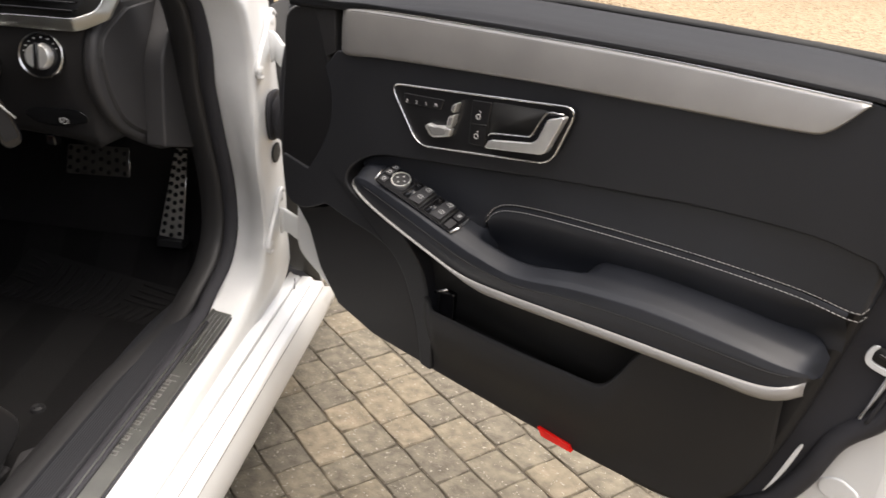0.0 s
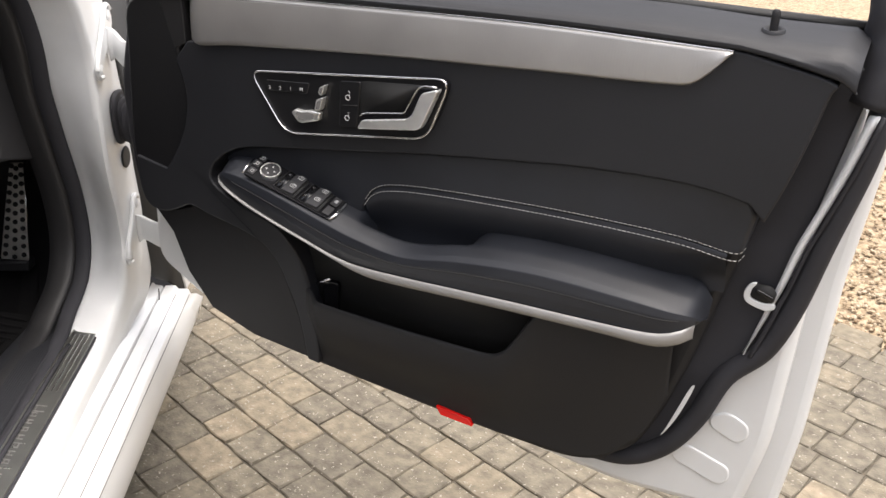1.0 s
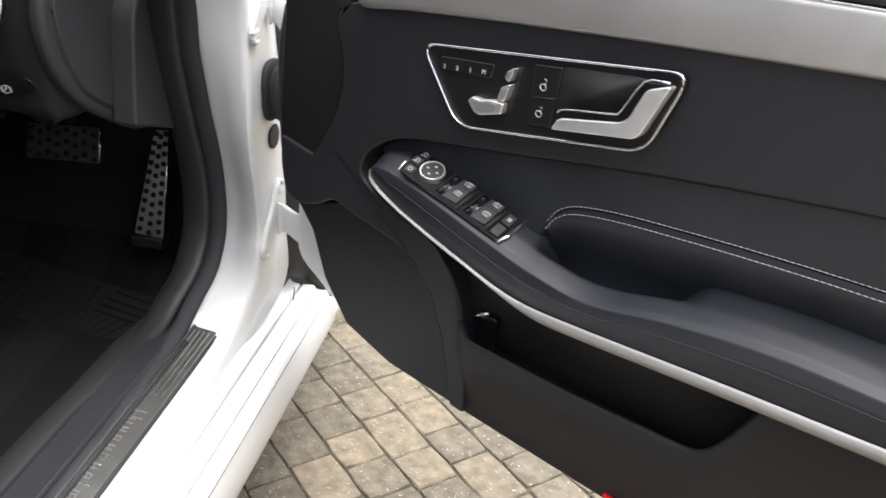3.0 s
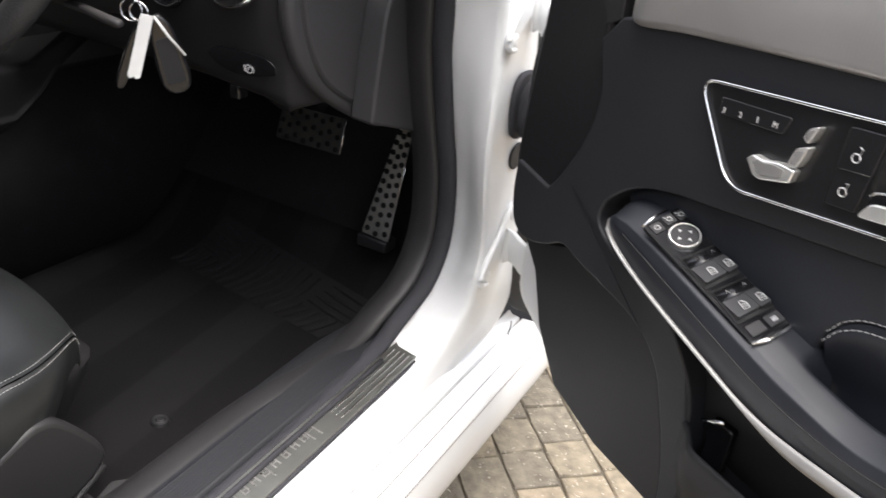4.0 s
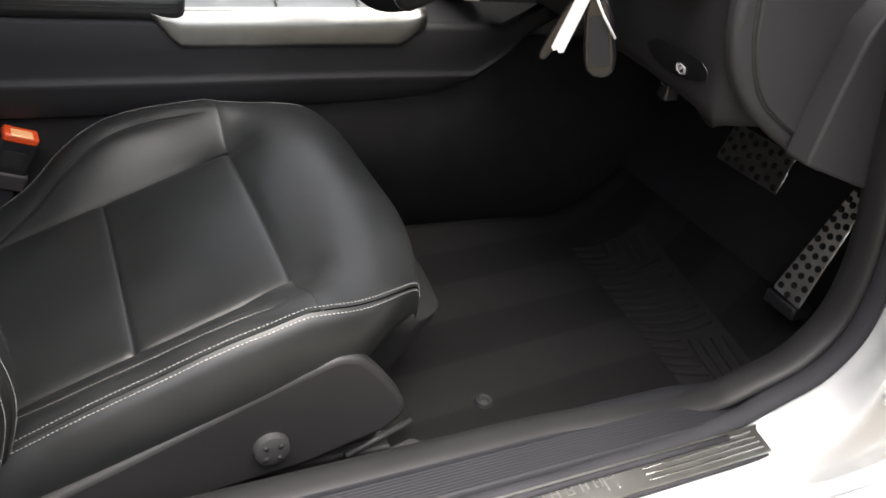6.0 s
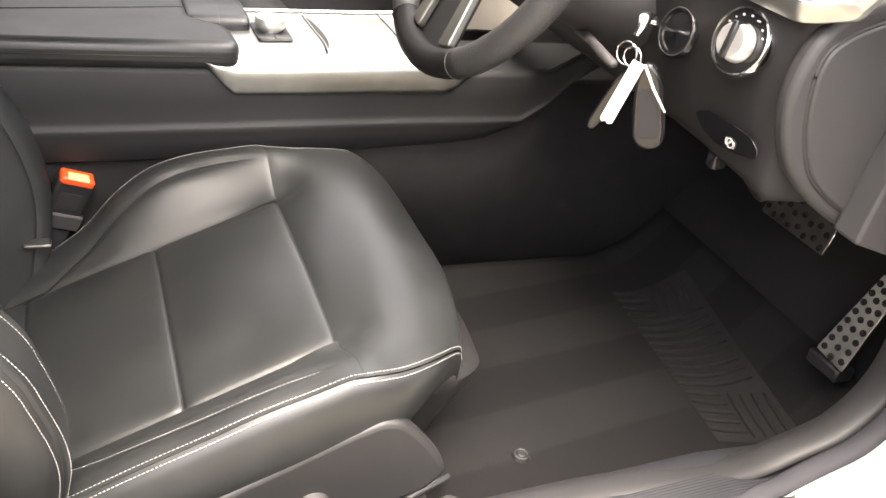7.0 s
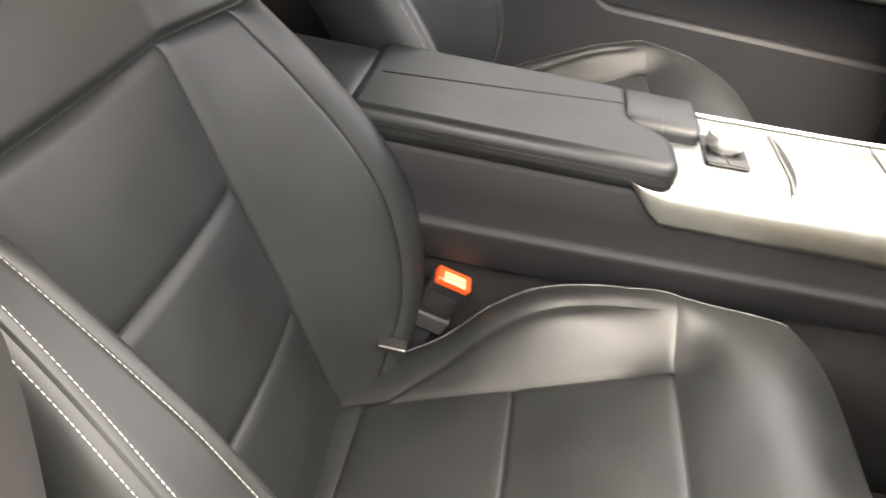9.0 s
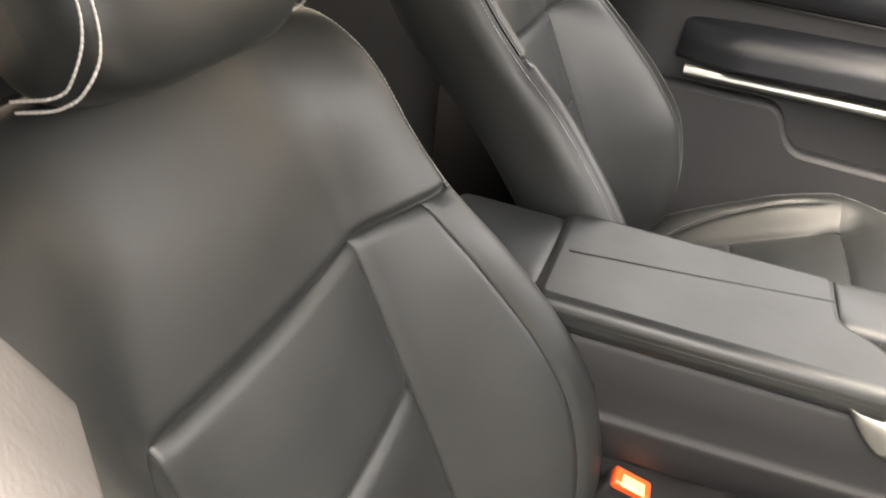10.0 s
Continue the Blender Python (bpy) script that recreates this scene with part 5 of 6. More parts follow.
        return lerp_table(WB, a) - 0.042 if k < 0 else min(0.233, lerp_table(WB, a) - 0.030)

    def inset(a):
        return lerp_table([(0.0, 0.178), (0.12, 0.160), (0.30, 0.155), (0.50, 0.155)], a)

    def back_n(s, a):
        t = abs(s)
        base = lerp_table([(-0.06, 0.02), (0.0, 0.012), (0.17, 0.018), (0.33, 0.012), (0.48, 0.004), (0.60, -0.004), (0.68, -0.022), (0.72, -0.05)], a) + 0.008 * (1 - min(1, t / 0.155) ** 2)
        i = inset(a) - 0.008 - 0.05 * ease((a - 0.485) / 0.16)
        end = lerp_table(WB, a) - 0.012
        if s < 0:
            return base + (lerp_table(NB, a) - base) * ease((t - i) / max(0.01, end - i))
        # towards the door the bolster rises steeply to a broad flat top
        end -= (end - 0.232) * (1 - ease((a - 0.44) / 0.10)) * ease((a + 0.02) / 0.08)
        return base + (lerp_table(NB_DOOR, a) - base) * ease((t - i) / max(0.01, end - i))

    def back_pad(name, s_at, a0, a1, label="", nu=22, nv=18, puff=0.0, reach=0.0065, deep=0.006):
        def f(u, v):
            u, v = gather(u), gather(v)
            a = a0 + (a1 - a0) * v
            s0, s1 = s_at(a)
            s = s0 + (s1 - s0) * u
            n = back_n(s, a) + dip(min(u, 1 - u) * abs(s1 - s0), reach, deep) + dip(min(v, 1 - v) * abs(a1 - a0), 0.006, 0.005) + puff * math.sin(math.pi * u) * math.sin(math.pi * v)
            return B(s, a, n)
        return sheet(name, f, nu, nv, LEATHER, seat, label, skirt=tuple(-0.03 * out))

    for a0, a1 in ((-0.03, 0.166), (0.166, 0.327), (0.327, 0.485)):
        back_pad("backrest_insert", lambda a: (-inset(a), inset(a)), a0, a1, puff=0.005)
    for k in (-1, 1):
        back_pad("backrest_bolster", lambda a: (k * inset(a), k * split(a, k)), -0.03, 0.485, nv=44, nu=18, puff=0.006, reach=0.004, deep=0.0045)
        back_pad("bolster_edge", lambda a: (k * split(a, k), k * lerp_table(WB, a)), -0.03, 0.485, nv=44, nu=12, reach=0.0035, deep=0.0035)
        av = [-0.03 + 0.72 * j / 56 for j in range(57)]
        rim = [(k * lerp_table(WB, a), a, back_n(k * lerp_table(WB, a), a) - 0.007) for a in av]
        rails = [[B(s + k * ds, a, n + dn) for s, a, n in rim] for ds, dn in ((0, 0), (0.006, -0.004), (0.012, -0.016), (0.014, -0.040), (0.008, -0.075), (-0.005, -0.11), (-0.03, -0.13))]
        sweep("backrest_side", rails, LEATHER, seat, "leather side of the backrest")
        stitches("thread", [B(s - k * 0.0045, a, n + (0.0050 if k < 0 else 0.0074 - 0.0024 * ease((a - 0.44) / 0.08))) for s, a, n in rim], seat, r=0.00038)
        stitches("thread", [B(s + k * 0.0066, a, n - 0.0034) for s, a, n in rim], seat, r=0.00038)
        if k > 0:
            stitches("thread", [B(split(a, 1) + 0.0035, a, back_n(split(a, 1) + 0.0035, a) - 0.0008) for _, a, _ in rim if 0.02 < a < 0.475], seat, length=0.003, r=0.0003)

    def crown(u, v):
        a = 0.485 + 0.205 * min(1, v / 0.80)
        s = (u - 0.5) * 2
        w = lerp_table(WB, a)
        n = back_n(s * w, a) + dip(v * 0.28, 0.006, 0.006) + dip(min(u, 1 - u) * 2 * w, 0.006, 0.005)
        n -= 0.115 * max(0.0, (v - 0.80) / 0.20)
        return B(s * w, a + 0.010 * (1 - s * s) * ease((v - 0.5) / 0.3) - 0.012 * max(0.0, (v - 0.80) / 0.20) ** 2, n)
    sheet("backrest_crown", lambda u, v: crown(gather(u), v * v * (0.6 + 0.4 * v)), 44, 48, LEATHER, seat, "smooth leather upper panel")
    # hard back shell
    def shell(u, v):
        a = -0.02 + 0.715 * v
        w = lerp_table(WB, a) - 0.025
        s = (u - 0.5) * 2
        return B(s * w, a, lerp_table(NB, a) - 0.115 - 0.03 * (1 - s * s) - 0.0 * v)
    sheet("back_shell", shell, 16, 20, HARD, seat, "black hard back shell", thick=0.012)
    # headrest on two chrome posts
    def rest(u, v):
        th, ph = 2 * math.pi * u, math.pi * (v - 0.5)
        def se(x, e):
            return math.copysign(abs(x) ** e, x)
        x = 0.130 * se(math.cos(ph), 0.45) * se(math.cos(th), 0.5)
        n = 0.060 * se(math.cos(ph), 0.45) * se(math.sin(th), 0.6)
        a = 0.098 * se(math.sin(ph), 0.55)
        return B(x, 0.778 + a, 0.014 + n + 0.05 * (a + 0.098))
    sheet("headrest", rest, 48, 28, LEATHER, seat, "black leather headrest with bold side stitching")
    for k in (-1, 1):
        for g in (0.0055, 0.0120):
            loop = smooth_line([(0.045 - g, 0.90), (0.047 - g, 0.80), (0.043 - g, 0.752 + g), (0.028 - g, 0.732 + g), (0.0, 0.726 + g), (-0.03, 0.730 + g)], 8)
            stitches("thread", [B(k * (0.1275 - 0.010 * ease((p[0] - 0.02) / 0.03) + 0.004 * (g > 0)), p[1] - 0.040, p[0] + 0.05 * (p[1] - 0.717) + 0.023) for p in loop], seat, step=0.0042, length=0.0044, r=0.0009)
    for x in (-0.06, 0.06):
        post = tube("headrest_post", [B(x, 0.66, -0.075), B(x, 0.70, -0.055), B(x, 0.76, -0.01)], 0.006, CHROME, seat, "chrome headrest post", seg=12)
        tube("post_sleeve", [B(x, 0.672, -0.070), B(x, 0.692, -0.060)], 0.012, GLOSS, post, "black post sleeve", seg=14)

    # base: side covers, adjuster knob, rails
    cover_line = smooth_line([(-0.96, 0.300), (-0.80, 0.365), (-0.68, 0.418), (-0.56, 0.470), (-0.525, 0.476), (-0.50, 0.462), (-0.464, 0.418), (-0.452, 0.388), (-0.472, 0.364)], 5) + [Vector(p) for p in ((-0.56, 0.335), (-0.75, 0.305), (-0.96, 0.285))]
    for k in (-1, 1):
        side = slab("side_cover", cover_line, lambda a, b, d: (k * (0.262 + d), a, b), COVER, seat, "black plastic side cover", depth=0.024, bevel=0.009, segs=3)
        if k > 0:
            knob = lathe("lumbar_knob", [(0.0, 0.010), (0.012, 0.0105), (0.0185, 0.008), (0.020, 0.0)], facing((0.286, -0.605, 0.372), (1, 0, 0)), HARD, side, "round ribbed lumbar knob", seg=24)
            for j in range(4):
                a = math.pi / 4 + j * math.pi / 2
                slab("knob_slot", [(-0.605 + 0.011 * math.cos(a) + 0.004 * math.cos(a + q), 0.372 + 0.011 * math.sin(a) + 0.004 * math.sin(a + q)) for q in (0.6, 2.5, 3.8, 5.6)], lambda p, q, d: (0.2963 + d, p, q), VOID, knob, depth=0.0006, bevel=0)
    for k in (-1, 1):
        box("seat_rail", (k * 0.22 - 0.022, -0.98, 0.262), (k * 0.22 + 0.022, -0.44, 0.292), HARD, seat, "black seat rail", 0.004)
    slab("rail_cover", rounded([(0.268, -0.509), (0.244, -0.417), (0.262, -0.398), (0.290, -0.517)], 0.005), lambda a, b, d: (a, b, 0.284 + 0.05 * (b + 0.49) + d), HARD, seat, "dark grey cover at the end of the rail", depth=0.014, bevel=0.004)
    tube("rail_bar", [Vector((0.254, -0.505, 0.303)), Vector((0.222, -0.409, 0.308))], 0.004, KEY, seat, "metal bar by the rail", seg=8)
    # dark cover standing out a little under the nose of the cushion
    edge_line = smooth_line([(-0.205, -0.47), (-0.185, -0.385), (-0.145, -0.338), (-0.05, -0.318), (0.05, -0.316), (0.125, -0.324), (0.158, -0.334), (0.182, -0.372), (0.205, -0.47)], 5)
    sweep("front_valance", [[(p[0] * g, p[1] - back, z) for p in edge_line] for g, back, z in ((0.85, 0.065, 0.436), (0.96, 0.036, 0.432), (0.98, 0.028, 0.426), (0.98, 0.032, 0.412), (0.98, 0.075, 0.350), (0.98, 0.095, 0.292))], HEEL, seat, "dark cover under the front of the cushion", thick=0.004)
    slab("recliner_bracket", rounded([(-0.228, -0.892), (-0.207, -0.892), (-0.202, -0.856), (-0.222, -0.856)], 0.004), lambda a, b, d: (a, b, 0.416 + 0.1 * (b + 0.87) + d), SHADED_STEEL, seat, "bare metal bracket beside the cushion", depth=0.006, bevel=0.002)
    box("seat_pan", (-0.235, -0.95, 0.29), (0.235, -0.45, 0.34), HARD, seat, "black seat pan", 0.02)
    return seat


driver_seat = build_seat()
# The passenger's seat is the mirror image of the driver's.
passenger_seat = copy_thing(driver_seat, pose(-SEAT_X, 0.0, 0.05))
for piece in passenger_seat.children_recursive:
    if piece.type == "MESH":
        piece.data = piece.data.copy()
        piece.data.transform(Matrix.Diagonal((-1, 1, 1, 1)))
        piece.data.flip_normals()

# Seat belt buckles beside the tunnel.
def buckle(x, y, z):
    b = thing("belt_buckle", "black seat belt buckle with orange release button", "belt buckle", group="belt buckles", at=(x, y, z))
    b.matrix_world = pose(x, y, z, -20, 12, 4)
    case = box("buckle_case", (-0.013, -0.0255, -0.070), (0.013, 0.0255, -0.002), DUSK, b, "black plastic case", 0.005)
    box("release_button", (-0.0105, -0.0235, -0.008), (0.0142, 0.0235, 0.006), ORANGE, b, "orange-red release button", 0.004)
    box("button_glow", (-0.002, -0.015, 0.0030), (0.0147, 0.015, 0.0066), PALE, b, "paler face of the button", 0.002)
    box("case_slot", (0.0128, -0.016, -0.050), (0.0136, 0.012, -0.022), VOID, case, "dark slot", 0.0002)
    box("buckle_stalk", (-0.010, -0.020, -0.26), (0.010, 0.020, -0.07), RUBBER, b, "black stalk", 0.004)
    box("stalk_bracket", (0.004, -0.032, -0.088), (0.017, 0.028, -0.060), GREY, b, "dull grey bracket", 0.003)
    return b


buckle(0.128, -0.818, 0.484)

# ---- centre console ----
console = thing("centre_console", "black centre console with bright metal panel and padded armrest", "console")
def side_low(y):
    return lerp_table([(-1.35, 0.50), (-0.60, 0.508), (-0.39, 0.518), (-0.24, 0.527), (-0.15, 0.542), (-0.07, 0.592), (-0.03, 0.634), (0.05, 0.68)], y)


for k in (-1, 1):
    prof = [(0.100, 0.648), (0.112, 0.644), (0.1160, 0.636), (0.1165, 0.600), (0.1170, 0.574), (0.1182, 0.5670), (0.1212, 0.5640), (0.1222, 0.560), (0.1214, 0.554), (0.1198, 0.546)]
    ys = [-1.35, -1.0, -0.8, -0.6, -0.5, -0.4, -0.3, -0.24, -0.18, -0.12, -0.07, -0.03, 0.0, 0.05]
    rails = []
    for x, z in prof:
        rails.append([(k * x, y, max(z + (0.012 * ease((y + 0.9) / 0.7) - 0.012) * (0.54 < z < 0.61), side_low(y) + (z - 0.546) * 0.35)) for y in ys])
    rails.append([(k * 0.1192, y, side_low(y)) for y in ys])
    rails.append([(k * 0.116, y, side_low(y) - 0.003) for y in ys])
    sweep("console_side", rails, DUSK, console, "black side wall with a moulded ledge", thick=0.004)
    raw("tunnel_carpet", [(k * 0.108, y, z) for y in (-1.35, -0.6, 0.0, 0.2, 0.47) for z in (0.25, 0.625)], [(2 * i, 2 * i + 1, 2 * i + 3, 2 * i + 2) for i in range(4)], FOOTWELL, console, "black carpet on the tunnel", thick=0.004)
box("console_core", (-0.10, -1.35, 0.26), (0.10, 0.15, 0.628), HARD, console, "dark core of the console", 0.006)


def panel_z(y):
    return lerp_table([(-0.66, 0.664), (-0.45, 0.668), (-0.30, 0.672), (-0.20, 0.682), (-0.05, 0.73), (0.05, 0.80)], y)


def metal_top(u, v):
    y = -0.640 + 0.40 * v
    x = (u - 0.5) * 2
    return (x * 0.108, y, panel_z(y) - 0.006 * abs(x) ** 3)


top = sheet("metal_panel", metal_top, 20, 24, SATIN, console, "bright brushed metal panel", thick=0.006)
for k in (-1, 1):
    def flank(u, v):
        y = -0.640 + 0.42 * u
        t = ease((u - 0.90) / 0.10)
        z1 = panel_z(y) - 0.006
        z0 = 0.606 + 0.006 * u + 0.046 * max(0.0, (0.09 - u) / 0.09) + 0.03 * t
        p = 0.1085 + 0.0105 * ease((1 - v) / 0.35) + 0.002 * math.sin(math.pi * (1 - v))
        return (k * p, y, z0 + (z1 - z0) * v)
    sheet("metal_flank", flank, 30, 8, SATIN, console, "satin metal edge", thick=0.003)
# finger slit and front edge of the stowage cover, cut into the panel
slit = smooth_line([(-0.075, -0.456), (-0.030, -0.4475), (0.020, -0.4440), (0.060, -0.4465), (0.096, -0.456)], 5)
slab("finger_slit", slit + [Vector((0.060, -0.4545)), Vector((0.020, -0.4525)), Vector((-0.030, -0.4545))], lambda a, b, d: (a, b, panel_z(b) + 0.0004 + d), VOID, console, "dark crescent finger slit", depth=0.0012, bevel=0)
tube("slit_lip", [(p[0], p[1] - 0.010 * math.cos((p[0] - 0.01) * 18) - 0.0005, panel_z(p[1]) + 0.0012) for p in slit], 0.0016, SATIN, console, "raised lip behind the slit", seg=8)
tube("lid_gap", [(x, -0.322 - 0.06 * max(0.0, x), panel_z(-0.322) + 0.0008) for x in [-0.098 + 0.196 * j / 12 for j in range(13)]], 0.0013, VOID, console, "dark gap of the stowage cover", seg=6, flat=0.6)
tube("panel_edge", [(-0.107, y, panel_z(y) - 0.002) for y in [-0.60 + 0.355 * j / 16 for j in range(17)]], 0.0028, CHROME, console, "bright far edge of the panel", seg=8)
ctrl = lathe("control_knob", [(0.0, 0.0230), (0.0150, 0.0232), (0.0165, 0.0222), (0.0180, 0.0245), (0.0215, 0.0245), (0.0232, 0.0225), (0.0236, 0.012), (0.0222, 0.0085), (0.0185, 0.007), (0.0180, 0.0)], Matrix.Translation((0.004, -0.526, panel_z(-0.52) - 0.002)), HANDLE, console, "ribbed satin chrome rotary controller", seg=40)
lathe("knob_face", [(0.0, 0.0240), (0.0140, 0.0242), (0.0150, 0.0232)], Matrix.Translation((0.004, -0.526, panel_z(-0.52) - 0.002)), STRIP, ctrl, "greyer top of the controller", seg=28)
slab("knob_base", rounded([(-0.030, -0.553), (0.054, -0.553), (0.054, -0.499), (-0.030, -0.499)], 0.006), lambda a, b, d: (a, b, panel_z(b) + 0.0005 + d), PLATE, console, "dark button field round the controller", depth=0.002, bevel=0.0008)
for a, b in ((0.043, -0.5395), (0.043, -0.5135)):
    slab("console_button", rounded([(a - 0.0085, b - 0.0120), (a + 0.0085, b - 0.0120), (a + 0.0085, b + 0.0120), (a - 0.0085, b + 0.0120)], 0.002), lambda p, q, d: (p, q, panel_z(q) + 0.0024 + d), KEY, console, "dark grey button", depth=0.0016, bevel=0.0006)


# padded armrest of two lids
def arm_pad(name, x0, x1, y0, y1, z0, z1):
    def f(u, v):
        th = 2 * math.pi * u

        def se(x, e):
            return math.copysign(abs(x) ** e, x)
        ph = math.pi * (v - 0.5)
        cx, cy, cz = (x0 + x1) / 2, (y0 + y1) / 2, (z0 + z1) / 2
        x = cx + (x1 - x0) / 2 * se(math.cos(th), 0.22) * se(math.cos(ph), 0.30)
        y = cy + (y1 - y0) / 2 * se(math.sin(th), 0.16) * se(math.cos(ph), 0.16)
        z = cz + (z1 - z0) / 2 * se(math.sin(ph), 0.5) + 0.004 * (1 - ((x - cx) / (x1 - x0) * 2) ** 2) * (ph > 0)
        return (x, y, z)
    return sheet(name, f, 72, 30, LEATHER, console, "black leather armrest lid")


lid_line = rounded([(-0.112, -0.978), (0.121, -0.978), (0.121, -0.590), (0.040, -0.592), (0.012, -0.618), (-0.002, -0.642), (-0.112, -0.642)], 0.022, 5)
slab("armrest_lid", lid_line, lambda a, b, d: (a, b, 0.643 + d), LEATHER, console, "black leather armrest lid", depth=0.041, bevel=0.014, segs=4)
arm_pad("thumb_lid", -0.110, 0.006, -0.652, -0.555, 0.643, 0.684)
arm_pad("armrest_tail", -0.108, 0.114, -1.12, -0.970, 0.630, 0.676)
tube("lid_seam", [(0.006, -0.955, 0.6838), (-0.018, -0.80, 0.6840), (-0.044, -0.652, 0.6838)], 0.0014, VOID, console, "dark seam between the lids", seg=6)
tube("lid_seam", [(0.1205, -0.96, 0.664), (0.1208, -0.80, 0.664), (0.1208, -0.615, 0.664)], 0.0010, VOID, console, "dark seam along the pad", seg=6)
box("lid_gap", (-0.110, -1.3, 0.632), (0.110, -0.60, 0.645), VOID, console, "dark gap under the lids", 0.003)

# ---- dashboard on the driver's side ----
dash = thing("dashboard", "black dashboard with air vent and light switch", "dashboard")
plan = smooth_line([(-0.72, -0.15), (-0.3, -0.15), (0.1, -0.15), (0.4, -0.150), (0.62, -0.148), (0.672, -0.147), (0.700, -0.134), (0.709, -0.08), (0.711, 0.0), (0.712, 0.06)], 5)
prof = [(0.30, 0.750), (0.16, 0.734), (0.085, 0.730), (0.050, 0.731), (0.026, 0.735), (0.012, 0.744), (0.004, 0.757), (-0.002, 0.780), (-0.016, 0.83), (-0.027, 0.88), (-0.030, 0.915), (-0.025, 0.945), (-0.005, 0.972), (0.05, 0.99), (0.20, 1.005), (0.45, 1.00)]


def dash_rail(n, z):
    out = []
    for i, p in enumerate(plan):
        d = (plan[min(i + 1, len(plan) - 1)] - plan[max(i - 1, 0)]).normalized()
        m = Vector((-d[1], d[0]))
        f = min(1.0, 1.0 - 0.85 * ease((p[0] - 0.64) / 0.1))
        q = p + m * n * f
        out.append((q[0], q[1], z - (0.012 * ease((p[0] - 0.50) / 0.20) if z < 0.76 else 0)))
    return out


sweep("lower_panel", [dash_rail(n, z) for n, z in prof], DASH, dash, "black moulded lower dashboard", thick=0.006)


def on_face(a, b, d):
    return (a, -0.1525 + lerp_table([(0.705, 0.026), (0.735, 0.010), (0.780, -0.002), (0.83, -0.016), (0.88, -0.027)], b) - d, b)


end = slab("end_cap", smooth_line([(-0.080, 0.957), (-0.130, 0.938), (-0.156, 0.917), (-0.168, 0.893), (-0.173, 0.862), (-0.167, 0.826), (-0.149, 0.788), (-0.117, 0.752), (-0.070, 0.719), (-0.015, 0.689), (0.03, 0.668)], 4) + [Vector((0.13, 0.645)), Vector((0.13, 0.96))],
           lambda a, b, d: (0.698 + d, a, b), HARD, dash, "rounded end of the dashboard", depth=0.022, bevel=0.008, segs=3)
GROOVE = smooth_line([(-0.060, 0.940), (-0.115, 0.921), (-0.142, 0.905), (-0.151, 0.886), (-0.150, 0.858), (-0.136, 0.812), (-0.107, 0.766), (-0.060, 0.732), (-0.010, 0.708)], 5)
slab("end_lid", GROOVE + [Vector((0.06, 0.71)), Vector((0.06, 0.94))], lambda a, b, d: (0.7195 + d, a, b), HARD, end, "flush lid in the end of the dashboard", depth=0.005, bevel=0.003)
tube("lid_groove", [(0.7195, p[0] - 0.0012, p[1]) for p in GROOVE], 0.0026, VOID, end, "dark groove round the lid", seg=8)
slab("pillar_trim", smooth_line([(0.045, 0.965), (0.012, 0.905), (-0.024, 0.854), (-0.034, 0.805), (-0.040, 0.760), (-0.046, 0.700)], 4) + [Vector(p) for p in ((0.10, 0.652), (0.30, 0.587), (0.30, 0.965))], lambda a, b, d: (0.722 + d, a, b), HARD, dash, "dark side trim beside the dashboard", depth=0.037, bevel=0.004, segs=3)

# rotary light switch
LS = facing((0.639, -0.181, 0.881), (0.12, -0.97, 0.2))
lathe("switch_ring", [(0.0328, 0.001), (0.0332, 0.0045), (0.0350, 0.0052), (0.0364, 0.003), (0.0368, -0.004)], LS, CHROME, dash, "chrome ring of the light switch", seg=40)
lathe("switch_dial", [(0.0, 0.003), (0.0329, 0.003), (0.0332, 0.0)], LS, GLOSS, dash, "gloss black dial", seg=36)
knob = lathe("light_knob", [(0.0, 0.018), (0.0172, 0.018), (0.0192, 0.0155), (0.0208, 0.004)], LS @ Matrix.Translation((0, -0.002, 0)), HANDLE, dash, "satin metal light knob", seg=32)
raw("knob_bar", [LS @ Vector(p) for p in ((-0.0042, -0.022, 0.006), (0.0042, -0.022, 0.006), (0.0042, 0.019, 0.006), (-0.0042, 0.019, 0.006), (-0.0032, -0.021, 0.023), (0.0032, -0.021, 0.023), (0.0032, 0.0185, 0.023), (-0.0032, 0.0185, 0.023))],
         [(0, 1, 2, 3), (4, 5, 6, 7), (0, 1, 5, 4), (1, 2, 6, 5), (2, 3, 7, 6), (3, 0, 4, 7)], GLOSS, knob, "dark grip bar", bevel=0.0015)
for k, (deg, wide, high) in enumerate(((24, 0.0022, 0.0014), (42, 0.0020, 0.0020), (66, 0.0046, 0.0014), (88, 0.0030, 0.0020), (112, 0.0022, 0.0022), (132, 0.0014, 0.0014), (150, 0.0026, 0.0018), (168, 0.0022, 0.0012))):
    c = LS @ Vector((0.0268 * math.cos(radians(deg)), 0.0268 * math.sin(radians(deg)), 0.0036))
    box("dial_mark", (c.x - wide / 2, c.y - 0.0004, c.z - high / 2), (c.x + wide / 2, c.y + 0.0004, c.z + high / 2), MARK, dash, bevel=0)
# ignition lock
IG = facing((0.532, -0.177, 0.855), (0.05, -0.98, 0.15))
lathe("lock_ring", [(0.021, 0.0), (0.023, 0.004), (0.0265, 0.005), (0.0285, 0.003), (0.0295, -0.003)], IG, GLOSS, dash, "ring of the ignition lock", seg=32)
lathe("lock_face", [(0.0, 0.004), (0.022, 0.002)], IG, GLOSS, dash, "dark ignition slot", seg=24)
lathe("lock_rim", [(0.0262, 0.0048), (0.0268, 0.0056), (0.0276, 0.0050)], IG, GREY, dash, "thin dark rim", seg=28)
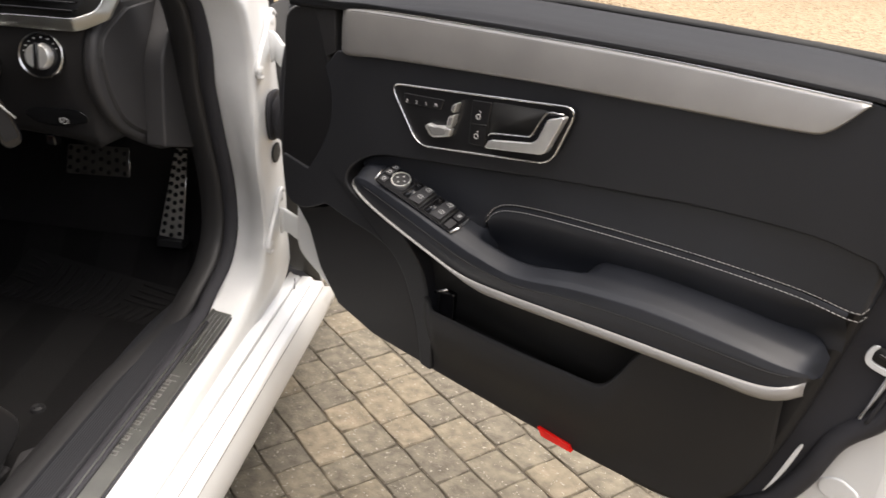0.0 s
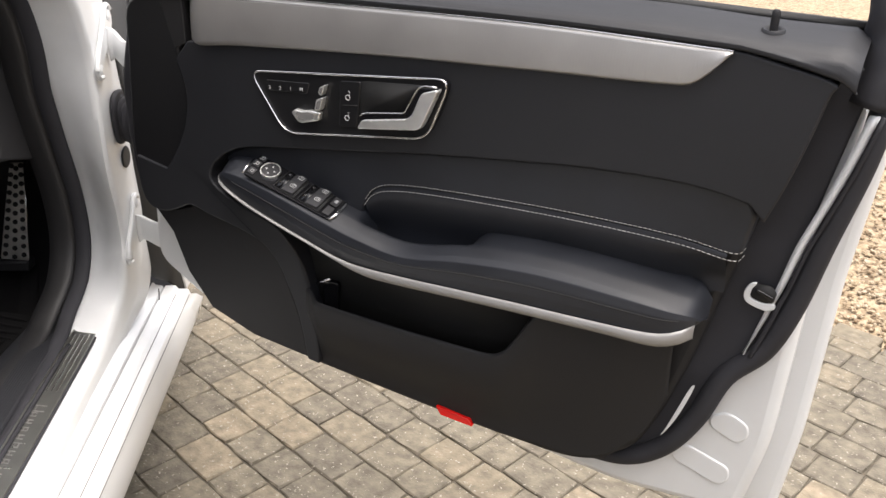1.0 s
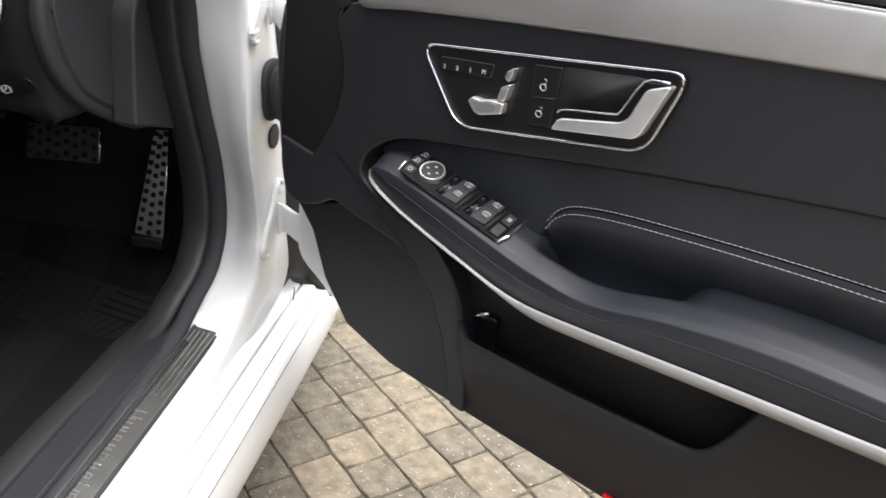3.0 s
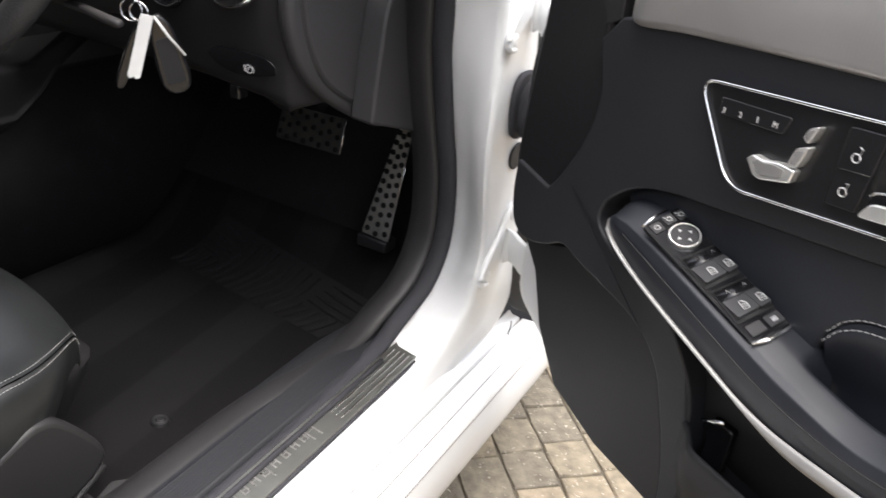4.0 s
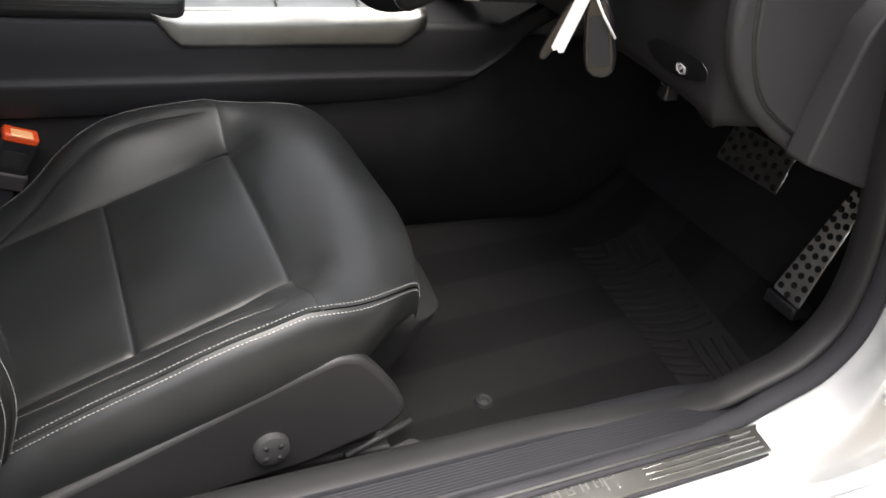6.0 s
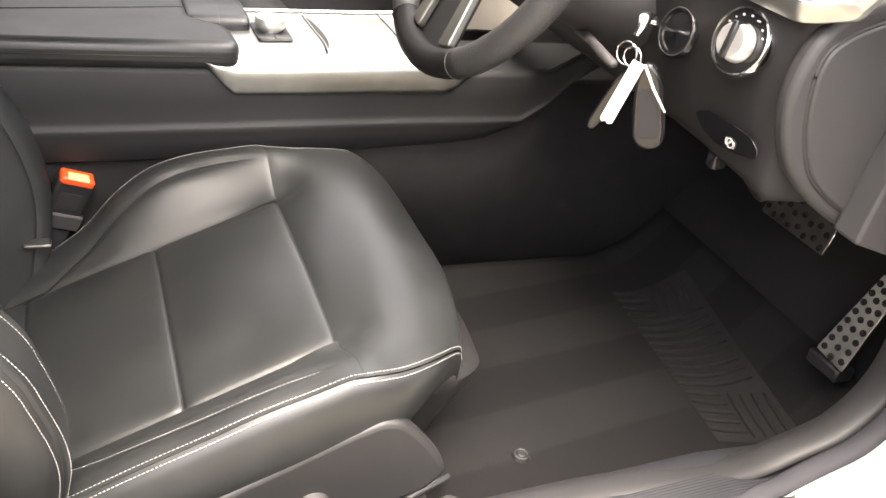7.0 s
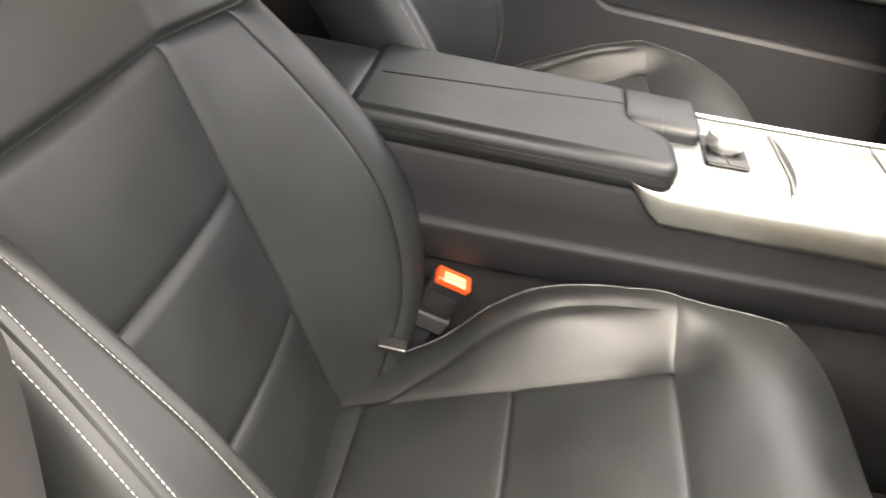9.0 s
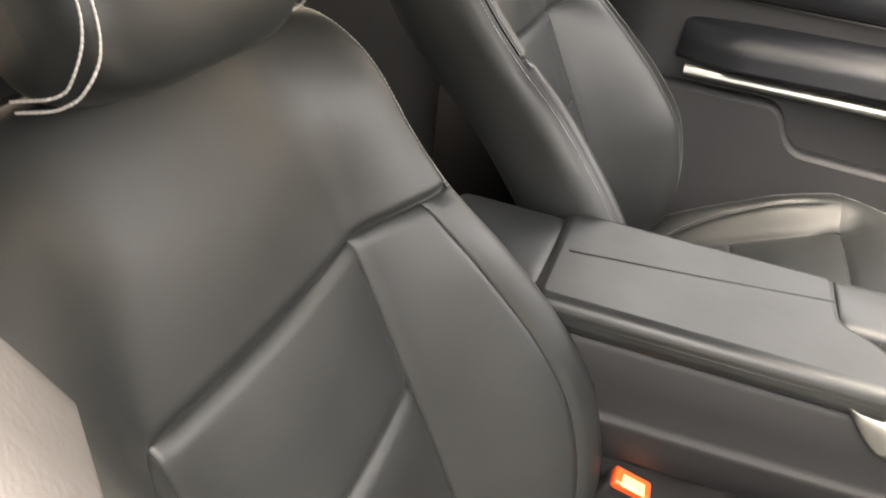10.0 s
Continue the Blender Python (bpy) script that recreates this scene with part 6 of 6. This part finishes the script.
# parking brake field with its lamp symbol
epb = slab("brake_field", rounded([(0.572, 0.776), (0.596, 0.788), (0.640, 0.790), (0.672, 0.789), (0.686, 0.779), (0.684, 0.768), (0.650, 0.759), (0.615, 0.756), (0.588, 0.762)], 0.006), on_face, GLOSS, dash, "smooth black parking brake switch", depth=0.0012, bevel=0.001)
tube("brake_symbol", [on_face(0.642 + 0.0054 * math.cos(k * math.pi / 8), 0.768 + 0.0054 * math.sin(k * math.pi / 8), 0.0026) for k in range(16)], 0.0006, MARK, epb, seg=6, closed=True)
for s in (-1, 1):
    tube("brake_symbol", [on_face(0.642 + s * 0.0076 * math.cos(a), 0.768 + 0.0076 * math.sin(a), 0.0026) for a in (-0.6, -0.3, 0, 0.3, 0.6)], 0.0006, MARK, epb, seg=6)
lettering("brake_mark", "P", 0.0072, facing(on_face(0.642, 0.768, 0.0030), (0, -1, 0.12)), MARK, epb)
box("bonnet_release", (0.585, -0.128, 0.712), (0.602, -0.108, 0.733), GLOSS, dash, "small release lever", 0.003)
# air vent with silver surround and slats
def vent_at(a, b, d):
    return (a, -0.181 - d + 0.030 * ease((a - 0.695) / 0.045) + max(0, b - 0.95) * 0.5, b)


vent_line = rounded([(0.48, 0.940), (0.704, 0.941), (0.728, 0.950), (0.746, 1.0), (0.50, 1.0)], 0.009)
vent_edge = rounded([(0.46, 0.921), (0.708, 0.922), (0.744, 0.938), (0.770, 1.004), (0.46, 1.004)], 0.009)
sweep("vent_surround", [[vent_at(p[0], p[1], d) for p in line] for line, d in ((vent_edge, -0.004), (vent_edge, 0.0035), ([Vector((p[0] * 0.94 + q[0] * 0.06, p[1] * 0.94 + q[1] * 0.06)) for p, q in zip(vent_edge, vent_line)], 0.0050), ([Vector((p[0] * 0.12 + q[0] * 0.88, p[1] * 0.12 + q[1] * 0.88)) for p, q in zip(vent_edge, vent_line)], 0.0062), (vent_line, 0.0055), (vent_line, -0.002))], SATIN, dash, "satin silver vent surround", closed=True)
tube("vent_rim", [vent_at(p[0], p[1], 0.0058) for p in vent_line], 0.0013, CHROME, dash, "bright inner rim of the vent", seg=6, closed=True)
slab("vent_bowl", vent_line, vent_at, VOID, dash, "dark vent duct", depth=0.001, bevel=0)
for k in range(5):
    z = 0.951 + 0.011 * k
    box("vent_slat", (0.50, -0.188 + max(0, z - 0.95) * 0.5, z), (0.704, -0.176 + max(0, z - 0.95) * 0.5, z + 0.0035), GLOSS, dash, "black vent slat", 0.001)
# steering column shroud
sweep("column_shroud", [[Vector((0.400 + 0.070 * math.cos(a) * g, y, 0.825 + dz + 0.060 * math.sin(a) * g)) for a in [2 * math.pi * k / 20 for k in range(20)]] for y, dz, g in ((-0.31, 0.075, 0.72), (-0.28, 0.065, 0.95), (-0.22, 0.045, 1.05), (-0.10, 0.02, 1.1))], HARD, dash, "black steering column shroud", closed=True)

tube("column_stalk", [(0.42, -0.234, 0.817), (0.46, -0.240, 0.817), (0.50, -0.247, 0.815), (0.526, -0.251, 0.814), (0.532, -0.252, 0.814)], [0.0075, 0.0065, 0.0070, 0.0072, 0.0040], GREY, dash, "dark grey stalk on the steering column", seg=12, flat=0.8)

# ---- steering wheel ----
wheel = thing("steering_wheel", "black leather steering wheel with silver lower spokes", "steering wheel")
WH = facing((0.392, -0.352, 0.945), (0, -0.914, 0.407))
RW = 0.188
rim = [WH @ Vector((RW * math.cos(a), RW * math.sin(a), 0)) for a in [2 * math.pi * k / 72 for k in range(72)]]
tube("wheel_rim", rim, 0.0170, GRIP, wheel, "black leather rim", seg=16, closed=True)
lathe("wheel_hub", [(0.0, 0.020), (0.04, 0.018), (0.066, 0.008), (0.075, -0.010), (0.070, -0.04)], WH @ Matrix.Translation((0, -0.005, -0.012)), SOFT, wheel, "padded hub", seg=36)
for s in (-1, 1):
    tube("side_spoke", [WH @ Vector((s * 0.06, 0.0, -0.010)), WH @ Vector((s * 0.12, -0.004, -0.006)), WH @ Vector((s * 0.175, -0.008, 0))], [0.030, 0.022, 0.018], HARD, wheel, "side spoke", seg=12, flat=0.5, up=tuple(WH.to_3x3() @ Vector((0, 0, 1))))
    slab("lower_spoke", rounded([(s * 0.028, -0.055), (s * 0.046, -0.060), (s * 0.058, -0.160), (s * 0.034, -0.166)], 0.006), lambda a, b, d: WH @ Vector((a, b, d - 0.004)), SATIN, wheel, "silver lower spoke", depth=0.010, bevel=0.003)
slab("spoke_insert", rounded([(-0.034, -0.05), (0.034, -0.05), (0.046, -0.176), (-0.046, -0.176)], 0.01), lambda a, b, d: WH @ Vector((a, b, d - 0.014)), DUSK, wheel, "black insert between the spokes", depth=0.008, bevel=0.002)
# perforated grip sections
def grip_cover(a0, a1):
    path = [WH @ Vector((RW * math.cos(a), RW * math.sin(a), 0)) for a in [a0 + (a1 - a0) * k / 10 for k in range(11)]]
    tube("rim_grip", path, 0.0175, PERF, wheel, "perforated leather grip", seg=16)
    for a in (a0, a1):
        c, out, n = WH @ Vector((RW * math.cos(a), RW * math.sin(a), 0)), WH.to_3x3() @ Vector((math.cos(a), math.sin(a), 0)), WH.to_3x3() @ Vector((0, 0, 1))
        tube("grip_seam", [c + (out * math.cos(t) + n * math.sin(t)) * 0.0178 for t in [2 * math.pi * k / 20 for k in range(20)]], 0.0005, GREY, wheel, "thin grey seam", seg=6, closed=True)


grip_cover(radians(-62), radians(-8))
grip_cover(radians(188), radians(242))

# ---- keys in the ignition ----
keys = thing("car_keys", "keys with white paper tag hanging from the ignition", "keys")
KX, KY, KZ = 0.560, -0.255, 0.852
KS = 1.16
blade = [IG @ Vector((0, 0, -0.004)), IG @ Vector((0.001, 0, 0.016)), Vector((0.533, -0.214, 0.866)), Vector((0.538, -0.228, 0.868))]
tube("key_blade", blade, [0.0045, 0.0050, 0.0095, 0.0085], CHROME, keys, "bright metal key", seg=8, flat=0.45)
tube("key_bow", smooth_line([(0.534, -0.222, 0.872), (0.545, -0.236, 0.874), (0.556, -0.247, 0.868), (0.560, -0.254, 0.858)], 4), [0.0085, 0.0098, 0.0094, 0.0090, 0.0080, 0.0086, 0.0074, 0.0066, 0.0058, 0.0052, 0.0046, 0.0040, 0.0036], CHROME, keys, "bright bow of the key", seg=7, flat=0.5)
for r, ox in ((0.013, -0.006), (0.011, 0.006)):
    tube("key_ring", [(KX + ox + r * math.cos(a) * 0.9, KY + r * 0.4 * math.cos(a), KZ - 0.016 + r * math.sin(a)) for a in [2 * math.pi * k / 20 for k in range(20)]], 0.0011, CHROME, keys, "steel split ring", seg=6, closed=True)
def hang(x, z, d, lean_by, shift):
    """Hanging pieces face the open door; lean_by swings them sideways."""
    c = Vector((KX + 0.012, KY + 0.010, KZ - 0.022))
    x, z, d = x * KS, z * KS, d * KS
    side, face_n = Vector((0.62, 0.785, 0)), Vector((0.785, -0.62, 0))
    return c + side * (x * math.cos(lean_by) + z * math.sin(lean_by) + shift) + Vector((0, 0, z * math.cos(lean_by) - x * math.sin(lean_by))) + face_n * d


slab("paper_tag", rounded([(-0.0062, 0.004), (0.0062, 0.004), (0.0064, -0.060), (0.0022, -0.0625), (0.0, -0.0600), (-0.0035, -0.0630), (-0.0064, -0.060)], 0.001), lambda a, b, d: hang(a, b, d + 0.008, 0.25, -0.004), TAG, keys, "white paper tag", depth=0.0012, bevel=0.0003)
fob = slab("key_fob", smooth_line([(0.0, 0.006), (0.011, -0.008), (0.015, -0.040), (0.015, -0.066), (0.007, -0.077), (-0.007, -0.077), (-0.015, -0.066), (-0.015, -0.040), (-0.011, -0.008)], 4, True), lambda a, b, d: hang(a, b - 0.002, d - 0.006, -0.26, 0.008), GLOSS, keys, "black key fob", depth=0.013, bevel=0.004, segs=3)
slab("fob_inlay", rounded([(-0.009, -0.018), (0.009, -0.018), (0.010, -0.066), (-0.010, -0.066)], 0.005), lambda a, b, d: hang(a, b - 0.002, d + 0.0072, -0.26, 0.008), DUSK, fob, "grey key pad", depth=0.001, bevel=0.0003)
slab("second_key", smooth_line([(0.0, 0.0), (0.010, -0.015), (0.012, -0.045), (0.008, -0.070), (-0.008, -0.070), (-0.012, -0.045), (-0.010, -0.015)], 4, True), lambda a, b, d: hang(a * 0.5, b - 0.004, d - 0.006, 0.34, -0.008), GLOSS, keys, "black second key", depth=0.010, bevel=0.003)
tube("tag_cord", [hang(0.004, 0.002, 0.010, -0.3, 0.0), hang(0.008, -0.020, 0.012, -0.3, 0.004), hang(0.012, -0.042, 0.012, -0.35, 0.008)], 0.0016, TAG, keys, "white plastic tie", seg=6)

# ---- pedals and mat ----
def pedal(name, label, corners, rows, cols, metal, foot=None):
    """A studded metal pedal plate on four corners, bottom left, bottom right, top right, top left."""
    p = thing(name, label, "pedal")
    c = [Vector(q) for q in corners]
    n = (c[1] - c[0]).cross(c[3] - c[0]).normalized()
    if n.y > 0:
        n = -n

    def at(a, b, d):
        q = (c[0] * (1 - a) + c[1] * a) * (1 - b) + (c[3] * (1 - a) + c[2] * a) * b
        return q + n * d
    slab("pedal_plate", [Vector(q) for q in ((0.03, 0), (0.97, 0), (1, 0.03), (1, 0.97), (0.97, 1), (0.03, 1), (0, 0.97), (0, 0.03))], at, metal, p, "brushed steel pedal plate", depth=0.004, bevel=0.0012)
    r = 0.0050
    for i in range(cols):
        for j in range(rows):
            a = (i + 0.5) / cols
            b = (j + (0.35 if i % 2 else 0.65)) / rows
            m = facing(at(a, b, 0.004), n)
            lathe("rubber_stud", [(0.0, 0.0034), (r * 0.8, 0.0031), (r, 0.0016), (r, -0.001)], m, HEEL, p, seg=10)
    # Thin chrome line drawn as the glint on the plate's right edge.
    tube("plate_edge", [at(1.0, 0.02, 0.002), at(1.0, 0.98, 0.002)], 0.0014, CHROME, p, "chrome line as the glint on the plate edge", seg=6)
    if foot:
        tube("pedal_arm", [at(0.5, 0.8, -0.004)] + [Vector(q) for q in foot], 0.008, RUBBER, p, "black pedal arm", seg=8)
    return p


pedal("accelerator_pedal", "studded steel accelerator pedal", [(0.611, 0.172, 0.418), (0.666, 0.172, 0.414), (0.670, 0.216, 0.604), (0.645, 0.214, 0.603)], 11, 3, STEEL, foot=[(0.65, 0.33, 0.64)])
# The brake plate takes the darkened steel in place of the dashboard's shade.
pedal("brake_pedal", "studded steel brake pedal", [(0.400, 0.195, 0.528), (0.566, 0.160, 0.548), (0.560, 0.180, 0.606), (0.398, 0.218, 0.586)], 3, 8, SHADED_STEEL, foot=[(0.47, 0.30, 0.66), (0.47, 0.36, 0.85)])
box("pedal_foot", (0.604, 0.165, 0.392), (0.664, 0.20, 0.414), DUSK, bpy.data.objects["accelerator_pedal"], "black rubber foot of the pedal", 0.004)
pedal("parking_brake_pedal", "small studded parking brake pedal", [(0.255, 0.10, 0.640), (0.300, 0.085, 0.645), (0.298, 0.095, 0.685), (0.253, 0.11, 0.680)], 2, 3, SHADED_STEEL, foot=[(0.27, 0.3, 0.78)])

floor_mat = thing("floor_mat", "black velour floor mat with ribbed rubber heel pad", "floor mat")


def mat_z(y):
    return 0.268 + 0.36 * 1.1 * ease((y + 1.75 - 1.83) / 0.5) + 0.012


sheet("mat_sheet", lambda u, v: (0.122 + 0.558 * u - 0.03 * ease((v - 0.8) / 0.2) * u, -0.46 + 0.70 * v, mat_z(-0.46 + 0.70 * v)), 24, 32, VELOUR, floor_mat, "black velour with banded nap", thick=0.008)
def pad_at(u, v, lift=0.0):
    x, y = 0.252 + 0.383 * u + (0.024 + 0.011 * u) * v, 0.068 - 0.043 * u + (0.128 - 0.006 * u) * v
    return Vector((x, y, mat_z(y) + 0.002 + lift))


padm = sheet("heel_pad", pad_at, 24, 14, HEEL, floor_mat, "black rubber heel pad")


def pad_rib(a, b):
    tube("pad_rib", [pad_at(a[0] + (b[0] - a[0]) * k / 4, a[1] + (b[1] - a[1]) * k / 4, 0.0022) for k in range(5)], [0.0020, 0.0034, 0.0034, 0.0034, 0.0022], CARPET, padm, seg=8)


for k in range(18):
    u = 0.02 + 0.054 * k
    pad_rib((u, 0.01), (u + 0.01, 0.40 if u < 0.22 else (0.45 if u > 0.70 else 0.92)))
for k in range(4):
    pad_rib((0.015 + 0.01 * k, 0.50 + 0.13 * k), (0.20, 0.46 + 0.12 * k))
    pad_rib((0.73 + 0.012 * k, 0.56 + 0.12 * k), (0.97, 0.50 + 0.13 * k))
lathe("mat_stud", [(0.0, 0.007), (0.005, 0.007), (0.007, 0.005), (0.009, 0.0060), (0.0115, 0.005), (0.0135, 0.0)], Matrix.Translation((0.597, -0.283, mat_z(-0.283))), DUSK, floor_mat, "round dark mat fastener", seg=20)

# ---- ground outside ----
def ground_sheet():
    g = raw("ground", [(-150, -150, -0.030), (150, -150, -0.030), (150, 150, -0.030), (-150, 150, -0.030)], [(0, 1, 2, 3)], GRAVEL, smooth=False)
    return tagged(g, "buff gravel drive spreading to the distance", "ground", kind="structure")


ground_sheet()
ALONG, ACROSS = Vector((0.68, -0.733)), Vector((0.733, 0.68))
EDGE = 2.27
paving = thing("pavement", "weathered grey and buff block paving", "pavement", kind="structure")
lo = [ALONG * a + ACROSS * b for a, b in ((-3.15, -2.38), (3.38, -2.38), (3.38, EDGE), (-3.15, EDGE))]
raw("paving_bed", [(p.x, p.y, -0.0055) for p in lo] + [(p.x, p.y, -0.06) for p in lo], [(0, 1, 2, 3), (0, 1, 5, 4), (1, 2, 6, 5), (2, 3, 7, 6), (3, 0, 4, 7)], PLASTER, paving, "dark sandy joints", smooth=False)
rng = random.Random(4)


def block(length, width, seed):
    """A tumbled block: chamfered top with uneven edges, 1 unit each way scaled to size."""
    r = random.Random(seed)
    v = []
    rows = [(1.0, -0.03), (1.0, -0.0030), (0.955, 0.0)]
    for g, z in rows:
        k = 0.0022
        ax, ay = length / 2 - (k if g < 1 else 0.0), width / 2 - (k if g < 1 else 0.0)
        for sx, sy in ((-1, -1), (0, -1), (1, -1), (1, 0), (1, 1), (0, 1), (-1, 1), (-1, 0)):
            cx = 0.0026 if sx and sy else 0.0
            v.append((sx * (ax - cx) + r.uniform(-1, 1) * 0.0010, sy * (ay - cx) + r.uniform(-1, 1) * 0.0010, z + (r.uniform(-1, 1) * 0.0008 if z == 0 else 0)))
    f = [(8 * j + i, 8 * j + (i + 1) % 8, 8 * j + 8 + (i + 1) % 8, 8 * j + 8 + i) for j in range(2) for i in range(8)] + [tuple(range(16, 24))]
    return v, f


LENGTHS = (0.088, 0.099, 0.113, 0.136)
WIDTH = 0.0925
shared = []
for k in range(12):
    v, f = block(LENGTHS[k % 4] - 0.0010, WIDTH - 0.0010, k)
    me = bpy.data.meshes.new("paver")
    me.from_pydata(v, [], f)
    for p in me.polygons:
        p.use_smooth = False
    me.materials.append(PAVER)
    shared.append((v, f, me))
turn = math.degrees(math.atan2(ALONG.y, ALONG.x))
far_v, far_f, laid = [], [], 0
b = -2.4
while b < EDGE - 0.02:
    a = -3.2 + rng.uniform(0, 0.1)
    while a < 3.4:
        k = rng.choice((0, 1, 1, 2, 2, 3)) + 4 * rng.randrange(3)
        v, f, me = shared[k]
        length = LENGTHS[k % 4]
        c = ALONG * (a + length / 2) + ACROSS * (b + WIDTH / 2)
        h, tx, ty = rng.uniform(-0.0012, 0.0012), rng.uniform(-0.4, 0.4), rng.uniform(-0.4, 0.4)
        m = pose(c.x, c.y, h, tx, ty, turn + rng.uniform(-0.5, 0.5))
        if 0.72 < c.x < 2.75 and -0.62 < c.y < 0.75 and laid < 300:
            ob = new("paver", me)
            ob.parent = paving
            ob.matrix_world = m
            laid += 1
        else:
            base = len(far_v)
            far_v += [m @ Vector(p) for p in v]
            far_f += [tuple(base + i for i in q) for q in f]
        a += length
    b += WIDTH
rest = raw("far_pavers", far_v, far_f, PAVER_JOINED, paving, "further block paving", smooth=False)
rest["kind"] = "stuff"
# pale edging setts between paving and gravel
for k in range(9):
    c = ALONG * (1.05 + 0.145 * k) + ACROSS * (EDGE + 0.05)
    ob = box("edging_sett", (-0.062, -0.045, -0.05), (0.062, 0.045, 0.0), PAVER, paving, bevel=0.006)
    ob.matrix_world = pose(c.x, c.y, 0.002, 0, 0, turn)

# loose stones of the gravel where it lies nearest
rng = random.Random(9)
sv, sf = [], []
ICO = [(0, 0, 1), (0.9, 0, 0.35), (0.28, 0.85, 0.35), (-0.72, 0.53, 0.35), (-0.72, -0.53, 0.35), (0.28, -0.85, 0.35), (0.72, 0.5, -0.4), (-0.28, 0.85, -0.4), (-0.9, 0, -0.4), (-0.28, -0.85, -0.4), (0.72, -0.5, -0.4)]
ICF = [(0, 1, 2), (0, 2, 3), (0, 3, 4), (0, 4, 5), (0, 5, 1), (1, 6, 2), (2, 7, 3), (3, 8, 4), (4, 9, 5), (5, 10, 1), (2, 6, 7), (3, 7, 8), (4, 8, 9), (5, 9, 10), (1, 10, 6)]
count = 0
while count < 24000:
    a, c = rng.uniform(-5.5, 1.8), EDGE + 0.10 + 3.4 * rng.random() ** 1.5
    p = ALONG * a + ACROSS * c
    if p.x < 0.2:
        continue
    r = rng.uniform(0.0045, 0.010)
    m = pose(p.x, p.y, -0.026 + r * 0.5, rng.uniform(-40, 40), rng.uniform(-40, 40), rng.uniform(0, 360)) @ Matrix.Diagonal((r * rng.uniform(0.8, 1.3), r, r * rng.uniform(0.5, 0.8), 1))
    base = len(sv)
    sv += [m @ Vector(q) for q in ICO]
    sf += [tuple(base + i for i in q) for q in ICF]
    count += 1
me = bpy.data.meshes.new("gravel")
me.from_pydata([tuple(q) for q in sv], [], sf)
me.materials.append(STONE)
tagged(new("gravel", me), "loose buff gravel stones beside the paving", "gravel", kind="stuff")

# Plain walls added beside and behind the car, out of view, to cut low skylight.
for name, lo, hi in (("wall_east", (5.2, -7.0, -0.05), (5.5, 2.5, 2.0)), ("wall_west", (-5.5, -7.0, -0.05), (-5.2, 9.0, 3.4)), ("wall_south", (-5.2, -7.3, -0.05), (5.2, -7.0, 3.2)), ("wall_north", (-5.5, 9.0, -0.05), (5.5, 9.3, 5.2))):
    tagged(box(name, lo, hi, RENDER, bevel=0.01), "plain unseen rendered wall added to hold back low skylight", "wall", kind="structure")
